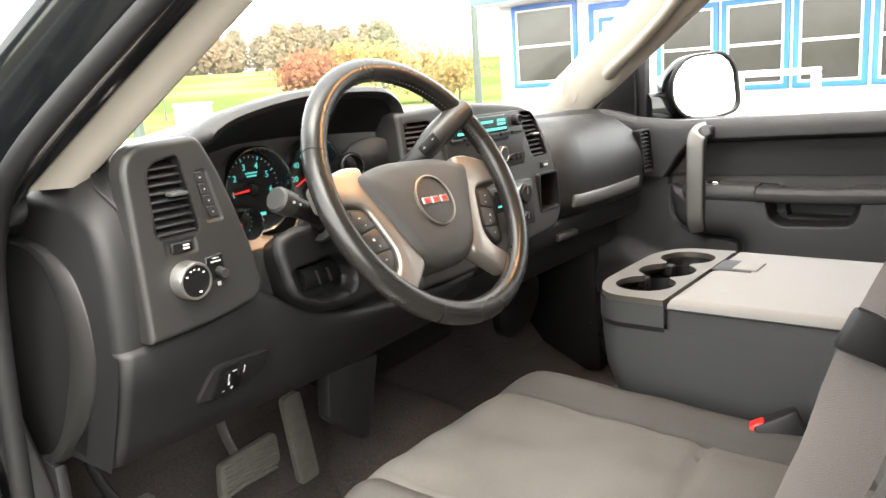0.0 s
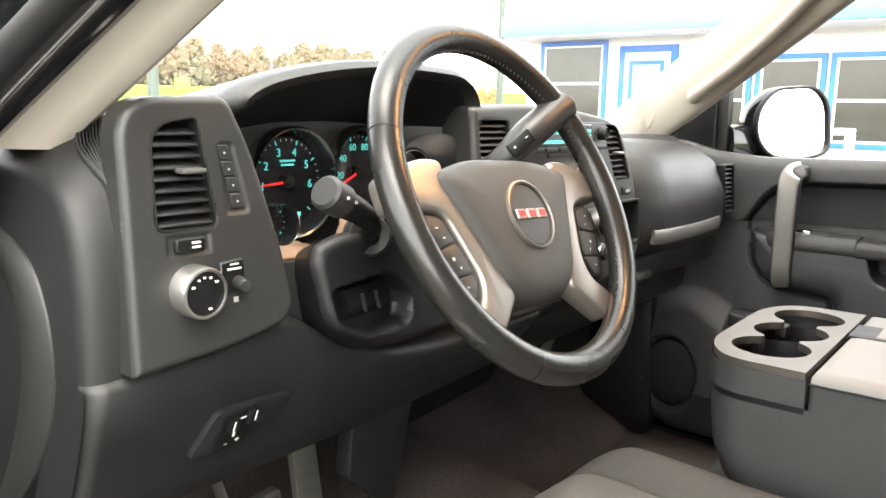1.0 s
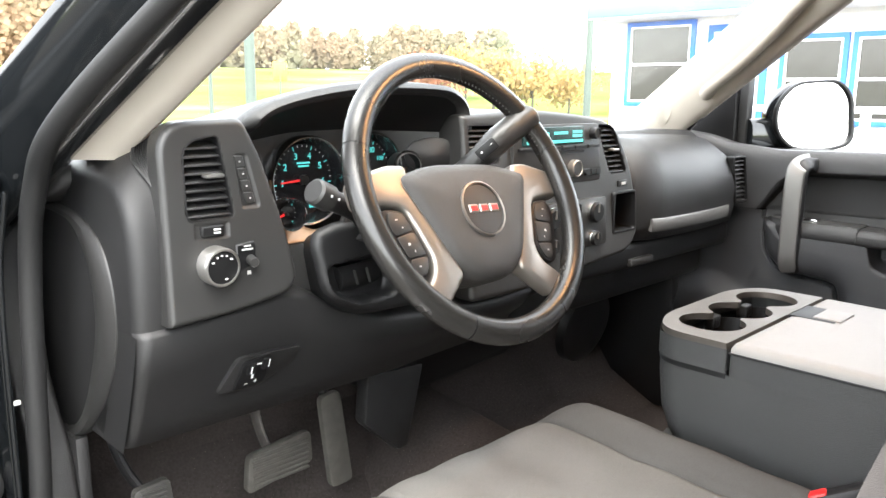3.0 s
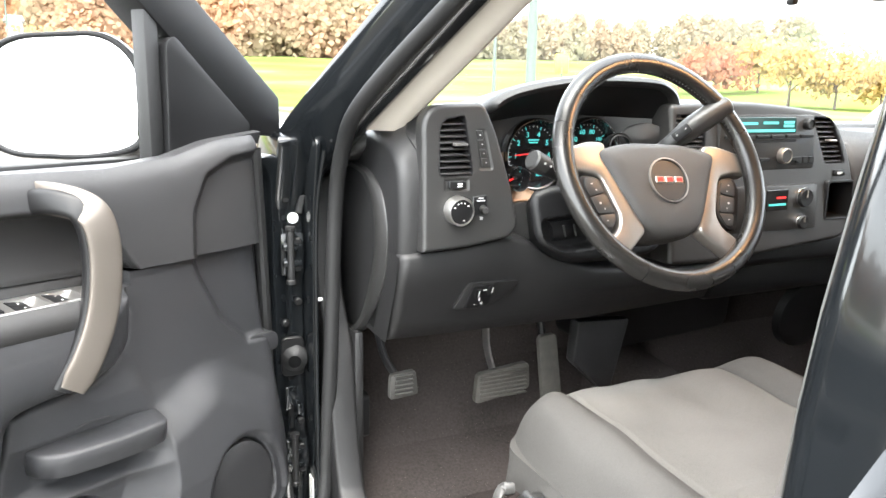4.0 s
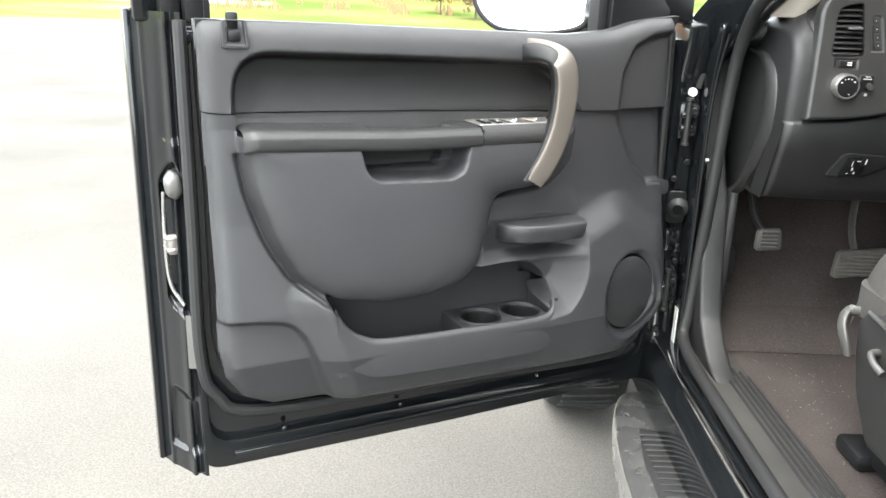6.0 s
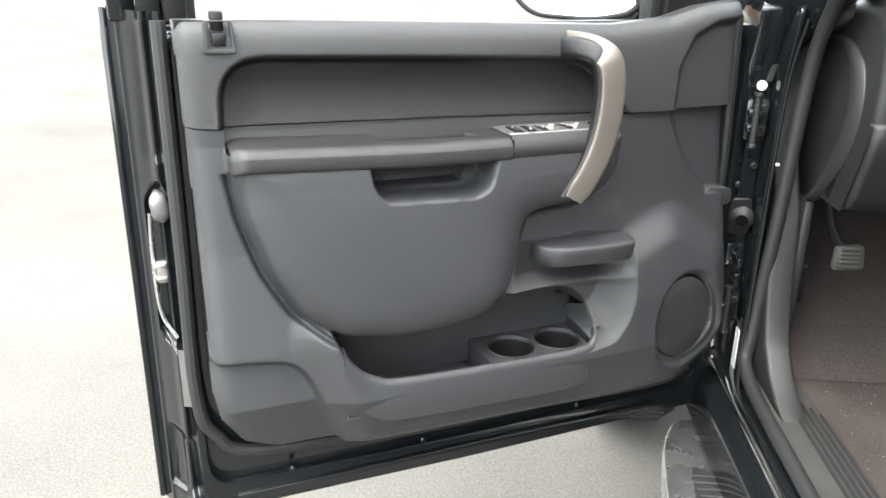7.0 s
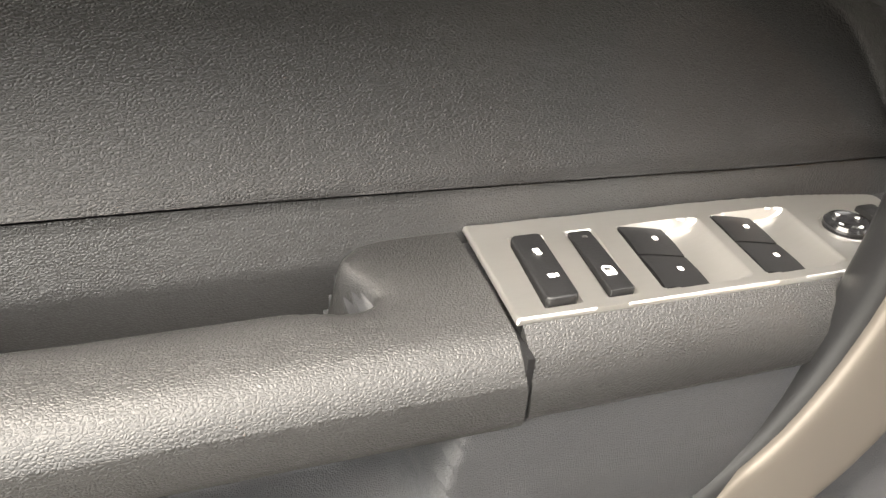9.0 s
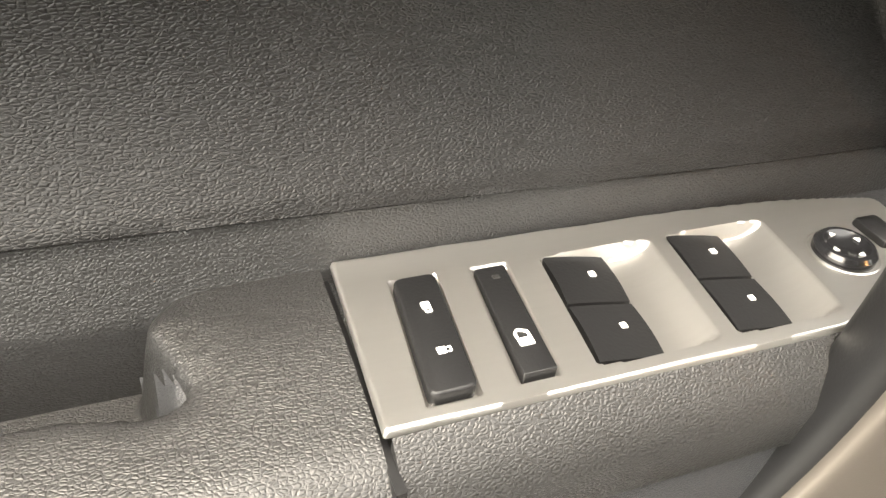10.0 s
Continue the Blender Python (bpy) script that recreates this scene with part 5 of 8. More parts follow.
# moulded oval beside the dials and the ignition switch
part("oval_blank", moved(lathe([(0.046, 0.0), (0.046, -0.004), (0.040, -0.007), (0.0, -0.011)], (0, 0, 0), (0, 1, 0), 36, 1.0, 0.62), Matrix.Translation((-0.192, 0.852, 1.350)) @ Matrix.Rotation(radians(-30), 4, "Z")), M_DASH, dash, "dark oval blank beside the dials")
ig = part("ignition_switch", lathe([(0.024, 0.03), (0.022, 0.0), (0.018, -0.003)], (-0.270, 0.822, 1.340), (0.35, 1, -0.2), 28), M_BLACK, dash, "ignition switch with a thin bright ring")
part("ignition_ring", lathe([(0.0222, 0.004), (0.0228, -0.001), (0.0212, -0.003), (0.020, 0.0)], (-0.270, 0.822, 1.340), (0.35, 1, -0.2), 28), M_RING, ig)
for b4 in ((-0.414, -0.396, 1.3400, 1.3425), (-0.416, -0.394, 1.3445, 1.3470), (-0.396, -0.386, 1.279, 1.284)):
    part("readout", box(b4[0], b4[1], 0.9015, 0.9035, b4[2], b4[3]), M_TEAL, gc)
# pale trim under the dials, its orange reflection put into the colour
tx2, tz2 = np.meshgrid(np.arange(-0.512, -0.190, 0.0015), np.arange(1.244, 1.330, 0.0015))
ty2 = 0.836 + np.clip((tz2 - 1.246) * 0.9, 0, 0.052)
clear = np.minimum(np.minimum(np.hypot(tx2 + 0.406, (tz2 - 1.319) * 1.02) - 0.066, np.hypot(tx2 + 0.288, tz2 - 1.328) - 0.060), np.hypot(tx2 + 0.479, tz2 - 1.285) - 0.0215)
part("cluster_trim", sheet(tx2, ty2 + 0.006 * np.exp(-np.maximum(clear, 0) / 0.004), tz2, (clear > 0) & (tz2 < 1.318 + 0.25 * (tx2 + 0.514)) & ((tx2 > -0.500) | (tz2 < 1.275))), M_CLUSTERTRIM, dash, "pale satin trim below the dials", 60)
part("cluster_skirt", box(-0.53, -0.165, 0.832, 0.93, 1.120, 1.244, 0.005), M_BEZEL, dash)
# centre stack
st_o = rounded([(-0.172, 1.415), (0.0, 1.422), (0.14, 1.412), (0.225, 1.402), (0.272, 1.380), (0.318, 1.298), (0.334, 1.174), (0.295, 1.138), (-0.05, 1.112), (-0.172, 1.115)], [0.01, 0.1, 0.1, 0.03, 0.03, 0.05, 0.03, 0.03, 0.03, 0.01], 6)


def stack_slope(x, z):
    return 0.10 * (z - 1.25)


VENT2 = rounded([(-0.161, 1.335), (-0.091, 1.335), (-0.091, 1.397), (-0.161, 1.397)], 0.007, 4)
VENT3 = rounded([(0.235, 1.297), (0.294, 1.297), (0.252, 1.390), (0.197, 1.392)], [0.008, 0.008, 0.02, 0.008], 5)
CUBBY = rounded([(0.240, 1.182), (0.240, 1.258), (0.310, 1.258), (0.318, 1.182)], 0.006, 3)
part("stack_panel", faceplate(st_o, 0.788, stack_slope, 0.010, [(VENT2, 0.034, 0.0014), (VENT3, 0.034, 0.0014), (CUBBY, 0.06, 0.0014)], 0.0024), M_BEZEL, dash, "charcoal centre stack with radio and climate controls", 60)
part("stack_wall", skirt_wall(st_o, 0.7975, 0.96, stack_slope), M_BEZEL, dash)
slats(-0.160, -0.092, 1.336, 1.396, 0.803, 7, dash, 0.0, 0.026, 0.35, 0.10, VENT2)
slats(0.236, 0.293, 1.298, 1.389, 0.801, 9, dash, -0.040, 0.026, 0.35, 0.10, VENT3)
part("vent_tab", box(0.236, 0.258, 0.788, 0.802, 1.341, 1.346, 0.002), M_SATIN, dash)
radio = part("radio", prism(rounded([(-0.062, 1.288), (-0.060, 1.396), (0.186, 1.396), (0.200, 1.288)], 0.008, 3), 0.791, 0.82, "y", 0.004, 2), M_BEZEL, dash, "factory radio with a lit teal display")
part("display", prism(rounded([(-0.040, 1.360), (-0.040, 1.392), (0.134, 1.392), (0.138, 1.360)], 0.004, 2), 0.7885, 0.80, "y", 0.001, 1), M_TEALDARK, radio, "teal lit radio display")
for x0, x1, z in ((-0.02, 0.03, 1.380), (0.045, 0.085, 1.381), (0.10, 0.128, 1.382), (0.10, 0.128, 1.375), (-0.03, 0.132, 1.366)):
    part("display_text", box(x0, x1, 0.7875, 0.7887, z - 0.0025, z + 0.0025), M_TEAL, radio)
part("cd_slot", box(0.0, 0.14, 0.7885, 0.80, 1.343, 1.349, 0.001, 1), M_BLACK, radio)
for k in range(6):
    part("radio_button", box(-0.05 + 0.040 * k, -0.015 + 0.040 * k, 0.786, 0.80, 1.3515, 1.3575, 0.001, 1), M_BLACK, radio)
for k in range(5):
    part("radio_button", box(0.125 + 0.0 * k if k > 3 else -0.045 + 0.030 * k, 0.150 if k > 3 else -0.020 + 0.030 * k, 0.786, 0.80, 1.305, 1.3125, 0.001, 1), M_BLACK, radio)
for k in range(3):
    part("radio_button", box(0.145 + 0.017 * k, 0.160 + 0.017 * k, 0.7865, 0.80, 1.300, 1.313, 0.001, 1), M_BLACK, radio)
for cx, cz, r in ((0.108, 1.316, 0.016), (0.166, 1.378, 0.011)):
    k = part("radio_knob", lathe([(r, 0.012), (r, -0.012), (r * 0.86, -0.014), (r * 0.8, -0.011), (0, -0.011)], (cx, 0.792, cz), (0, 1, 0), 28), M_SATIN if r > 0.012 else M_BLACK, radio, "round radio knob")
    if r > 0.012:
        part("knob_face", lathe([(r * 0.8, 0), (r * 0.78, -0.0125), (0, -0.0125)], (cx, 0.792, cz), (0, 1, 0), 24), M_BEZEL, k)
hv = part("climate_panel", prism(rounded([(-0.055, 1.168), (-0.060, 1.258), (0.200, 1.258), (0.208, 1.166)], 0.006, 3), 0.776, 0.81, "y", 0.003, 2), M_BEZEL, dash, "climate control panel with round knobs")
part("climate_display", box(0.06, 0.118, 0.7735, 0.78, 1.208, 1.250, 0.001, 1), M_PIANO, hv)
part("display_text", box(0.066, 0.112, 0.7725, 0.7738, 1.218, 1.222), M_TEAL, hv)
part("display_text", box(0.085, 0.110, 0.7725, 0.7738, 1.232, 1.236), M_NEEDLE, hv)
for cx, cz, r in ((0.028, 1.232, 0.020), (0.160, 1.232, 0.020), (0.160, 1.182, 0.014), (0.03, 1.182, 0.014)):
    k = part("climate_knob", lathe([(r, 0.01), (r, -0.010), (r * 0.85, -0.013), (0, -0.012)], (cx, 0.777, cz), (0, 1, 0), 28), M_BLACK, hv, "black climate knob with silver ring")
    part("knob_ring", lathe([(r * 1.03, -0.001), (r * 1.03, -0.006), (r * 0.98, -0.007)], (cx, 0.777, cz), (0, 1, 0), 28), M_CHROME, k)
    part("knob_pointer", box(cx - 0.0015, cx + 0.0015, 0.7625, 0.7655, cz, cz + r * 0.8), M_SATIN, k)
part("cubby", frame_ring(rounded([(0.236, 1.178), (0.236, 1.262), (0.314, 1.262), (0.322, 1.178)], 0.008, 3), rounded([(0.241, 1.183), (0.241, 1.257), (0.309, 1.257), (0.316, 1.183)], 0.006, 3), 0.780, 0.84, "y", 0.001), M_BLACK, dash, "open black cubby")
part("cubby_back", box(0.238, 0.320, 0.836, 0.840, 1.18, 1.26), M_BLACK, dash)
part("airbag_switch", box(0.258, 0.292, 0.787, 0.80, 1.270, 1.283, 0.002), M_BLACK, dash)
part("switch_print", box(0.268, 0.282, 0.7855, 0.788, 1.274, 1.279), M_GREYPRINT, dash)
# passenger side: glove box and its end
gl = []
for x in np.linspace(0.328, 0.815, 50):
    f = (x - 0.262) / 0.553
    bend = 0.05 * max(0, (x - 0.74) / 0.075) ** 2 - 0.02 * math.sin(math.pi * f)
    zt = 1.372 - 0.018 * f - 0.03 * max(0, (x - 0.70) / 0.1)
    y = 0.775 + bend + 0.030 * max(0.0, (0.41 - x) / 0.082) ** 2
    gl.append([Vector(p) for p in ((x, 1.05, zt - 0.005), (x, y + 0.14, zt + 0.002), (x, y + 0.07, zt - 0.010), (x, y + 0.025, zt - 0.040), (x, y + 0.004, zt - 0.090), (x, y, 1.235), (x, y + 0.004, 1.185), (x, y + 0.012, 1.152), (x, y + 0.03, 1.146), (x, 1.05, 1.146))])
part("glove_box", loft(gl), M_DASH, dash, "grained glove box panel", 60)
tr = [[Vector((x, 0.775 - 0.02 * math.sin(math.pi * (x - 0.262) / 0.553) + 0.030 * max(0.0, (0.41 - x) / 0.082) ** 2 + o, z)) for o, z in ((0.0, 1.169), (-0.0016, 1.171), (-0.0016, 1.195), (0.0, 1.197), (0.02, 1.19), (0.02, 1.175))] for x in np.linspace(0.368, 0.700, 24)]
part("glove_trim", loft(tr), M_STRIP, dash, "satin silver strip along the glove box", 60)
slats(0.748, 0.806, 1.198, 1.304, 0.769, 10, dash, -0.028, 0.016)
part("under_panel", joined(box(-0.10, 0.80, 0.80, 1.05, 1.085, 1.150, 0.02, 3), box(0.0, 0.80, 0.86, 1.05, 1.0, 1.10, 0.03, 3)), M_BLACK, dash, "dark lower edge of the dashboard")
part("lower_handle", box(0.33, 0.42, 0.79, 0.81, 1.095, 1.112, 0.005), M_BEZEL, dash)
part("heater_box", prism(rounded([(-0.12, 0.84), (-0.10, 1.12), (0.30, 1.12), (0.28, 0.86)], 0.03, 3), 1.06, 1.30, "y", 0.02, 2), M_BLACK, dash, "dark heater box under the dashboard")
part("tunnel_trim", prism([(-0.246, 0.962), (-0.111, 0.954), (-0.150, 0.800), (-0.172, 0.798), (-0.253, 0.872)], 0.952, 0.985, "y", 0.006, 2), M_DASH, dash, "grey plastic trim beside the pedals")
part("fuse_cover", lathe([(0.10, 0.0), (0.095, -0.02), (0.06, -0.035), (0.0, -0.036)], (0.52, 1.04, 0.88), (0, 1, 0.2), 32), M_BLACK, dash)

# ---- steering column and wheel ----
ca, sa = math.cos(radians(28.1)), math.sin(radians(28.1))
WHEEL = Matrix(((1, 0, 0, -0.336), (0, sa, -ca, 0.623), (0, ca, sa, 1.322), (0, 0, 0, 1))) @ pose(0, 0, 0, 0, 0, -3)
sw = thing("steering_wheel", WHEEL, "black leather steering wheel with satin silver spokes", "steering wheel", local=True)


def rim(a0, a1, n, r=0.1825, ra=0.0165, rb=0.0150):
    pts = [Vector((r * math.cos(radians(a)), r * math.sin(radians(a)), 0)) for a in np.linspace(a0, a1, n)]
    return sweep(pts, ra, rb, (0, 0, 1), 18)


SEAMS = (20, 160, 244, 296, 380)
for a, b in zip(SEAMS, SEAMS[1:]):
    part("rim_section", rim(a + 0.2, b - 0.2, max(10, int((b - a) / 3))), M_LEATHER, sw, "leather-wrapped rim section", 60)
for a in SEAMS[:4]:
    part("rim_seam", rim(a - 0.25, a + 0.25, 3, ra=0.0160, rb=0.0146), M_BLACK, sw)
for a0, a1 in ((24, 156), (-60, 16), (164, 240)):
    for k in range(int((a1 - a0) / 2.2)):
        a = radians(a0 + 2.2 * k)
        st = box(-0.0022, 0.0022, -0.0005, 0.0005, -0.0005, 0.0005)
        part("stitch", moved(st, Matrix.Rotation(a, 4, "Z") @ Matrix.Translation((0.1665, 0, 0.0035)) @ Matrix.Rotation(radians(35), 4, "X")), M_BEZEL, sw)
pad = rounded([(-0.118, 0.030), (-0.06, 0.046), (0.06, 0.046), (0.118, 0.030), (0.090, -0.030), (0.062, -0.088), (0.03, -0.112), (-0.03, -0.112), (-0.062, -0.088), (-0.090, -0.030)], [0.012, 0.05, 0.05, 0.012, 0.05, 0.03, 0.03, 0.03, 0.03, 0.05], 6)
lo = []
for h, k in ((-0.06, 0.95), (-0.022, 1.0), (-0.010, 0.985), (-0.003, 0.93), (0.002, 0.80), (0.004, 0.5), (0.0045, 0.1)):
    lo.append([Vector((x * k, -0.03 + (y + 0.03) * k, h)) for x, y in pad])
hub = part("hub_pad", loft(lo), M_HUB, sw, "charcoal airbag pad", 60)
em = (0, -0.022)
part("badge", lathe([(0.036, 0.002), (0.0355, 0.006), (0.033, 0.0068), (0.0325, 0.0055), (0.0, 0.0065)], (em[0], em[1], 0), (0, 0, 1), 40), M_BEZEL, hub, "round maker's badge with three red and chrome bars")
part("badge_ring", lathe([(0.0372, 0.003), (0.0370, 0.0072), (0.0352, 0.0078), (0.0346, 0.006)], (em[0], em[1], 0), (0, 0, 1), 44), M_SATIN, hub)
for k, dx in enumerate((-0.0185, 0.0, 0.0185)):
    part("badge_bar", box(dx - 0.0082, dx + 0.0082, em[1] - 0.0056, em[1] + 0.0056, 0.005, 0.0078, 0.0012, 1), M_SATIN, hub)
    part("badge_fill", box(dx - 0.0062, dx + 0.0062, em[1] - 0.0036, em[1] + 0.0036, 0.006, 0.0083, 0.0008, 1), M_RED, hub)
for s in (-1, 1):
    arm = rounded([(s * x, y) for x, y in ((0.095, 0.045), (0.125, 0.046), (0.182, 0.030), (0.182, -0.006), (0.150, -0.004), (0.118, -0.010), (0.108, -0.035), (0.094, -0.075), (0.100, -0.096), (0.128, -0.118), (0.104, -0.146),
                   (0.070, -0.118), (0.050, -0.10), (0.080, -0.03), (0.098, 0.02))], 0.010, 4)
    bm = prism(arm, -0.034, -0.008, "z", 0.006, 3, 40)
    part("spoke", bm, M_SATIN, sw, "satin silver forked spoke")
    keys = rounded([(s * x, y) for x, y in ((0.118, -0.012), (0.150, -0.008), (0.158, -0.030), (0.132, -0.100), (0.112, -0.100), (0.096, -0.075), (0.108, -0.035))], 0.010, 4)
    bt = part("button_pad", prism(keys, -0.036, -0.012, "z", 0.003, 2), M_BLACK, sw, "black steering wheel button pad")
    for o in ([(0.122, -0.016), (0.144, -0.013), (0.147, -0.030), (0.142, -0.044), (0.113, -0.038)], [(0.112, -0.040), (0.141, -0.046), (0.132, -0.072), (0.102, -0.070)], [(0.101, -0.072), (0.131, -0.074), (0.124, -0.094), (0.110, -0.094)]):
        part("wheel_button", prism(rounded([(s * x, y) for x, y in o], 0.005, 3), -0.014, -0.0098, "z", 0.0016, 2), M_BEZEL, bt)
    for x, y, w, h in ((0.134, -0.024, 0.0018, 0.0007), (0.128, -0.034, 0.0014, 0.0007), (0.125, -0.055, 0.0016, 0.0016), (0.119, -0.064, 0.0007, 0.0014), (0.118, -0.083, 0.0016, 0.0007)):
        part("button_mark", box(s * x - w, s * x + w, y - h, y + h, -0.0102, -0.0094), M_GREYPRINT, bt)
part("hub_back", prism([(x * 0.9, y * 0.9) for x, y in pad], -0.10, -0.05, "z", 0.01, 2), M_BLACK, sw)

col = thing("steering_column", pose(-0.336, 0.8, 1.2), "black steering column shroud with levers", "steering column")
axis = Vector((0, ca, -sa))
shroud = rounded([(-0.486, 1.252), (-0.479, 1.268), (-0.450, 1.278), (-0.27, 1.284), (-0.192, 1.274), (-0.172, 1.250), (-0.190, 1.190), (-0.24, 1.150), (-0.42, 1.152), (-0.478, 1.185)], [0.012, 0.014, 0.05, 0.05, 0.02, 0.02, 0.03, 0.03, 0.04, 0.02], 5)


def column_slope(x, z):
    return 0.20 * (z - 1.23) + 0.5 * (x + 0.336) ** 2


RECESS = rounded([(-0.472, 1.222), (-0.390, 1.231), (-0.362, 1.205), (-0.366, 1.174), (-0.430, 1.170), (-0.464, 1.188)], 0.012, 4)
part("shroud", faceplate(shroud, 0.750, column_slope, 0.012, [(RECESS, 0.028, 0.003)], 0.0022), M_BLACK, col, "grained black column shroud", 60)
part("shroud_wall", loft([[Vector((-0.336 + (x + 0.336) * k, y + column_slope(x, z), z - 0.10 * (1 - k))) for x, z in shroud] for y, k in ((0.7615, 1.0), (0.780, 0.93), (0.84, 0.74))], False, False), M_BLACK, col)
tl = []
for f in np.linspace(0, 1, 12):
    x = -0.447 + 0.070 * f
    yy = 0.758 + 0.5 * (x + 0.336) ** 2 + 0.010 * f * f
    tl.append([Vector(p) for p in ((x, yy + 0.02, 1.218 + 0.004 * f), (x, yy + 0.006, 1.217 + 0.004 * f), (x + 0.004, yy, 1.205), (x + 0.006, yy + 0.002, 1.190), (x + 0.006, yy + 0.012, 1.181), (x, yy + 0.03, 1.181))])
part("tilt_lever", loft(tl), M_BLACK, col, "tilt lever in its recess", 50)
for f in (0.30, 0.62):
    x = -0.447 + 0.070 * f
    part("lever_rib", sweep([(x, 0.755 + 0.5 * (x + 0.336) ** 2 + 0.010 * f * f, 1.212), (x + 0.006, 0.755 + 0.5 * (x + 0.336) ** 2 + 0.01 * f * f, 1.192)], 0.0015, 0.003, (0, 1, 0), 6), M_BEZEL, col)
# multifunction lever with its wide end
part("lever_boot", lathe([(0.024, -0.01), (0.024, 0.010), (0.021, 0.014), (0.012, 0.010)], (-0.408, 0.770, 1.272), (-0.6, -0.9, 0.25), 28), M_RUBBER, col)
part("boot_ring", lathe([(0.0265, -0.006), (0.0265, 0.001), (0.0245, 0.003), (0.0238, 0.0)], (-0.408, 0.770, 1.272), (-0.6, -0.9, 0.25), 28), M_BEZEL, col)
part("signal_lever", sweep(smooth_path([(-0.408, 0.768, 1.274), (-0.432, 0.740, 1.288), (-0.462, 0.724, 1.304), (-0.500, 0.719, 1.321)], 14), lambda f: 0.0085 + 0.006 * f, lambda f: 0.0085 + 0.006 * f, (0, 0, 1), 16), M_BLACK, col, "black turn signal lever")
part("lever_end", sweep([(-0.497, 0.719, 1.320), (-0.501, 0.7185, 1.322), (-0.519, 0.716, 1.3305), (-0.522, 0.7155, 1.332)], lambda f: 0.0168 - 0.003 * (f > 0.9), lambda f: 0.0168 - 0.003 * (f > 0.9), (0, 0, 1), 24), M_BEZEL, col)
part("lever_print", joined(*[box(-0.495 - 0.012 * k, -0.493 - 0.012 * k, 0.7005 - 0.002 * k, 0.703 - 0.002 * k, 1.319 + 0.005 * k, 1.322 + 0.005 * k) for k in range(2)]), M_GREYPRINT, col)
# gear lever
gp = smooth_path([(-0.270, 0.76, 1.315), (-0.262, 0.70, 1.350), (-0.232, 0.680, 1.382), (-0.195, 0.672, 1.406), (-0.172, 0.668, 1.418)], 22)
part("gear_lever", sweep(gp, lambda f: 0.010 + 0.011 * min(1, f * 2.2) - 0.004 * (f > 0.96), lambda f: 0.010 + 0.009 * min(1, f * 2.2) - 0.004 * (f > 0.96), (0, 0, 1), 16), M_BEZEL, col, "dark column gear lever with thumb rocker", 50)
part("gear_rocker", moved(box(-0.016, 0.016, -0.003, 0.003, -0.009, 0.009, 0.002), Matrix.Translation((-0.264, 0.6695, 1.373)) @ Matrix.Rotation(radians(-42), 4, "Z") @ Matrix.Rotation(radians(-42), 4, "Y")), M_BLACK, col)
RK = Matrix.Translation((-0.264, 0.6695, 1.373)) @ Matrix.Rotation(radians(-42), 4, "Z") @ Matrix.Rotation(radians(-42), 4, "Y")
part("rocker_print", moved(joined(box(-0.0105, -0.0065, -0.0036, -0.0028, 0.0015, 0.0022), box(-0.0088, -0.0082, -0.0036, -0.0028, 0.0, 0.0038)), RK), M_WHITE, col)
part("rocker_print", moved(box(0.007, 0.0105, -0.0036, -0.0028, 0.0015, 0.0023), RK), M_WHITE, col)

# ---- pedals ----
br = thing("brake_pedal", pose(-0.365, 1.06, 0.62), "ribbed rubber brake pedal", "pedal", "pedals")
bp = []
bm = prism(rounded([(-0.436, 0.770), (-0.430, 0.838), (-0.304, 0.850), (-0.300, 0.788)], 0.012, 3), 1.045, 1.062, "y", 0.004, 2)
part("pad", bm, M_PEDAL, br, "worn grey rubber pedal pad")
for k in range(7):
    part("rib", box(-0.425, -0.310, 1.041, 1.048, 0.780 + 0.009 * k, 0.7845 + 0.009 * k, 0.0015, 1), M_PEDAL, br)
part("arm", sweep(smooth_path([(-0.38, 1.065, 0.82), (-0.39, 1.09, 0.90), (-0.40, 1.07, 1.05)], 12), 0.006, 0.014, (0, 1, 0), 10), M_STEEL, br)
ga = thing("accelerator_pedal", pose(-0.24, 1.08, 0.62), "narrow worn accelerator pedal", "pedal", "pedals")
bm = prism(rounded([(-0.262, 0.720), (-0.285, 0.905), (-0.240, 0.910), (-0.212, 0.722)], 0.012, 3), 1.04, 1.056, "y", 0.004, 2)
part("pad", bm, M_PEDAL, ga)
part("arm", sweep(smooth_path([(-0.262, 1.055, 0.88), (-0.27, 1.08, 0.98), (-0.28, 1.08, 1.06)], 10), 0.008, 0.010, (0, 1, 0), 10), M_BLACK, ga)
pk = thing("parking_brake_pedal", pose(-0.66, 0.97, 0.62), "small ribbed parking brake pedal", "pedal", "pedals")
part("pad", prism(rounded([(-0.682, 0.872), (-0.680, 0.920), (-0.630, 0.924), (-0.624, 0.876)], 0.008, 3), 0.915, 0.928, "y", 0.003, 2), M_SILL, pk)
for k in range(5):
    part("rib", box(-0.672, -0.636, 0.911, 0.917, 0.880 + 0.0085 * k, 0.884 + 0.0085 * k, 0.001, 1), M_SILL, pk)
part("arm", sweep(smooth_path([(-0.66, 0.93, 0.905), (-0.67, 0.98, 0.94), (-0.68, 1.02, 1.03)], 10), 0.007, 0.012, (0, 1, 0), 10), M_BLACK, pk)
hr = thing("hood_release", pose(-0.70, 1.04, 0.62), "black hood release handle on the kick panel", "release handle")
part("handle", prism(rounded([(1.015, 0.755), (1.015, 0.845), (1.06, 0.845), (1.065, 0.755)], 0.012, 3), -0.715, -0.685, "x", 0.006, 2), M_BLACK, hr)
part("mark", box(-0.6865, -0.6835, 1.028, 1.045, 0.764, 0.772), M_WHITE, hr)

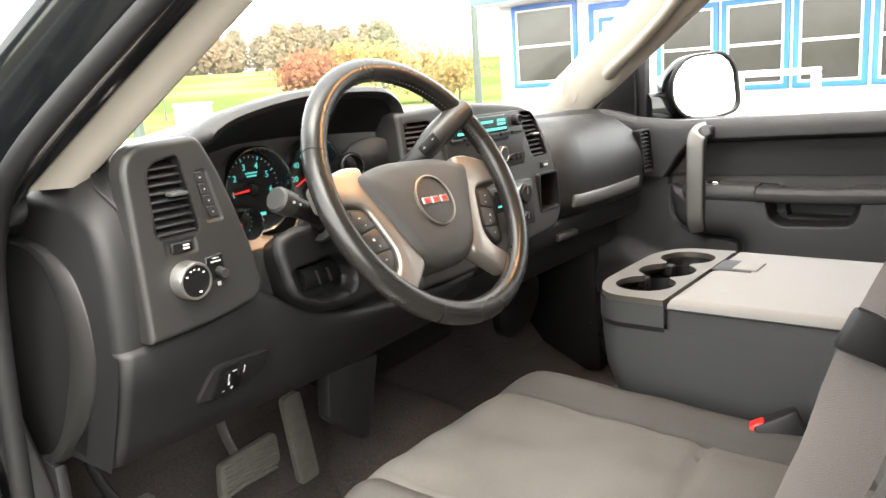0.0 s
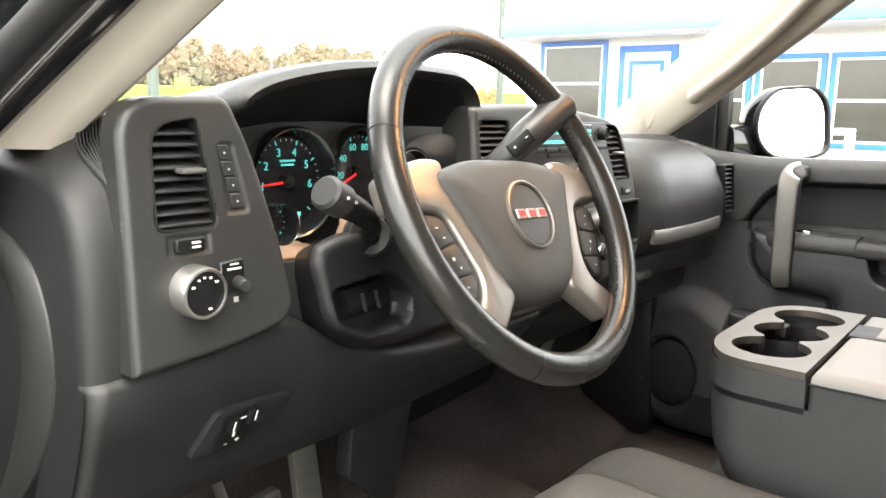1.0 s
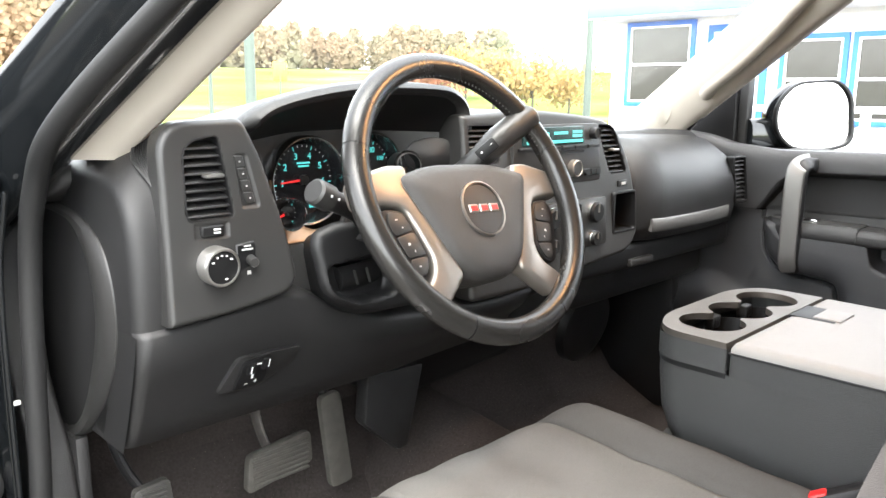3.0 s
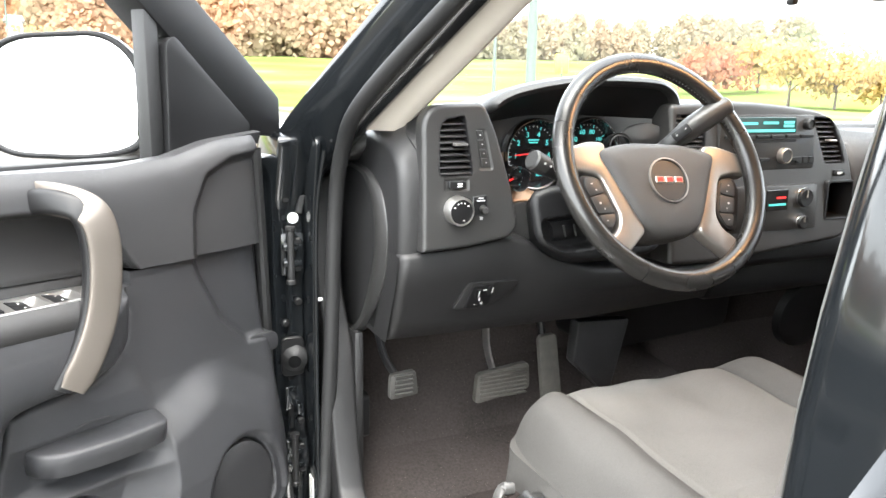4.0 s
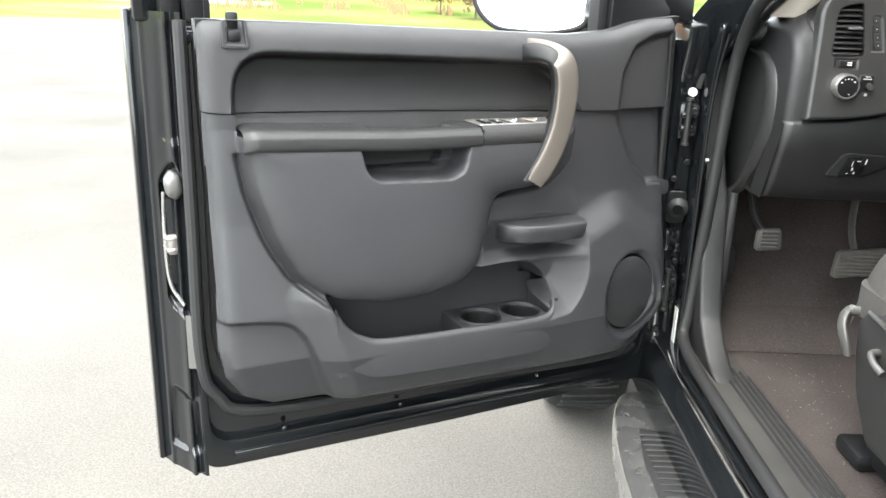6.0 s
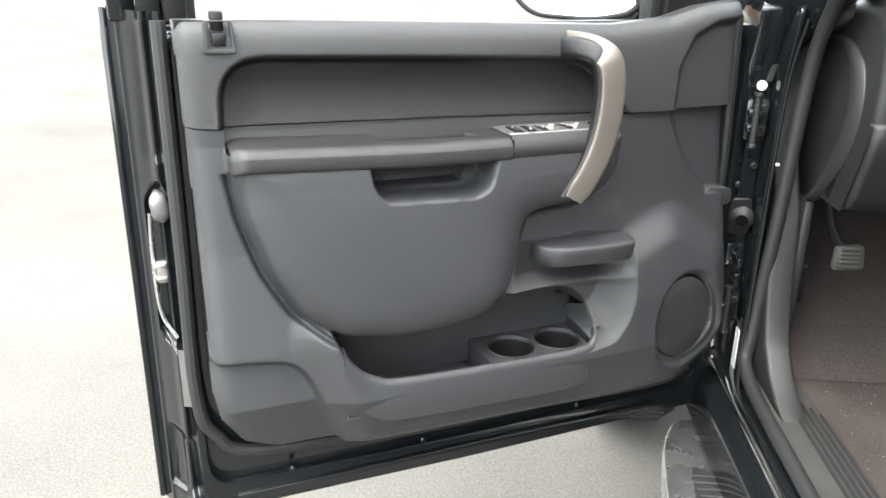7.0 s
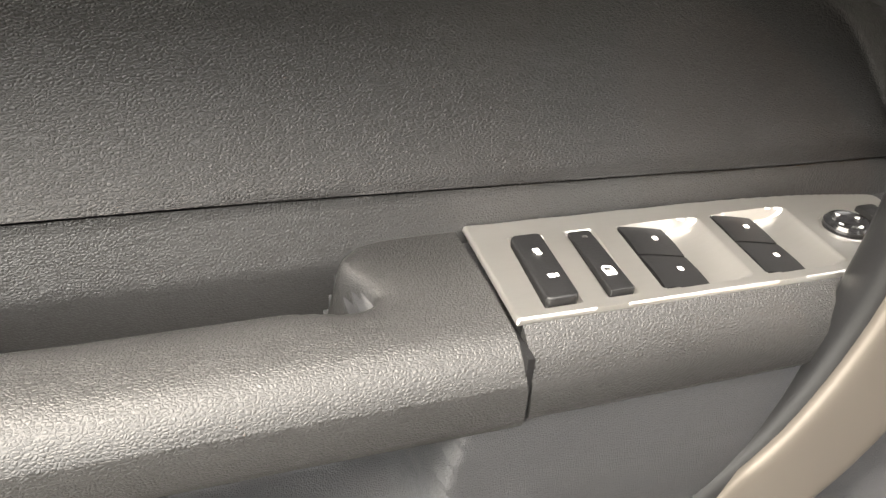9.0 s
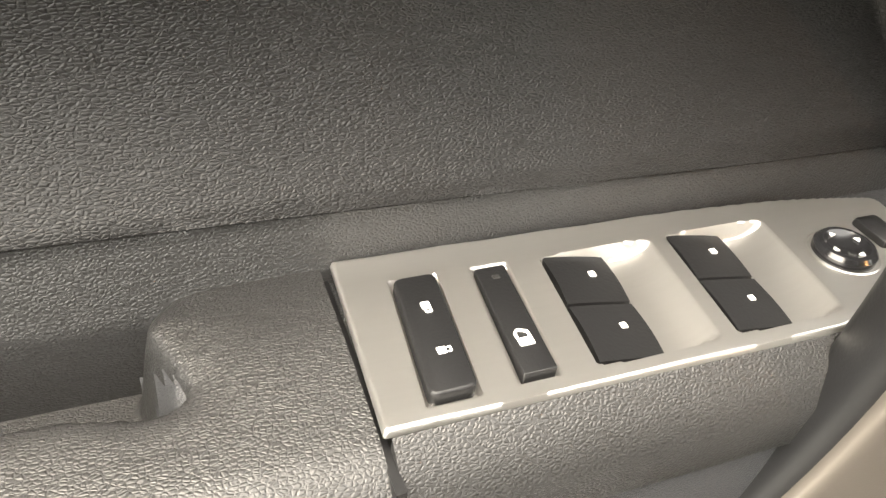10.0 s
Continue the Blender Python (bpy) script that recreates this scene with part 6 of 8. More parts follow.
# ---- seats ----
def seat_cushion(x0, x1, y0, y1, top, low, mat, side, parent, dish=0.03):
    """A cushion with raised side bolsters, its front rolled over; y0 is the back, y1 the front."""
    nx, ny = 100, 80
    X, Y, Z = np.zeros((ny, nx)), np.zeros((ny, nx)), np.zeros((ny, nx))
    for j, t in enumerate(np.linspace(0, 1, ny)):
        for i, s in enumerate(np.linspace(-1, 1, nx)):
            x = 0.5 * (x0 + x1) + 0.5 * (x1 - x0) * s * (1 - 0.06 * max(0, t - 0.75) * 4)
            edge = max(0, abs(s) - 0.88) / 0.12
            front = max(0, t - 0.86) / 0.14
            z = top - dish * (1 - t) + 0.022 * math.exp(-((abs(s) - 0.78) / 0.13) ** 2) * (1 - 0.7 * front) - 0.009 * math.exp(-((abs(s) - 0.60) / 0.014) ** 2) - 0.008 * math.exp(-((t - 0.42 - 0.05 * s * s) / 0.010) ** 2) * (abs(s) < 0.6) + 0.006 * noise.noise((x * 14, t * 8, 0))
            z -= 0.085 * edge ** 2.2 + 0.085 * front ** 2.2
            X[j, i], Y[j, i], Z[j, i] = x, y0 + (y1 - y0) * t - 0.055 * abs(s) ** 3 * max(0.0, (t - 0.5) / 0.5), z
    sx = np.broadcast_to(np.linspace(-1, 1, nx), X.shape)
    mid = np.abs(sx) < 0.605
    part("cushion_insert", sheet(X, Y, Z, mid), mat, parent, "worn light grey fabric seat insert", 70)
    part("cushion_bolster", sheet(X, Y, Z, sx > 0.58), side, parent, "", 70)
    part("cushion_bolster", sheet(X, Y, Z, sx < -0.58), side, parent, "", 70)
    o = rounded([(x0, y0), (x1, y0), (x1 - 0.004, y1 - 0.075), (x1 - 0.05, y1 - 0.035), (0.5 * (x0 + x1), y1 - 0.004), (x0 + 0.05, y1 - 0.035), (x0 + 0.004, y1 - 0.075)], 0.03, 5)
    part("cushion_side", loft([[Vector((a, b, low)) for a, b in o], [Vector((a, b, top - 0.075)) for a, b in o]]), side, parent)


def seat_back(x0, x1, y, z0, z1, mat, side, parent):
    nx, nz = 36, 40
    X, Y, Z = np.zeros((nz, nx)), np.zeros((nz, nx)), np.zeros((nz, nx))
    for j, t in enumerate(np.linspace(0, 1, nz)):
        for i, s in enumerate(np.linspace(-1, 1, nx)):
            e, k = max(0, abs(s) - 0.82) / 0.18, max(0, t - 0.88) / 0.12
            X[j, i] = 0.5 * (x0 + x1) + 0.5 * (x1 - x0) * s * (1 - 0.10 * t)
            Z[j, i] = z0 + (z1 - z0) * t
            Y[j, i] = y - 0.22 * t * (z1 - z0) / 0.6 + 0.05 * math.exp(-((abs(s) - 0.78) / 0.14) ** 2) - 0.10 * e ** 2 - 0.07 * k ** 2
    ok = np.ones(X.shape, bool)
    part("backrest_front", sheet(X, Y, Z, ok), mat, parent, "", 70)
    part("backrest_shell", loft([[Vector((a, b - (0.20 if q > 1 else 0.06) , zz)) for a, b, q, zz in ((X[j, 0], Y[j, 0] + 0.05, 0, Z[j, 0]), (X[j, -1], Y[j, -1] + 0.05, 0, Z[j, 0]), (X[j, -1] - 0.02, Y[j, -1] + 0.08, 2, Z[j, 0]), (X[j, 0] + 0.02, Y[j, 0] + 0.08, 2, Z[j, 0]))] for j in range(0, nz, 3)]), side, parent)


ds = thing("driver_seat", pose(-0.36, 0.25, 0.6), "grey fabric driver's bucket seat with worn cushion", "seat", "seats")
seat_cushion(-0.622, -0.105, -0.02, 0.672, 0.990, 0.86, M_SEAT, M_SEATSIDE, ds, 0.035)
seat_back(-0.622, -0.12, 0.06, 0.95, 1.62, M_SEAT, M_SEATSIDE, ds)
skirt = rounded([(0.530, 0.872), (0.500, 0.893), (0.28, 0.872), (-0.10, 0.862), (-0.10, 0.68), (0.44, 0.68), (0.50, 0.75), (0.525, 0.82)], 0.012, 4)
sk = part("side_skirt", prism(skirt, -0.640, -0.612, "x", 0.005, 2), M_BEZEL, ds, "grey plastic seat side skirt")
part("skirt_edge", sweep([(-0.641, 0.500, 0.894), (-0.643, 0.28, 0.874), (-0.641, -0.10, 0.864)], 0.005, 0.005, (0, 0, 1), 8), M_CONSIDE, sk)
part("seat_lever", sweep(smooth_path([(-0.640, 0.532, 0.884), (-0.660, 0.536, 0.882), (-0.670, 0.526, 0.862), (-0.668, 0.512, 0.838), (-0.660, 0.508, 0.812)], 20), lambda f: 0.009 + 0.003 * math.sin(f * 3.1), lambda f: 0.006, (1, 0, 0), 12), M_GREYTRIM, ds, "grey curved seat adjuster lever")
part("seat_lever", sweep(smooth_path([(-0.640, 0.452, 0.842), (-0.656, 0.446, 0.842), (-0.660, 0.428, 0.834), (-0.654, 0.408, 0.824)], 14), 0.007, 0.006, (1, 0, 0), 12), M_GREYTRIM, ds, "small grey recline lever")
part("slot_handle", sweep([(-0.643, 0.350, 0.838), (-0.646, 0.32, 0.826), (-0.643, 0.285, 0.812)], 0.006, 0.005, (1, 0, 0), 10), M_CONSIDE, ds)
part("seat_rail", joined(box(-0.60, -0.56, -0.05, 0.50, 0.615, 0.66, 0.006), box(-0.19, -0.15, -0.05, 0.50, 0.615, 0.66, 0.006)), M_BLACK, ds)
part("rail_foot", box(-0.625, -0.54, 0.47, 0.56, 0.602, 0.635, 0.012), M_BLACK, ds)
part("seat_pan", box(-0.60, -0.13, 0.0, 0.53, 0.66, 0.87, 0.02), M_BLACK, ds)
ps = thing("passenger_seat", pose(0.42, 0.25, 0.6), "grey fabric passenger seat", "seat", "seats")
seat_cushion(0.285, 0.72, -0.02, 0.56, 0.985, 0.70, M_SEAT, M_SEATSIDE, ps, 0.035)
seat_back(0.285, 0.72, 0.04, 0.95, 1.62, M_SEAT, M_SEATSIDE, ps)
cs = thing("middle_seat", pose(0.09, 0.25, 0.6), "grey fabric centre seat under the folded armrest", "seat", "seats")
seat_cushion(-0.098, 0.275, -0.02, 0.545, 0.965, 0.70, M_SEATSIDE, M_SEATSIDE, cs, 0.06)

# folded centre armrest with cup holders
ar = thing("armrest_console", pose(0.085, 0.2, 0.96), "fold-down centre armrest console with three cup holders", "armrest")
plan = rounded([(-0.085, -0.20), (-0.088, 0.39), (-0.085, 0.488), (-0.02, 0.518), (0.20, 0.518), (0.262, 0.488), (0.262, 0.39), (0.255, -0.20)], [0.01, 0.01, 0.035, 0.04, 0.04, 0.035, 0.01, 0.01], 5)
lo = []
for z, k in ((0.945, 0.80), (0.965, 0.90), (1.00, 0.97), (1.05, 1.0), (1.078, 1.0)):
    lo.append([Vector((0.085 + (x - 0.085) * (0.9 + 0.1 * k), (y - 0.02 * (1 - k) / 0.1 if y > 0.3 else y), z - (0.05 * max(0, 0.35 - y) if z < 1.04 else 0.0))) for x, y in plan])
part("body", loft(lo, False, False), M_CONSIDE, ar, "grey grained armrest body", 45)
fr = rounded([(-0.090, 0.386), (-0.090, 0.488), (-0.02, 0.522), (0.20, 0.522), (0.266, 0.488), (0.266, 0.386)], [0.002, 0.04, 0.045, 0.045, 0.04, 0.002], 6)
part("front_band", loft([[Vector((x, y, z)) for x, y in fr] for z in (1.080, 1.114)], False, False), M_CONSIDE, ar, "grey band round the cup holders")
part("band_gap", loft([[Vector((0.088 + (x - 0.088) * 0.99, y * 0.998, z)) for x, y in fr] for z in (1.072, 1.084)], False, False), M_BLACK, ar)
TOPZ = 1.122
CUPS = ((-0.005, 0.448, 0.047), (0.088, 0.454, 0.047), (0.186, 0.446, 0.047))


tray_o = rounded([(-0.088, 0.388), (-0.086, 0.486), (-0.02, 0.520), (0.20, 0.520), (0.262, 0.486), (0.264, 0.388)], [0.002, 0.04, 0.045, 0.045, 0.04, 0.002], 6)
HOLE = []
for sg in (1, -1):
    for x in np.linspace(-0.0515, 0.2325, 60)[::sg]:
        h = max([math.sqrt(max(0.0, r * r - (x - cx) ** 2)) for cx, cy, r in CUPS] + [0.022 if -0.04 < x < 0.22 else 0.0])
        HOLE.append((x, 0.4495 + sg * h))
part("cup_tray", deck(tray_o, [], 1.112, TOPZ, 28, HOLE), M_CHAMP, ar, "satin silver cup holder tray", 40)
for cx, cy, r in CUPS:
    part("cup_well", lathe([(r * 1.02, 1.095), (r * 0.98, 1.08), (r * 0.9, 1.030), (0.0, 1.028)], (cx, cy, 0), (0, 0, 1), 28), M_BLACK, ar, "deep black cup well")
    part("cup_clip", box(cx - 0.012, cx + 0.012, cy + r * 0.62, cy + r * 0.95, 1.085, 1.106, 0.004), M_DASH, ar)
lid_o = rounded([(-0.086, -0.20), (-0.089, 0.383), (0.264, 0.383), (0.255, -0.20)], 0.006, 3)
part("lid_base", loft([[Vector((x, y, z)) for x, y in lid_o] for z in (1.076, 1.108)]), M_CONSIDE, ar)
lidt = [[Vector((0.085 + (x - 0.085) * k, 0.09 + (y - 0.09) * (0.5 + 0.5 * k), z)) for x, y in lid_o] for z, k in ((1.104, 1.0), (1.116, 0.998), (1.122, 0.975), (1.1235, 0.90), (1.124, 0.3))]
lid = part("lid", loft(lidt), M_CONSOLE, ar, "pale grey padded lid", 50)
part("latch_recess", box(0.110, 0.185, 0.318, 0.384, 1.118, 1.1248, 0.002), M_BLACK, lid)
part("latch", box(0.118, 0.178, 0.312, 0.352, 1.120, 1.1268, 0.002), M_CONSOLE, lid)
part("lid_seam", sweep([(-0.0885, -0.19, 1.110), (-0.0905, 0.383, 1.110)], 0.0015, 0.0015, (0, 0, 1), 6), M_BLACK, lid)
bk = thing("belt_buckle", pose(-0.155, 0.22, 0.93), "black seat belt buckle with red button", "belt buckle")
BK = Matrix.Translation((-0.150, 0.205, 0.985)) @ Matrix.Rotation(radians(-28), 4, "X") @ Matrix.Rotation(radians(20), 4, "Z")
part("case", moved(box(-0.016, 0.016, -0.03, 0.03, -0.035, 0.018, 0.005), BK), M_BLACK, bk)
part("button", moved(box(-0.013, 0.013, 0.012, 0.034, 0.006, 0.020, 0.003), BK), M_RED, bk, "red release button")

# crumbs on the carpet
vs, fs = [], []
crng = random.Random(3)
for k in range(150):
    x, y = crng.gauss(-0.56, 0.07), crng.uniform(0.45, 0.97)
    if not -0.665 < x < -0.30:
        continue
    s = crng.uniform(0.0004, 0.0013)
    q = Euler((crng.uniform(0, 6), crng.uniform(0, 6), crng.uniform(0, 6))).to_matrix()
    i = len(vs)
    vs += [Vector((x, y, 0.6012)) + q @ Vector(c) * s for c in ((1, 0, 0), (-0.5, 0.8, 0), (-0.5, -0.8, 0), (0, 0, 1.1))]
    fs += [(i, i + 1, i + 2), (i, i + 1, i + 3), (i + 1, i + 2, i + 3), (i + 2, i, i + 3)]
me = bpy.data.meshes.new("crumbs")
me.from_pydata(vs, [], fs)
finish(me, material("pale_grit", (0.28, 0.25, 0.21), 0.8, vary=0.4, vary_scale=60))
tagged(new("crumbs", me), "pale grit and crumbs scattered on the carpet", "crumbs", kind="stuff")

# ---- cab shell ----
cab = thing("cab_shell", pose(0, 0, 0.5), "gloss black pickup cab with open door frame", "truck body", kind="structure")
part("floor_pan", joined(box(-0.70, 0.86, -1.2, 1.30, 0.560, 0.600, 0.0)), M_CARPET, cab, "dark brown-grey carpet with crumbs")
tx, ty_ = np.meshgrid(np.linspace(-0.30, 0.36, 50), np.linspace(0.20, 1.30, 40))
part("tunnel", sheet(tx, ty_, 0.598 + (0.13 + 0.14 * np.clip(ty_ - 0.65, 0, 1)) * np.exp(-(np.abs(tx - 0.05) / 0.17) ** 2.6), tx > -9), M_CARPET, cab, "carpeted hump between the footwells", 60)
toe = [[Vector((x, y, z)) for y, z in ((0.98, 0.602), (1.12, 0.67), (1.22, 0.80), (1.26, 1.10), (1.32, 1.10), (1.32, 0.602))] for x in (-0.72, 0.0, 0.86)]
part("toe_board", loft(toe), M_CARPET, cab, "", 20)
part("firewall", box(-0.82, 0.88, 1.30, 1.36, 0.55, 1.32), M_BLACK, cab)
part("kick_panel", prism([(0.985, 0.608), (1.26, 0.600), (1.26, 1.30), (1.10, 1.30), (1.06, 1.06), (1.000, 0.96), (0.980, 0.86), (0.962, 0.77), (0.935, 0.70), (0.885, 0.655), (0.835, 0.628), (0.775, 0.609)], -0.775, -0.7235, "x", 0.008, 3), M_DASH, cab, "dark plastic kick panel curving into the sill", 50)
part("kick_panel", box(-0.7235, -0.706, 0.990, 1.26, 0.600, 0.985, 0.004), M_DASH, cab)
part("kick_panel", prism(rounded([(0.93, 0.60), (0.95, 1.05), (1.26, 1.10), (1.26, 0.60)], 0.03, 3), 0.80, 0.84, "x", 0.012, 2), M_BLACK, cab)
# sill plate with ribs
sp = part("sill_plate", prism(rounded([(-0.800, -0.15), (-0.790, 0.97), (-0.750, 1.02), (-0.690, 0.98), (-0.672, -0.15)], 0.02, 3), 0.596, 0.612, "z", 0.006, 2), M_SILL, cab, "scuffed grey door sill plate")
for k in range(5):
    part("sill_rib", box(-0.742 + 0.012 * k, -0.736 + 0.012 * k, -0.12, 0.90 - 0.02 * k, 0.610, 0.6155, 0.0015, 1), M_RUBBER, sp)
part("rocker", prism([(-0.875, 0.46), (-0.87, 0.555), (-0.835, 0.600), (-0.79, 0.602), (-0.79, 0.46)], -1.3, 1.16, "y", 0.008, 2), M_PAINT, cab, "gloss black rocker panel")
part("rocker_trim", box(-0.845, -0.828, -0.2, 1.06, 0.590, 0.602, 0.003), M_CHROME, cab)
part("sill_seal", sweep(smooth_path([(-0.805, -0.05, 0.622), (-0.805, 0.60, 0.622), (-0.801, 0.93, 0.632), (-0.786, 0.985, 0.70), (-0.772, 0.985, 0.95), (-0.766, 0.972, 1.20), (-0.764, 0.93, 1.33), (-0.755, 0.83, 1.425), (-0.665, 0.61, 1.60), (-0.60, 0.45, 1.73)], 70), 0.012, 0.014, (1, 0, 0), 12), M_RUBBER, cab, "black door opening seal")
# hinge pillar
part("hinge_pillar", prism(rounded([(1.052, 0.48), (1.060, 1.0), (1.050, 1.22), (1.00, 1.35), (1.20, 1.37), (1.26, 1.20), (1.26, 0.48)], 0.02, 3), -0.855, -0.802, "x", 0.008, 2), M_PAINT, cab, "gloss black hinge pillar")
part("pillar_flange", prism(rounded([(0.990, 0.50), (0.998, 1.0), (0.988, 1.22), (0.955, 1.35), (1.20, 1.37), (1.26, 1.20), (1.26, 0.50)], 0.02, 3), -0.8015, -0.792, "x", 0.003, 2), M_PAINT, cab)
for z, h in ((0.735, 0.036), (1.135, 0.040)):
    hg = part("door_hinge", joined(box(-0.850, -0.806, 1.030, 1.056, z - h, z + h, 0.005), box(-0.848, -0.812, 1.018, 1.034, z - h * 0.55, z - h * 0.2, 0.004), box(-0.848, -0.812, 1.018, 1.034, z + h * 0.2, z + h * 0.55, 0.004)), M_PAINT, cab, "painted door hinge")
    part("hinge_pin", lathe([(0.0, -0.052), (0.009, -0.052), (0.009, -0.046), (0.0065, -0.044), (0.0065, 0.046), (0.009, 0.048), (0.009, 0.054), (0.0, 0.055)], (-0.834, 1.020, z), (0, 0, 1), 16), M_RUBBER, hg)
    for bz in (-0.6, 0.6):
        part("hinge_bolt", lathe([(0.0085, 0.0), (0.0085, 0.006), (0.006, 0.008), (0, 0.008)], (-0.820, 1.030, z + h * bz), (0, -1, 0), 6), M_BLACK, hg)
ridge = [0.020 + 0.0035 * (k % 2) for k in range(12)]
part("wiring_boot", lathe([(0.0, -0.002)] + [(r_, 0.004 * k) for k, r_ in enumerate(ridge)] + [(0.016, 0.050), (0.012, 0.056)], (-0.818, 1.072, 0.933), (-0.25, -1, 0), 22), M_RUBBER, cab, "ribbed rubber wiring boot")
part("boot_plate", prism(rounded([(-0.850, 0.895), (-0.850, 0.972), (-0.806, 0.972), (-0.806, 0.895)], 0.012, 3), 1.044, 1.056, "y", 0.002, 1), M_BLACK, cab)
part("check_strap", joined(box(-0.836, -0.826, 0.985, 1.056, 0.842, 0.862, 0.003), box(-0.846, -0.812, 1.040, 1.056, 0.828, 0.876, 0.004)), M_PAINT, cab, "black door check strap")
part("pillar_plug", lathe([(0.0100, -0.002), (0.0100, 0.004), (0.008, 0.006), (0.0, 0.0055)], (-0.822, 1.050, 1.199), (0, -1, 0), 18), M_WHITE, cab, "white plastic plug")
for x, z in ((-0.815, 1.263), (-0.836, 1.235), (-0.815, 1.04), (-0.840, 1.00), (-0.815, 0.70), (-0.838, 0.62), (-0.815, 0.80)):
    part("pillar_bolt", lathe([(0.0075, -0.004), (0.0075, 0.005), (0.005, 0.007), (0, 0.007)], (x, 1.050, z), (0, -1, 0), 8), M_STEEL if z > 1.25 else M_BLACK, cab)
part("pillar_clip", moved(box(-0.006, 0.006, -0.004, 0.004, -0.018, 0.018, 0.002, 1), pose(-0.808, 1.046, 1.225, 0, 12, 0)), M_RUBBER, cab)
part("pillar_label", box(-0.800, -0.786, 0.984, 0.989, 1.055, 1.061, 0.001, 1), M_GREYPRINT, cab)
part("jamb_sticker", moved(box(-0.0008, 0.0008, -0.012, 0.012, -0.045, 0.045), pose(-0.8025, 1.025, 0.645, 0, 0, 0)), M_WHITE, cab, "white paper label in the door jamb")
part("inner_flange", sweep(smooth_path([(-0.800, 0.980, 0.60), (-0.798, 0.988, 0.9), (-0.797, 0.980, 1.2), (-0.79, 0.95, 1.33)], 30), 0.004, 0.004, (1, 0, 0), 8), M_PAINT, cab)
# windscreen pillars
lp = smooth_path([(-0.800, 1.08, 1.30), (-0.775, 0.99, 1.37), (-0.682, 0.765, 1.555), (-0.58, 0.52, 1.75)], 24)
part("pillar_skin", sweep(lp, 0.060, 0.035, (0.7, 0, 0.6), 16, square=0.7), M_PAINT, cab, "gloss black windscreen pillar")
part("pillar_skin", sweep([Vector((-p.x + 0.035, p.y, p.z)) for p in lp], 0.060, 0.035, (-0.7, 0, 0.6), 16, square=0.7), M_PAINT, cab)
lt = smooth_path([(-0.735, 0.990, 1.335), (-0.708, 0.928, 1.375), (-0.612, 0.705, 1.560), (-0.52, 0.49, 1.74)], 24)
bm = sweep(lt, 0.041, 0.022, (0.7, 0, 0.6), 16, square=0.7)
for v in bm.verts:
    if v.co.z < 1.366:
        v.co += (lt[8] - lt[4]) * ((1.366 - v.co.z) / (lt[8] - lt[4]).z)
part("pillar_cover", bm, M_PILLAR, cab, "beige plastic windscreen pillar cover")
PN = Vector((-0.948, 0.196, -0.252))
PL, PR = (Vector((0.768, 1.067, 1.416)), Vector((0.636, 0.718, 1.642))), (Vector((0.754, 0.924, 1.359)), Vector((0.599, 0.520, 1.624)))
loops = []
for f in np.linspace(-0.22, 1.35, 26):
    a, b = PL[0].lerp(PL[1], f), PR[0].lerp(PR[1], f)
    lp_ = [a.lerp(b, s) + PN * (0.022 * math.sin(math.pi * min(1, max(0, s))) ** 0.7) for s in np.linspace(0, 1, 13)]
    loops.append(lp_ + [b - PN * 0.03, a - PN * 0.03])
part("pillar_cover", loft(loops), M_PILLAR, cab, "beige plastic pillar cover with grab handle", 60)
gh = smooth_path([(0.715, 0.840, 1.455), (0.684, 0.800, 1.478), (0.655, 0.722, 1.528), (0.622, 0.640, 1.590), (0.598, 0.590, 1.635), (0.600, 0.565, 1.660)], 26)
part("pillar_grab_handle", sweep([p + PN * 0.026 * math.sin(math.pi * i / 25) ** 0.4 for i, p in enumerate(gh)], lambda f: 0.013 + 0.006 * (2 * f - 1) ** 4, lambda f: 0.016 + 0.006 * (2 * f - 1) ** 4, (-0.948, 0.196, -0.252), 14), M_PILLAR, cab, "beige moulded grab handle")
ox = Vector((-0.029, -0.096, 0.033)).normalized()
oy = PN.cross(ox)
OV = Matrix(((ox.x, oy.x, PN.x, 0.729), (ox.y, oy.y, PN.y, 0.960), (ox.z, oy.z, PN.z, 1.419), (0, 0, 0, 1)))
part("speaker_oval", moved(lathe([(0.052, -0.01), (0.052, 0.004), (0.047, 0.0065), (0.0, 0.0075)], (0, 0, 0), (0, 0, 1), 36, 1.0, 0.52), OV), M_PILLAR, cab)
# middle pillar, roof, back wall
bp = smooth_path([(-0.785, -0.115, 0.58), (-0.785, -0.115, 1.0), (-0.775, -0.115, 1.30), (-0.66, -0.12, 1.74)], 20)
part("middle_pillar", sweep(bp, 0.070, 0.040, (1, 0, 0.1), 16, square=0.5), M_PAINT, cab, "gloss black middle pillar")
part("pillar_trim", sweep([p + Vector((0.045, 0.012, 0)) for p in bp], 0.052, 0.024, (1, 0, 0.1), 16, square=0.5), M_GREYTRIM, cab, "grey plastic middle pillar trim")
part("pillar_seal", sweep([p + Vector((0.004, 0.076, 0)) for p in bp], 0.009, 0.016, (1, 0, 0.1), 10), M_GREYTRIM, cab)
part("middle_pillar", sweep([Vector((-p.x, p.y, p.z)) for p in bp], 0.08, 0.05, (1, 0, 0), 16, square=0.5), M_BEZEL, cab)
roof = [[Vector((x, y, 1.83 - 0.10 * abs(x) ** 2 + o)) for x in np.linspace(-0.66, 0.66, 9)] + [Vector((x, y, 1.86 - 0.10 * abs(x) ** 2 + o)) for x in np.linspace(0.66, -0.66, 9)] for y, o in ((0.52, -0.03), (0.3, 0.0), (-0.4, 0.02), (-1.25, 0.0))]
part("roof_panel", loft(roof), M_PAINT, cab)
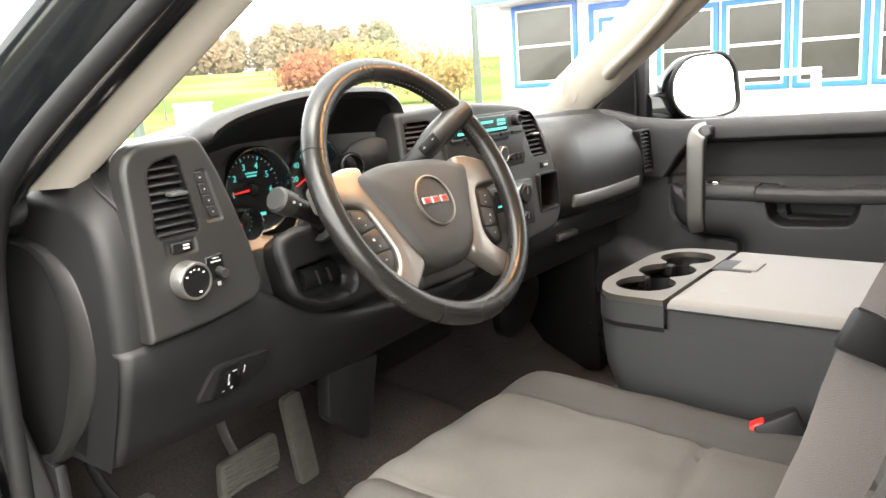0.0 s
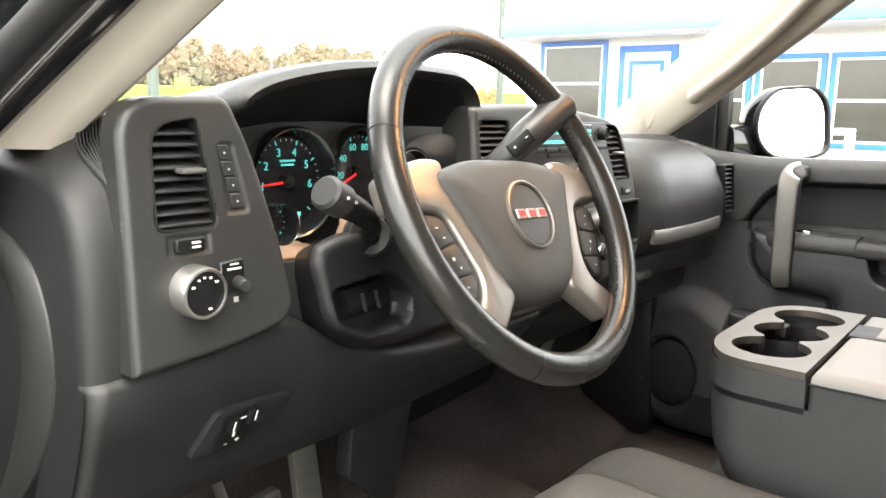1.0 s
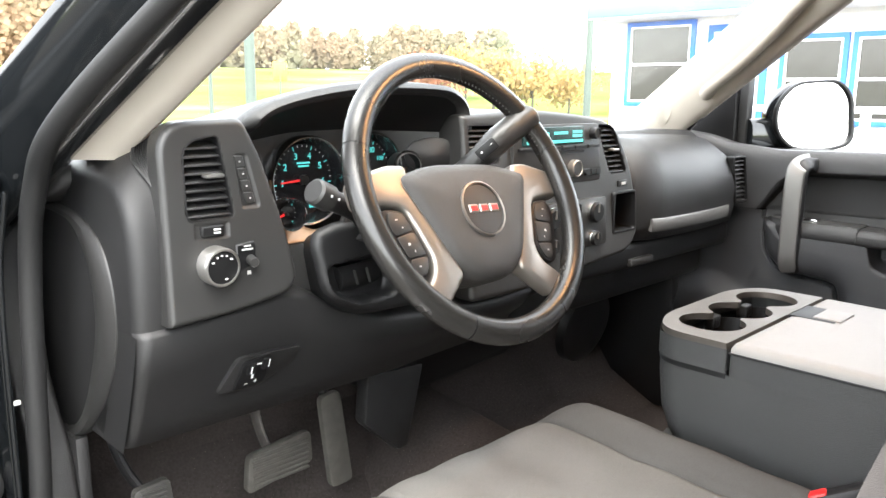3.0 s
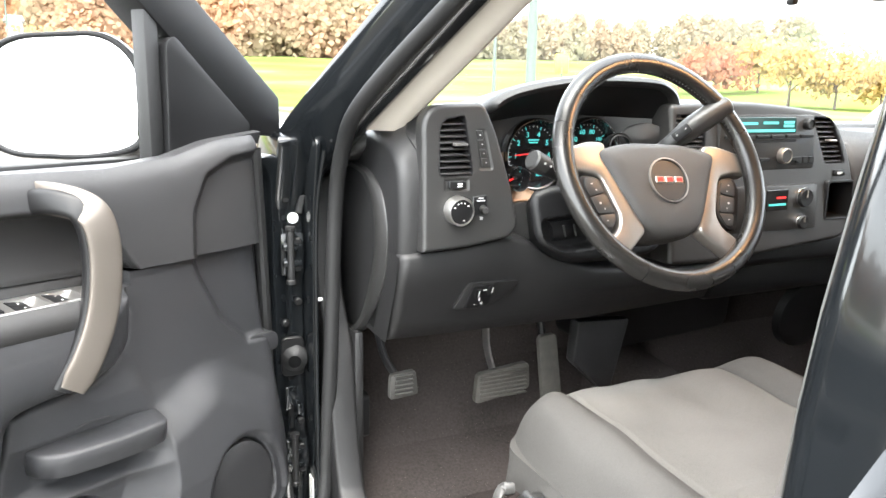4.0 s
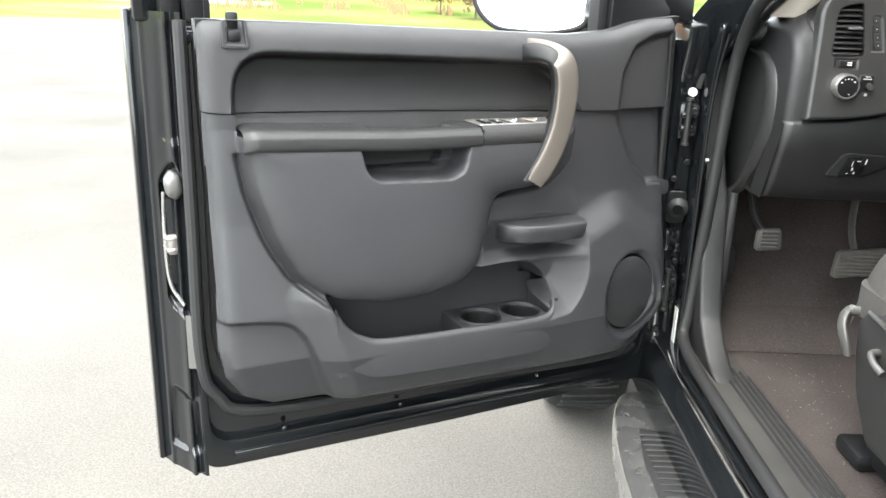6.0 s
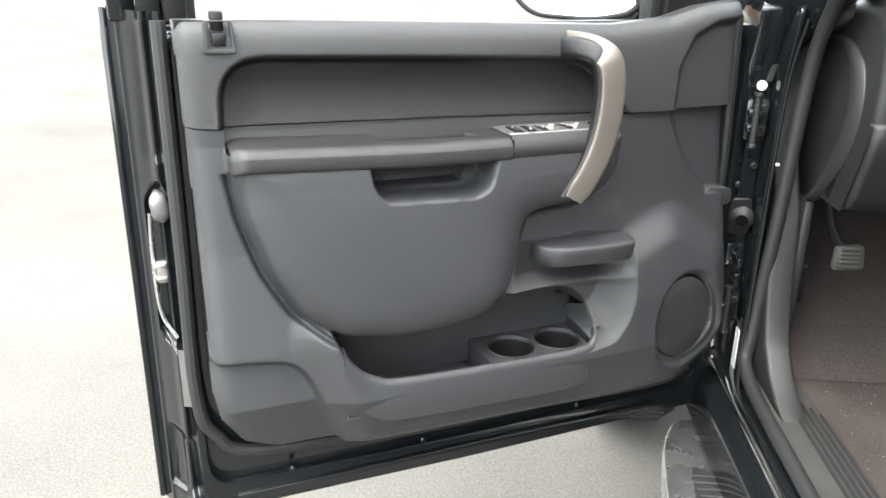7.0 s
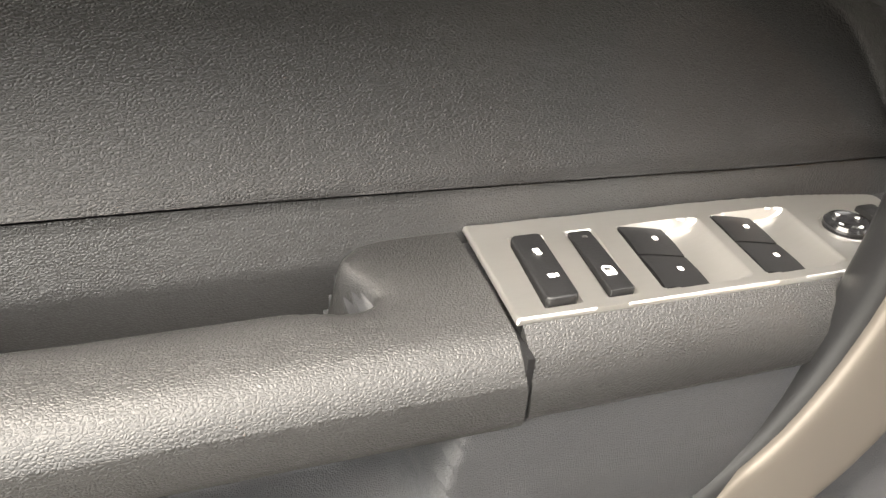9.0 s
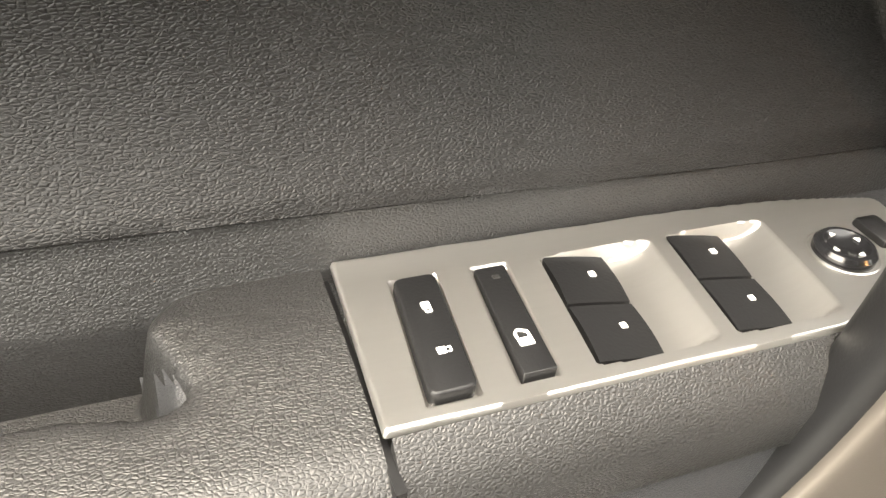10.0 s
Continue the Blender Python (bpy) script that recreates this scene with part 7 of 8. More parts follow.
part("headliner", prism([(-0.64, 0.50), (-0.64, -1.2), (0.64, -1.2), (0.64, 0.50)], 1.775, 1.785, "z"), M_PILLAR, cab, "beige headliner")
for s in (-1, 1):
    part("roof_rail", sweep([(s * 0.56, 0.52, 1.75), (s * 0.64, 0.2, 1.78), (s * 0.65, -0.5, 1.79), (s * 0.64, -1.25, 1.77)], 0.05, 0.04, (0, 0, 1), 12, square=0.7), M_PAINT, cab)
part("rear_wall", box(-0.85, 0.85, -1.27, -1.22, 0.55, 1.80), M_BEZEL, cab)
# closed rear doors, front wings and hood
for s, nm in ((-1, "rear door with tinted shoulder"), (1, "rear door")):
    sec = [(0.80, 0.50), (0.955, 0.52), (0.968, 0.80), (0.972, 1.12), (0.962, 1.22), (0.935, 1.29), (0.895, 1.325), (0.83, 1.335), (0.80, 1.33)]
    lo = [[Vector((s * x, y, z)) for x, z in sec] for y in (-0.168, -0.175, -0.5, -1.2)]
    lo[0] = [Vector((s * (0.80 + (x - 0.80) * 0.93), -0.162, z * 1.0)) for x, z in sec]
    part("rear_door_skin", loft(lo), M_PAINT, cab, "gloss black closed rear door", 40)
    part("rear_window_frame", sweep([(s * 0.835, -0.20, 1.32), (s * 0.80, -0.20, 1.45), (s * 0.70, -0.20, 1.76)], 0.035, 0.025, (1, 0, 0), 10, square=0.5), M_PAINT, cab)
    part("rear_glass", loft([[Vector((s * x, y, z)) for x, z in ((0.84, 1.33), (0.72, 1.76), (0.714, 1.76), (0.834, 1.33))] for y in (-0.24, -1.15)]), M_PIANO, cab, "dark tinted rear door glass")
    wing = [(0.80, 0.62), (0.93, 0.62), (0.955, 0.85), (0.955, 1.10), (0.92, 1.24), (0.82, 1.285), (0.80, 1.28)]
    part("front_wing", loft([[Vector((s * (x - (0.05 if y > 3 else 0)), y, z)) for x, z in wing] for y in (1.20, 1.45, 1.56)] + []), M_PAINT, cab, "gloss black front wing", 40)
    part("front_wing", loft([[Vector((s * (x - (0.06 if y > 2.9 else 0)), y, max(z, 1.02))) for x, z in wing] for y in (1.56, 2.4, 3.1)]), M_PAINT, cab, "", 40)
hd = [[Vector((x, y, 1.350 - 0.03 * abs(x) ** 2 - 0.035 * (y - 1.4) ** 1.5 * 0.6 + 0.02 * math.exp(-((abs(x) - 0.5) / 0.08) ** 2))) for x in np.linspace(-0.84, 0.84, 25)] for y in np.linspace(1.46, 3.1, 12)]
bm = bmesh.new()
rows = [[bm.verts.new(p) for p in r] for r in hd]
for a, b in zip(rows, rows[1:]):
    for i in range(24):
        bm.faces.new((a[i], a[i + 1], b[i + 1], b[i]))
part("hood_skin", bm, M_PAINT, cab, "gloss black hood", 60)
part("cowl", prism([(1.36, 1.27), (1.385, 1.325), (1.47, 1.340), (1.47, 1.25)], -0.83, 0.83, "x", 0.01, 2), M_RUBBER, cab, "black wiper cowl")
for x in (-0.55, 0.10):
    part("wiper", sweep(smooth_path([(x, 1.44, 1.352), (x + 0.25, 1.415, 1.358), (x + 0.60, 1.365, 1.368)], 14), 0.007, 0.010, (0, 0, 1), 8), M_RUBBER, cab, "black wiper arm")
bm = bmesh.new()
rows = []
for y, z, w, bow in ((1.40, 1.318, 0.79, 0.06), (0.98, 1.545, 0.70, 0.07), (0.52, 1.785, 0.60, 0.08)):
    rows.append([bm.verts.new((w * s, y - bow * s * s, z)) for s in np.linspace(-1, 1, 9)])
for a, b in zip(rows, rows[1:]):
    for i in range(8):
        bm.faces.new((a[i], a[i + 1], b[i + 1], b[i]))
bmesh.ops.solidify(bm, geom=list(bm.faces), thickness=0.004)
# the washed-out haze over the view is mixed into the glass material
g = part("windscreen", bm, glass_material("hazed_glass", (0.97, 0.99, 0.98), haze=0.012), cab, "clear windscreen with a faint white haze mixed in", 60)
g.visible_shadow = False
rv = thing("rear_view_mirror", pose(0, 0.62, 1.66), "black interior rear-view mirror", "mirror")
part("case", prism(rounded([(-0.148, 1.594), (-0.142, 1.662), (0.100, 1.662), (0.106, 1.594)], 0.025, 4), 0.58, 0.61, "y", 0.008, 2), M_BLACK, rv)
part("glass", prism(rounded([(-0.140, 1.601), (-0.135, 1.655), (0.093, 1.655), (0.098, 1.601)], 0.022, 4), 0.576, 0.581, "y"), M_MIRROR, rv)
part("knob", box(-0.137, -0.123, 0.586, 0.602, 1.576, 1.598, 0.004), M_BLACK, rv)
part("stalk", sweep([(-0.02, 0.61, 1.64), (-0.01, 0.66, 1.68), (0.0, 0.70, 1.700)], 0.010, 0.010, (0, 0, 1), 10), M_BLACK, rv)

# map lamps in the overhead console, lit because the door is open
oc = thing("overhead_console", pose(0, 0.36, 1.77), "beige overhead console with two lit map lamps", "overhead console")
part("housing", prism(rounded([(-0.11, 0.24), (-0.11, 0.46), (0.11, 0.46), (0.11, 0.24)], 0.03, 4), 1.752, 1.776, "z", 0.008, 3), M_PILLAR, oc)
for lx in (-0.055, 0.055):
    part("lamp_lens", prism(rounded([(lx - 0.03, 0.38), (lx - 0.03, 0.43), (lx + 0.03, 0.43), (lx + 0.03, 0.38)], 0.012, 3), 1.7495, 1.7525, "z"), M_LAMP, oc, "lit warm lamp lens")
    ld = bpy.data.lights.new("map_lamp", "AREA")
    ld.shape, ld.size, ld.size_y, ld.energy, ld.color = "RECTANGLE", 0.06, 0.05, 0.14, (1.0, 0.50, 0.20)
    lo_ = new("map_lamp_light", ld)
    lo_.matrix_basis = look((lx, 0.405, 1.748), (lx * 1.6 - 0.12, 0.60, 1.2))

# driver's seat belt hanging at the middle pillar
sb = thing("seat_belt", pose(-0.66, 0.04, 0.62), "grey-brown seat belt hanging at the middle pillar", "seat belt")
web = smooth_path([(-0.655, -0.095, 1.62), (-0.645, -0.03, 1.42), (-0.628, 0.030, 1.275), (-0.626, 0.052, 1.20), (-0.630, 0.075, 1.12), (-0.645, 0.080, 0.98), (-0.66, 0.05, 0.80), (-0.66, 0.03, 0.63)], 30)
part("webbing", sweep(web, 0.024, 0.0015, (-1, -0.15, 0.2), 8), M_BELTWEB, sb, "woven belt webbing")
part("tongue", moved(box(-0.026, 0.026, -0.005, 0.005, -0.014, 0.016, 0.004), Matrix.Translation((-0.630, 0.030, 1.282)) @ Matrix.Rotation(radians(-62), 4, "Z") @ Matrix.Rotation(radians(25), 4, "Y")), M_BLACK, sb, "black belt tongue")

# running board
rb = thing("running_board", pose(-0.88, 0.0, 0.42), "chrome running board with black ribbed step pad", "running board")
bd = rounded([(-0.985, -1.30), (-0.982, 0.70), (-0.955, 0.92), (-0.915, 1.02), (-0.812, 1.03), (-0.800, 0.90), (-0.800, -1.30)], [0.01, 0.10, 0.08, 0.04, 0.02, 0.05, 0.01], 6)
part("tube", prism(bd, 0.395, 0.464, "z", 0.020, 4), M_SCUFF, rb, "scuffed chrome step tube")
pad_ = part("step_pad", prism(rounded([(-0.932, -0.20), (-0.930, 0.70), (-0.912, 0.838), (-0.850, 0.812), (-0.812, 0.760), (-0.812, -0.20)], 0.012, 4), 0.460, 0.468, "z", 0.003, 2), M_RUBBER, rb, "black rubber step pad")
for k in range(46):
    y0 = 0.800 - 0.021 * k
    part("tread_bar", box(-0.918, -0.846 if y0 > 0.78 else -0.826, y0, y0 + 0.009, 0.467, 0.4715, 0.0015, 1), M_RUBBER, pad_)

# front wheel behind the open door
ty = thing("front_wheel", pose(-0.88, 1.90, 0.0), "black tyre on the front wheel", "wheel")
part("tyre", lathe([(0.22, -0.10), (0.33, -0.125), (0.385, -0.12), (0.40, -0.095), (0.402, 0.0), (0.40, 0.095), (0.385, 0.12), (0.33, 0.125), (0.22, 0.10)], (-0.88, 1.90, 0.40), (1, 0, 0), 64), M_RUBBER, ty, "treaded black tyre")
for k in range(48):
    a = 2 * math.pi * k / 48
    bm = box(-0.085, 0.085, -0.008, 0.008, 0.395, 0.409, 0.002, 1)
    for v in bm.verts:
        v.co.y += 0.15 * v.co.x
    part("tread_block", moved(bm, Matrix.Translation((-0.88, 1.90, 0.40)) @ Matrix.Rotation(a, 4, "X")), M_RUBBER, ty)
part("rim", lathe([(0.225, 0.0), (0.21, -0.09), (0.06, -0.06), (0.0, -0.06)], (-0.88, 1.90, 0.40), (1, 0, 0), 40), M_STEEL, ty)

# ---- outdoors ----
def height(x, y):
    r = math.hypot(x, y)
    return max(0.0, r - 62) * 0.055 if r < 190 else 7.04 + (r - 190) * 0.004


def lot_material():
    m = cloth("asphalt_lot", (0.056, 0.053, 0.048), 0.95, 150, dark=-0.9, bump=1.0, sheen=0.0, spec=0.1, wear=0.7)
    return m


def grass_material():
    """Mown grass: green and straw patches of several sizes."""
    m = bpy.data.materials.new("mown_grass")
    m.use_nodes = True
    n, l = m.node_tree.nodes, m.node_tree.links
    b = n["Principled BSDF"]
    b.inputs["Roughness"].default_value, b.inputs["Specular IOR Level"].default_value = 1.0, 0.0
    co = n.new("ShaderNodeTexCoord")
    fac = []
    for sc, det in ((0.055, 6.0), (2.5, 3.0)):
        t = n.new("ShaderNodeTexNoise")
        t.inputs["Scale"].default_value, t.inputs["Detail"].default_value = sc, det
        l.new(co.outputs["Object"], t.inputs["Vector"])
        fac.append(t.outputs["Fac"])
    ramp = n.new("ShaderNodeValToRGB")
    ramp.color_ramp.elements[0].position, ramp.color_ramp.elements[0].color = 0.36, (0.066, 0.095, 0.026, 1)
    ramp.color_ramp.elements[1].position, ramp.color_ramp.elements[1].color = 0.68, (0.18, 0.150, 0.080, 1)
    mid = ramp.color_ramp.elements.new(0.53)
    mid.color = (0.100, 0.132, 0.038, 1)
    l.new(fac[0], ramp.inputs["Fac"])
    mix = n.new("ShaderNodeMix")
    mix.data_type, mix.blend_type = "RGBA", "MULTIPLY"
    mix.inputs["Factor"].default_value = 0.6
    l.new(ramp.outputs["Color"], mix.inputs["A"])
    r2 = n.new("ShaderNodeMapRange")
    r2.inputs["To Min"].default_value, r2.inputs["To Max"].default_value = 0.5, 1.4
    l.new(fac[1], r2.inputs["Value"])
    l.new(r2.outputs["Result"], mix.inputs["B"])
    l.new(mix.outputs["Result"], b.inputs["Base Color"])
    return m


M_LOT, M_GRASS = lot_material(), grass_material()
M_ROAD = material("pale_road", (0.30, 0.30, 0.295), 0.8, vary=0.08)


def ring_sheet(r0, r1, nr, na, lift=0.0, a0=0.0, a1=360.0, power=1.6):
    bm = bmesh.new()
    rows = []
    for i in range(nr + 1):
        r = r0 + (r1 - r0) * (i / nr) ** power
        rows.append([bm.verts.new((r * math.sin(radians(a)), r * math.cos(radians(a)), height(r, 0) + lift)) for a in np.linspace(a0, a1, na + 1)])
    for a, b in zip(rows, rows[1:]):
        for i in range(na):
            bm.faces.new((a[i], a[i + 1], b[i + 1], b[i]))
    return bm


single("ground", ring_sheet(0.0, 2500, 60, 96, 0.0, power=2.4), M_GRASS, "mown green field rising to the horizon", "ground", kind="structure", angle=80)
bm = bmesh.new()
out = rounded([(-95, -80), (-60, 40), (-22, 50), (0, 47), (9, 40), (13, 27), (14, 15), (26, 12), (26, -80)], 4, 5)
bm.faces.new([bm.verts.new((x, y, 0.012)) for x, y in out])
bmesh.ops.triangulate(bm, faces=bm.faces)
single("pavement", bm, M_LOT, "pale speckled parking lot surface", "parking lot", kind="structure")
single("road", ring_sheet(116, 158, 6, 60, 0.06, -75, 6, 1.0), M_ROAD, "pale road beyond the grass bank", "road", kind="structure")
single("footpath", ring_sheet(80, 85, 2, 40, 0.05, -60, -14, 1.0), M_ROAD, "pale path along the grass bank", "path", kind="structure")

# white house with blue window frames
M_SIDING = material("white_siding", (0.78, 0.78, 0.77), 0.6, vary=0.03)
M_BLUE = material("blue_frame", (0.03, 0.16, 0.62), 0.5, vary=0.06)
M_AWNING = material("light_blue_roof", (0.12, 0.40, 0.52), 0.5, vary=0.08)
M_PALEBLUE = material("pale_blue_paint", (0.50, 0.62, 0.70), 0.5, vary=0.06)
M_PALEPANE = material("pale_pane", (0.42, 0.50, 0.47), 0.10, vary=0.2, vary_scale=2.0)
M_PANE = material("dim_pane", (0.045, 0.044, 0.040), 0.12, vary=0.35, vary_scale=2.0)
house = thing("house", pose(10, 1, 0), "white building with blue-framed windows and light blue roof edge", "building")
BX = 10.0
part("wall", box(BX, BX + 7, -9.0, 7.15, 0.0, 2.80), M_SIDING, house, "white clapboard wall")
for k in range(14):
    part("siding_board", box(BX - 0.014, BX + 0.002, -9.0, 7.16, 0.30 + 0.16 * k, 0.445 + 0.16 * k, 0.003, 1), M_SIDING, house)
part("roof", prism([(BX - 0.7, 2.90), (BX + 3.6, 3.6), (BX + 7.8, 2.90), (BX + 7.8, 2.78), (BX + 3.6, 3.45), (BX - 0.7, 2.78)], -9.4, 7.2, "y"), M_SIDING, house, "pale roof")
part("fascia", box(BX - 0.72, BX - 0.66, -9.4, 7.2, 2.60, 2.90, 0.01), M_AWNING, house, "light blue roof edge")
part("soffit", box(BX - 0.68, BX, -9.4, 7.18, 2.58, 2.62), M_SIDING, house)


def house_window(y0, y1, z0, z1, sash=True):
    f = part("window", frame_ring([(y0, z0), (y1, z0), (y1, z1), (y0, z1)], [(y0 + 0.07, z0 + 0.07), (y1 - 0.07, z0 + 0.07), (y1 - 0.07, z1 - 0.07), (y0 + 0.07, z1 - 0.07)], BX - 0.06, BX - 0.01, "x", 0.006), M_BLUE, house, "blue-framed sash window")
    part("pane", box(BX - 0.035, BX - 0.028, y0 + 0.07, y1 - 0.07, z0 + 0.07, z1 - 0.07), M_PANE, f)
    zm = 0.5 * (z0 + z1)
    part("sash_bar", box(BX - 0.05, BX - 0.03, y0 + 0.07, y1 - 0.07, zm - 0.02, zm + 0.02), M_SIDING, f)
    part("sash", frame_ring([(y0 + 0.065, z0 + 0.065), (y1 - 0.065, z0 + 0.065), (y1 - 0.065, z1 - 0.065), (y0 + 0.065, z1 - 0.065)], [(y0 + 0.10, z0 + 0.10), (y1 - 0.10, z0 + 0.10), (y1 - 0.10, z1 - 0.10), (y0 + 0.10, z1 - 0.10)], BX - 0.052, BX - 0.02, "x"), M_SIDING, f)


house_window(5.72, 6.88, 1.28, 2.56)
dr = part("door", prism([(4.62, 0.35), (5.52, 0.35), (5.52, 2.46), (4.62, 2.46)], BX - 0.05, BX - 0.01, "x", 0.004), M_BLUE, house, "blue-framed pale door")
part("door_leaf", box(BX - 0.07, BX - 0.045, 4.72, 5.42, 0.40, 2.36, 0.004), M_PALEBLUE, dr, "pale blue door leaf")
part("door_trim", frame_ring([(4.80, 1.2), (5.34, 1.2), (5.34, 2.24), (4.80, 2.24)], [(4.86, 1.26), (5.28, 1.26), (5.28, 2.18), (4.86, 2.18)], BX - 0.082, BX - 0.068, "x"), M_BLUE, dr)
part("door_pane", box(BX - 0.076, BX - 0.068, 4.86, 5.28, 1.26, 2.18), M_PALEPANE, dr)
for k in range(10):
    y1 = 4.45 - 0.925 * k
    house_window(y1 - 0.88, y1, 1.08, 2.28)
rail = thing("porch_railing", pose(9.2, 3, 0), "white painted porch railing", "railing")
part("top_rail", box(9.15, 9.25, 2.1, 4.9, 1.26, 1.34, 0.01), M_SIDING, rail)
for k in range(4):
    part("post", box(9.15, 9.25, 2.1 + 0.9 * k, 2.2 + 0.9 * k, 0, 1.30, 0.01), M_SIDING, rail)

# poles, sign, cabinet
M_POLE = material("pole_green", (0.06, 0.082, 0.066), 0.6, vary=0.15)
M_CAB = material("cabinet_grey", (0.30, 0.34, 0.32), 0.6, vary=0.1)
M_YEL = material("yellow_sign", (0.80, 0.55, 0.03), 0.5)


def polar(bearing, dist):
    return dist * math.sin(radians(bearing)) - 1.15, dist * math.cos(radians(bearing)) - 0.15


def lamp_pole(bearing, dist, r, h, label):
    x, y = polar(bearing, dist)
    p = thing("lamp_post", pose(x, y, height(x, y)), label, "lamp post", "poles")
    z = height(x, y)
    part("shaft", sweep([(x, y, z), (x, y, z + h * 0.5), (x, y, z + h)], lambda f: r * (1 - 0.3 * f), None, (0, 1, 0), 14), M_POLE, p)
    part("base", lathe([(r * 2.4, 0), (r * 2.4, 0.5), (r * 2.1, 0.6), (0, 0.6)], (x, y, z), (0, 0, 1), 16), M_CAB, p)


lamp_pole(55.2, 21, 0.10, 9, "tall grey-green lamp post on a concrete base")
lamp_pole(31.4, 18, 0.12, 9, "tall grey-green lamp post beside the field")
lamp_pole(28.7, 26, 0.07, 3.2, "short pale post beside the field")
for b, d in ((-13.4, 100), (-8.7, 120), (-3.6, 105)):
    lamp_pole(b, d, 0.12, 9, "thin distant utility pole beside the road")
x, y = polar(35.2, 40)
cabn = thing("utility_cabinet", pose(x, y, 0), "pale green utility cabinet on the grass", "utility box")
part("body", box(x - 0.75, x + 0.75, y - 0.5, y + 0.5, 0, 1.15, 0.04), M_CAB, cabn)
part("lid", box(x - 0.80, x + 0.80, y - 0.55, y + 0.55, 1.13, 1.30, 0.04), M_CAB, cabn)
x, y = polar(33.4, 60)
sg = thing("road_sign", pose(x, y, 0), "yellow road sign on a thin post", "sign")
part("post", box(x - 0.04, x + 0.04, y - 0.04, y + 0.04, 0, 2.6), M_POLE, sg)
part("plate", moved(box(-0.5, 0.5, -0.02, 0.02, 2.2, 3.6, 0.01), Matrix.Translation((x, y, 0)) @ Matrix.Rotation(radians(-33), 4, "Z")), M_YEL, sg)


def leaf_material(name, colours, scale=0.05):
    """Foliage: broad drifts through the colours given, each leaf clump a little lighter or darker."""
    m = bpy.data.materials.new(name)
    m.use_nodes = True
    n, l = m.node_tree.nodes, m.node_tree.links
    n.remove(n["Principled BSDF"])
    front, thin, both = n.new("ShaderNodeBsdfDiffuse"), n.new("ShaderNodeBsdfTranslucent"), n.new("ShaderNodeMixShader")
    both.inputs[0].default_value = 0.5
    l.new(front.outputs[0], both.inputs[1])
    l.new(thin.outputs[0], both.inputs[2])
    l.new(both.outputs[0], n["Material Output"].inputs["Surface"])
    co, geo, t, ramp, mix, mr = n.new("ShaderNodeTexCoord"), n.new("ShaderNodeNewGeometry"), n.new("ShaderNodeTexNoise"), n.new("ShaderNodeValToRGB"), n.new("ShaderNodeMix"), n.new("ShaderNodeMapRange")
    t.inputs["Scale"].default_value, t.inputs["Detail"].default_value = scale, 5.0
    l.new(co.outputs["Object"], t.inputs["Vector"])
    els = ramp.color_ramp.elements
    while len(els) < len(colours):
        els.new(0.5)
    for i, c in enumerate(colours):
        els[i].position, els[i].color = 0.32 + 0.36 * i / max(1, len(colours) - 1), (*c, 1)
    l.new(t.outputs["Fac"], ramp.inputs["Fac"])
    mr.inputs["To Min"].default_value, mr.inputs["To Max"].default_value = 0.90, 1.10
    l.new(geo.outputs["Random Per Island"], mr.inputs["Value"])
    mix.data_type, mix.blend_type = "RGBA", "MULTIPLY"
    mix.inputs["Factor"].default_value = 1.0
    l.new(ramp.outputs["Color"], mix.inputs["A"])
    l.new(mr.outputs["Result"], mix.inputs["B"])
    l.new(mix.outputs["Result"], front.inputs["Color"])
    l.new(mix.outputs["Result"], thin.inputs["Color"])
    return m


# autumn colours, lightened and greyed to stand in for distant haze
LEAF = {"green": leaf_material("leaf_green", ((0.19, 0.20, 0.13), (0.24, 0.215, 0.15), (0.28, 0.21, 0.145))), "rust": leaf_material("leaf_rust", ((0.27, 0.22, 0.145), (0.32, 0.21, 0.14), (0.37, 0.20, 0.105))),
        "yellow": leaf_material("leaf_yellow", ((0.34, 0.25, 0.10), (0.42, 0.30, 0.13)), 0.5), "red": leaf_material("leaf_red", ((0.26, 0.11, 0.07), (0.32, 0.16, 0.09)), 0.5),
        "brown": leaf_material("leaf_brown", ((0.29, 0.215, 0.165), (0.33, 0.22, 0.155), (0.38, 0.215, 0.12)))}
M_BARK = material("bark", (0.09, 0.07, 0.055), 0.9, vary=0.3)
rng = random.Random(7)


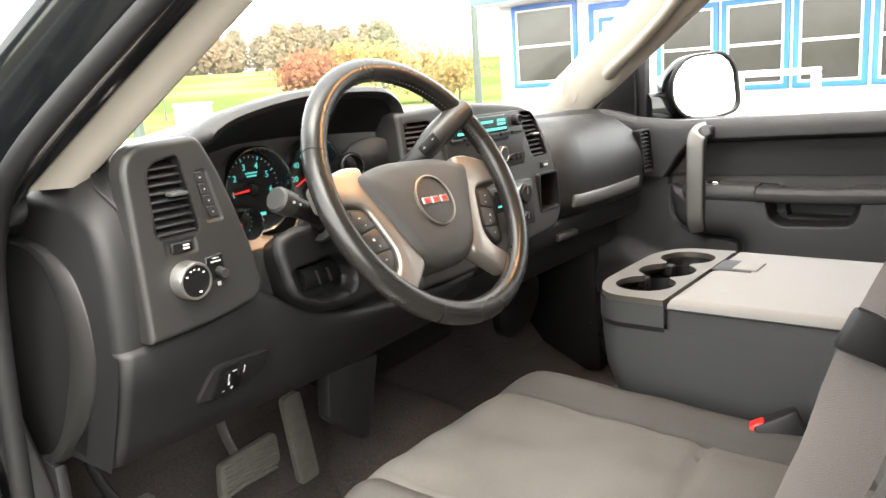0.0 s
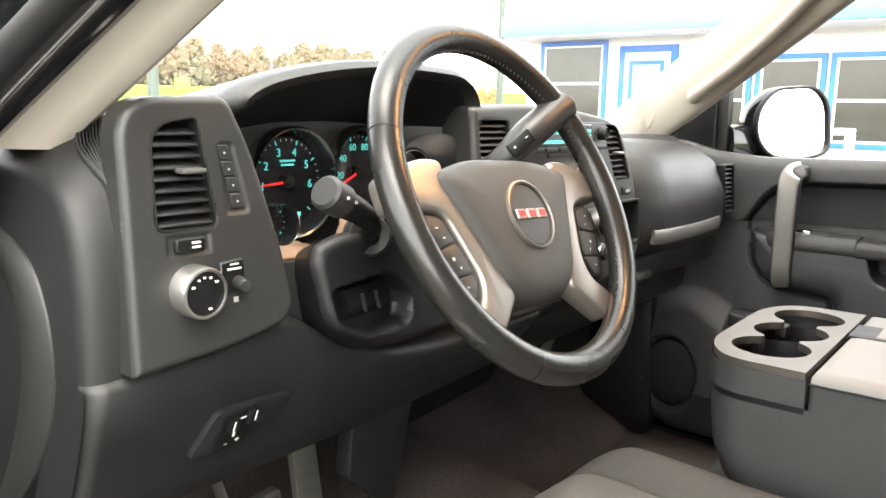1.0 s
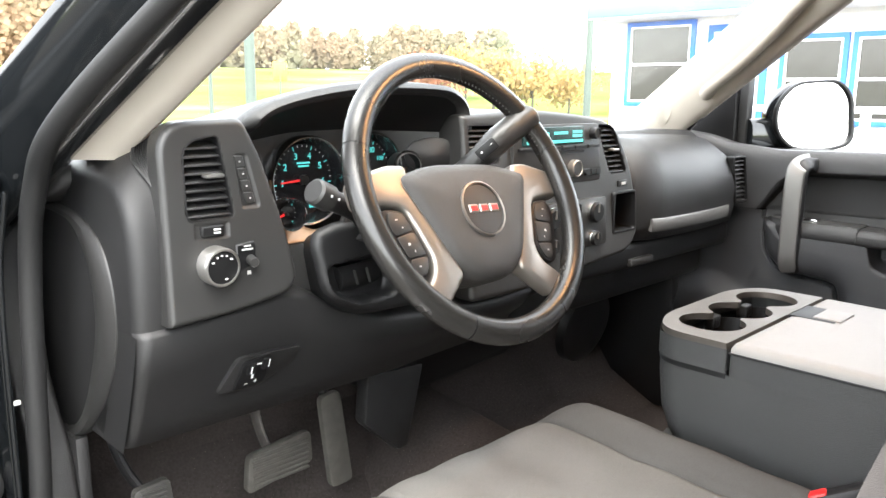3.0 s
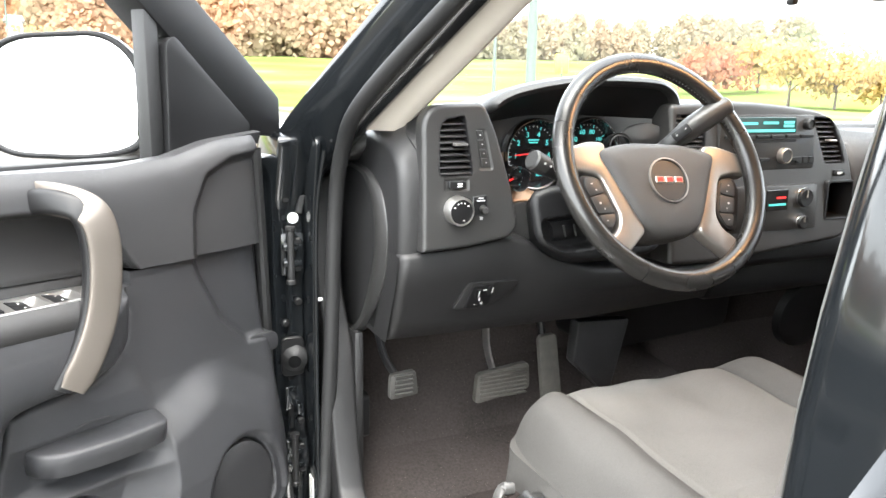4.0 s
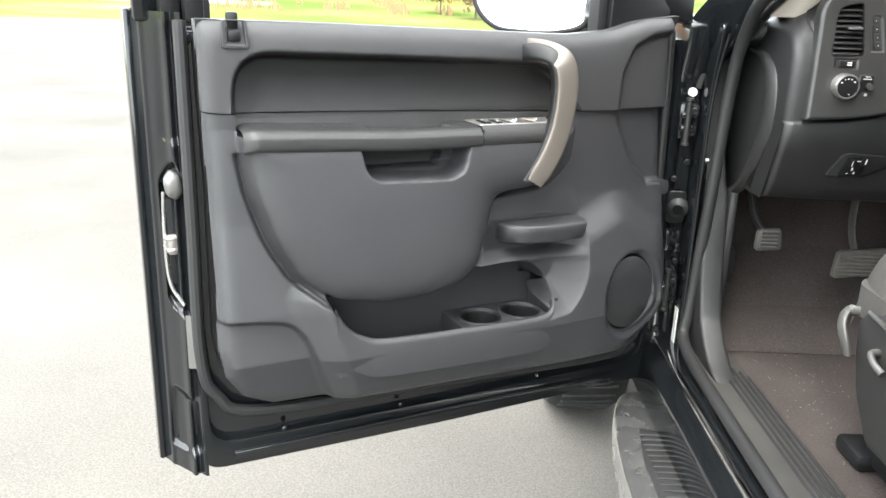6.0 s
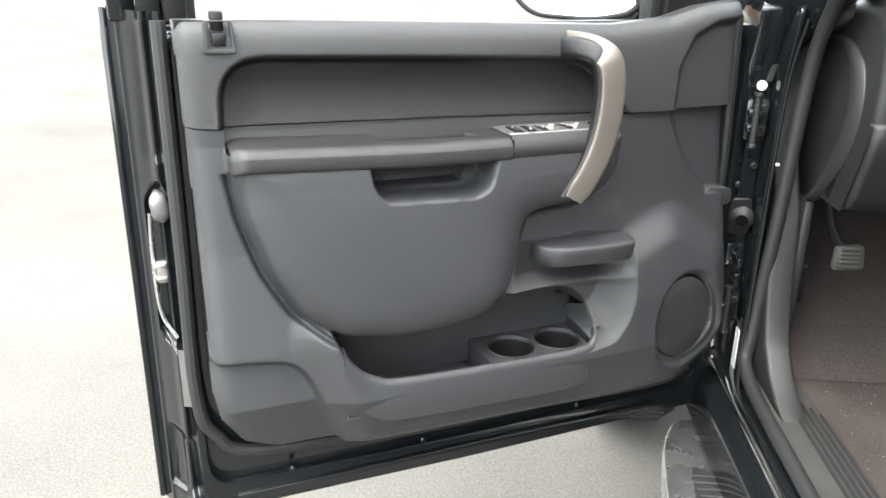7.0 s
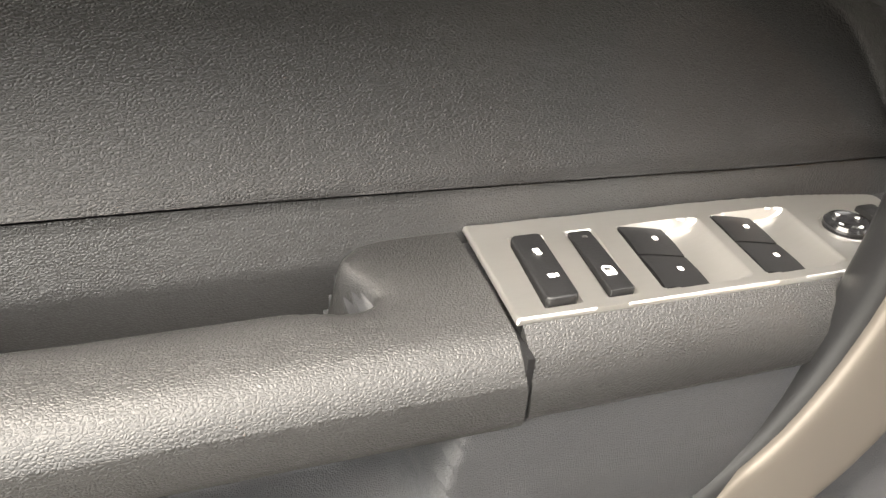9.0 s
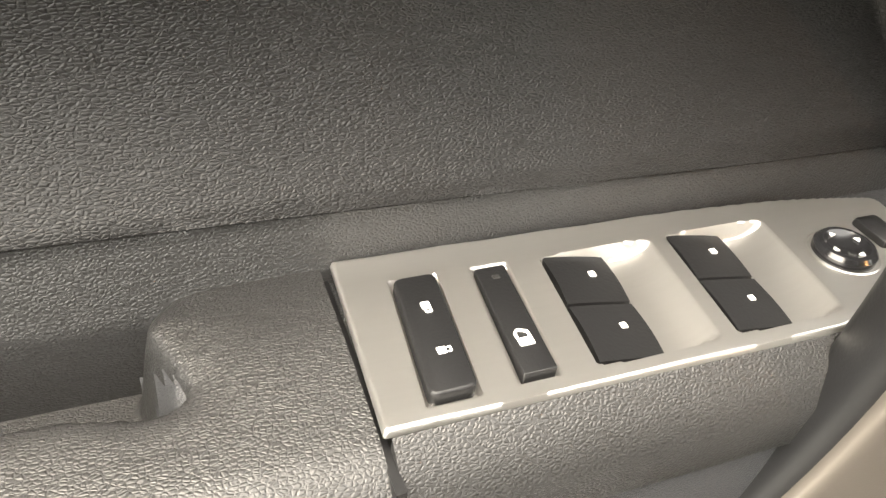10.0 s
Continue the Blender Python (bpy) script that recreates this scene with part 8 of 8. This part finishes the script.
def tree(bearing, dist, h, spread, colour, label, leaves=900, size=0.22):
    x, y = polar(bearing, dist)
    z = height(x, y)
    t = thing("tree", pose(x, y, z), label, "tree", "trees", local=True)
    limbs = [sweep([(0, 0, -0.2), (0.05 * h * 0.1, 0, h * 0.3), (0, 0.03, h * 0.75)], lambda f: 0.028 * h * (1 - 0.75 * f), None, (0, 1, 0), 9)]
    tips = []
    for k in range(9):
        a, z0 = rng.uniform(0, 6.28), rng.uniform(0.25, 0.6) * h
        e = Vector((math.cos(a) * spread * rng.uniform(0.5, 0.9), math.sin(a) * spread * rng.uniform(0.5, 0.9), z0 + rng.uniform(0.12, 0.36) * h))
        limbs.append(sweep([(0, 0, z0), e * 0.5 + Vector((0, 0, z0 * 0.5 + 0.03 * h)), e], lambda f: 0.011 * h * (1 - 0.8 * f), None, (0, 0.3, 1), 6))
        tips.append(e)
    part("trunk", joined(*limbs), M_BARK, t)
    vs, fs = [], []
    tips.append(Vector((0, 0, h * 0.8)))
    for k in range(leaves):
        c = rng.choice(tips)
        g = Vector((rng.gauss(0, 1), rng.gauss(0, 1), rng.gauss(0, 0.8))) * spread * 0.27
        p = c + g
        p.z = max(p.z, h * 0.16)
        s = size * rng.uniform(0.6, 1.5)
        q = Euler((rng.uniform(0, 6), rng.uniform(0, 6), rng.uniform(0, 6))).to_matrix()
        b = len(vs)
        for cx, cy, cz in ((-1, -0.5, 0), (0.2, -0.9, 0.25), (1, 0.1, 0), (0.1, 0.9, 0.25)):
            vs.append(p + q @ Vector((cx, cy, cz)) * s)
        fs.append((b, b + 1, b + 2, b + 3))
    me = bpy.data.meshes.new("crown")
    me.from_pydata(vs, [], fs)
    finish(me, LEAF[colour])
    hang(new("crown", me), t)
    return t


tree(43.9, 75, 4.2, 3.0, "red", "rounded tree with red autumn leaves", 1400)
tree(46.6, 80, 4.6, 2.4, "yellow", "small tree with orange autumn leaves", 900)
tree(48.6, 62, 4.6, 2.2, "yellow", "tree with bright yellow autumn leaves", 1300, 0.17)
tree(51.4, 60, 4.0, 2.6, "yellow", "spreading tree with yellow autumn leaves", 1500, 0.17)
tree(54.0, 58, 3.2, 2.0, "yellow", "low tree with golden autumn leaves", 900, 0.17)
tree(0.9, 70, 4.5, 2.2, "rust", "tree with rust-coloured autumn leaves", 1100, 0.2)
tree(-1.6, 76, 4.2, 2.0, "yellow", "tree with golden autumn leaves", 900, 0.2)


def wood(b0, b1, dist, h, colour, cards, label, depth=0.12):
    """A far belt of trees, too many to count: leaf clumps heaped on thin trunks under an uneven crown line."""
    vs, fs = [], []
    trees = []
    for k in range(max(8, int((b1 - b0) * dist * 0.0175 / 1.1))):
        trees.append((rng.uniform(b0, b1), dist * rng.uniform(1.0, 1.0 + depth), h * rng.uniform(0.70, 1.06), rng.uniform(0.34, 0.60)))
    for b, d, hh, wf in trees:
        x, y = polar(b, d)
        z = height(x, y)
        i = len(vs)
        s = 0.010 * hh
        c, q = math.cos(radians(b)), math.sin(radians(b))
        for a, zz in ((-s, -0.3), (s, -0.3), (s * 0.5, hh * 0.8), (-s * 0.5, hh * 0.8)):
            vs.append(Vector((x + a * c, y - a * q, z + zz)))
        fs.append((i, i + 1, i + 2, i + 3))
    for k in range(cards):
        b, d, hh, wf = rng.choice(trees)
        x, y = polar(b, d)
        z = height(x, y)
        f = rng.uniform(0.0, 1.0) ** 0.8
        w = hh * wf * (0.55 + 0.45 * math.sin(math.pi * min(1.0, 0.2 + 0.75 * f))) * (1.15 - 0.75 * f ** 3)
        a, rr = rng.uniform(0, 6.28), rng.uniform(0.02, 1)
        p = Vector((x + w * rr * math.cos(a), y + w * rr * math.sin(a), z + hh * f))
        s = hh * rng.uniform(0.022, 0.045)
        if k % 4 == 0:
            s *= 2.6
            p = Vector((x, y, z + hh * 0.9 * f)).lerp(p, 0.55)
        q = Euler((1.35 + rng.uniform(-0.6, 0.6), rng.uniform(-3, 3) * 0.2, rng.uniform(-0.8, 0.8) - radians(b))).to_matrix()
        i = len(vs)
        for cx, cy in ((-1, -0.6), (0.5, -1), (1.1, 0.2), (0.3, 0.8), (-0.6, 0.7)):
            vs.append(p + q @ Vector((cx, cy, 0.25 * cx * cy)) * s)
        fs.append((i, i + 1, i + 2, i + 3, i + 4))
    me = bpy.data.meshes.new("far_wood")
    me.from_pydata(vs, [], fs)
    finish(me, LEAF[colour])
    tagged(new("far_wood", me), label, "trees", kind="stuff")


wood(-1, 21, 165, 15.5, "rust", 90000, "far belt of rust and orange autumn woods")
wood(18, 50, 178, 9.5, "green", 50000, "far belt of dull green autumn woods")
wood(-46, 5, 205, 20.0, "brown", 90000, "far belt of bare brown woods behind the road", 0.2)
wood(-16, 2, 185, 9.0, "rust", 12000, "scattered rust-coloured trees behind the road")
wood(-46, -24, 175, 5.0, "green", 5000, "low grey-green scrub behind the road")
wood(70, 320, 330, 8.0, "brown", 16000, "far low belt of brown woods behind the lot")
# dry weeds on the bank
vs, fs = [], []
for k in range(5200):
    b, d = (rng.uniform(-40, -21), rng.uniform(88, 112)) if k < 2600 else (rng.uniform(-21, 3), rng.uniform(72, 112))
    if k >= 2600 and noise.noise((b * 0.5, d * 0.06, 2.0)) < 0.12:
        continue
    x, y = polar(b, d)
    z = height(x, y)
    hh, a = rng.uniform(0.25, 0.9), rng.uniform(-0.3, 0.3)
    i = len(vs)
    for dx, dz in ((-0.09, -0.05), (0.09, -0.05), (0.05 + a * 0.5, hh), (-0.02 + a * 0.5, hh * 0.9)):
        vs.append(Vector((x + dx, y, z + dz)))
    fs.append((i, i + 1, i + 2, i + 3))
me = bpy.data.meshes.new("dry_weeds")
me.from_pydata(vs, [], fs)
finish(me, leaf_material("straw", ((0.24, 0.19, 0.10), (0.30, 0.20, 0.12))))
tagged(new("dry_weeds", me), "dry straw-coloured weeds on the grass bank", "weeds", kind="stuff")

# roadside buildings and a lorry, far off
M_SHED = material("shed_white", (0.24, 0.245, 0.25), 0.6, vary=0.08)
M_SHEDROOF = material("shed_roof", (0.22, 0.20, 0.19), 0.7, vary=0.1)


def far_shed(bearing, dist, w, h, label):
    x, y = polar(bearing, dist)
    z = height(x, y)
    m = Matrix.Translation((x, y, z)) @ Matrix.Rotation(radians(-bearing), 4, "Z")
    s = thing("roadside_building", m, label, "building", "roadside buildings", local=True)
    part("wall", box(-w / 2, w / 2, 0, 8, 0, h), M_SHED, s)
    part("roof", prism([(-w / 2 - 0.4, h), (w / 2 + 0.4, h), (w / 2, h + 0.9), (-w / 2, h + 0.9)], -0.4, 8.4, "y"), M_SHEDROOF, s)
    for k in range(int(w / 3)):
        f = part("window", box(-w / 2 + 1 + 3 * k, -w / 2 + 2.4 + 3 * k, -0.06, 0.02, h * 0.35, h * 0.75), M_PANE, s)


far_shed(-15.0, 165, 14, 3.0, "low white roadside building with grey roof")
far_shed(-9.0, 180, 10, 3.2, "white roadside building far across the road")
far_shed(-28.0, 175, 12, 3.0, "low white building beyond the road")
far_shed(-3.2, 150, 2.4, 5.0, "tall white roadside sign tower")
x, y = polar(-23.8, 127)
lm = Matrix.Translation((x, y, height(x, y) + 0.06)) @ Matrix.Rotation(radians(23.8), 4, "Z")
lorry = thing("box_truck", lm, "white box truck far off on the road", "truck", local=True)
part("cargo_box", box(-1.2, 4.2, -1.2, 1.2, 1.0, 3.6, 0.05), M_SHED, lorry)
part("truck_cab", prism(rounded([(-1.4, 0.6), (-1.4, 2.6), (-2.4, 2.6), (-2.9, 1.7), (-3.4, 1.5), (-3.4, 0.6)], 0.1, 3), -1.0, 1.0, "y", 0.05), M_SHED, lorry)
for wx in (-2.6, 2.6, 3.5):
    part("wheel", lathe([(0.5, -0.15), (0.5, 0.15), (0, 0.16)], (wx, -1.05, 0.5), (0, 1, 0), 18), M_RUBBER, lorry)
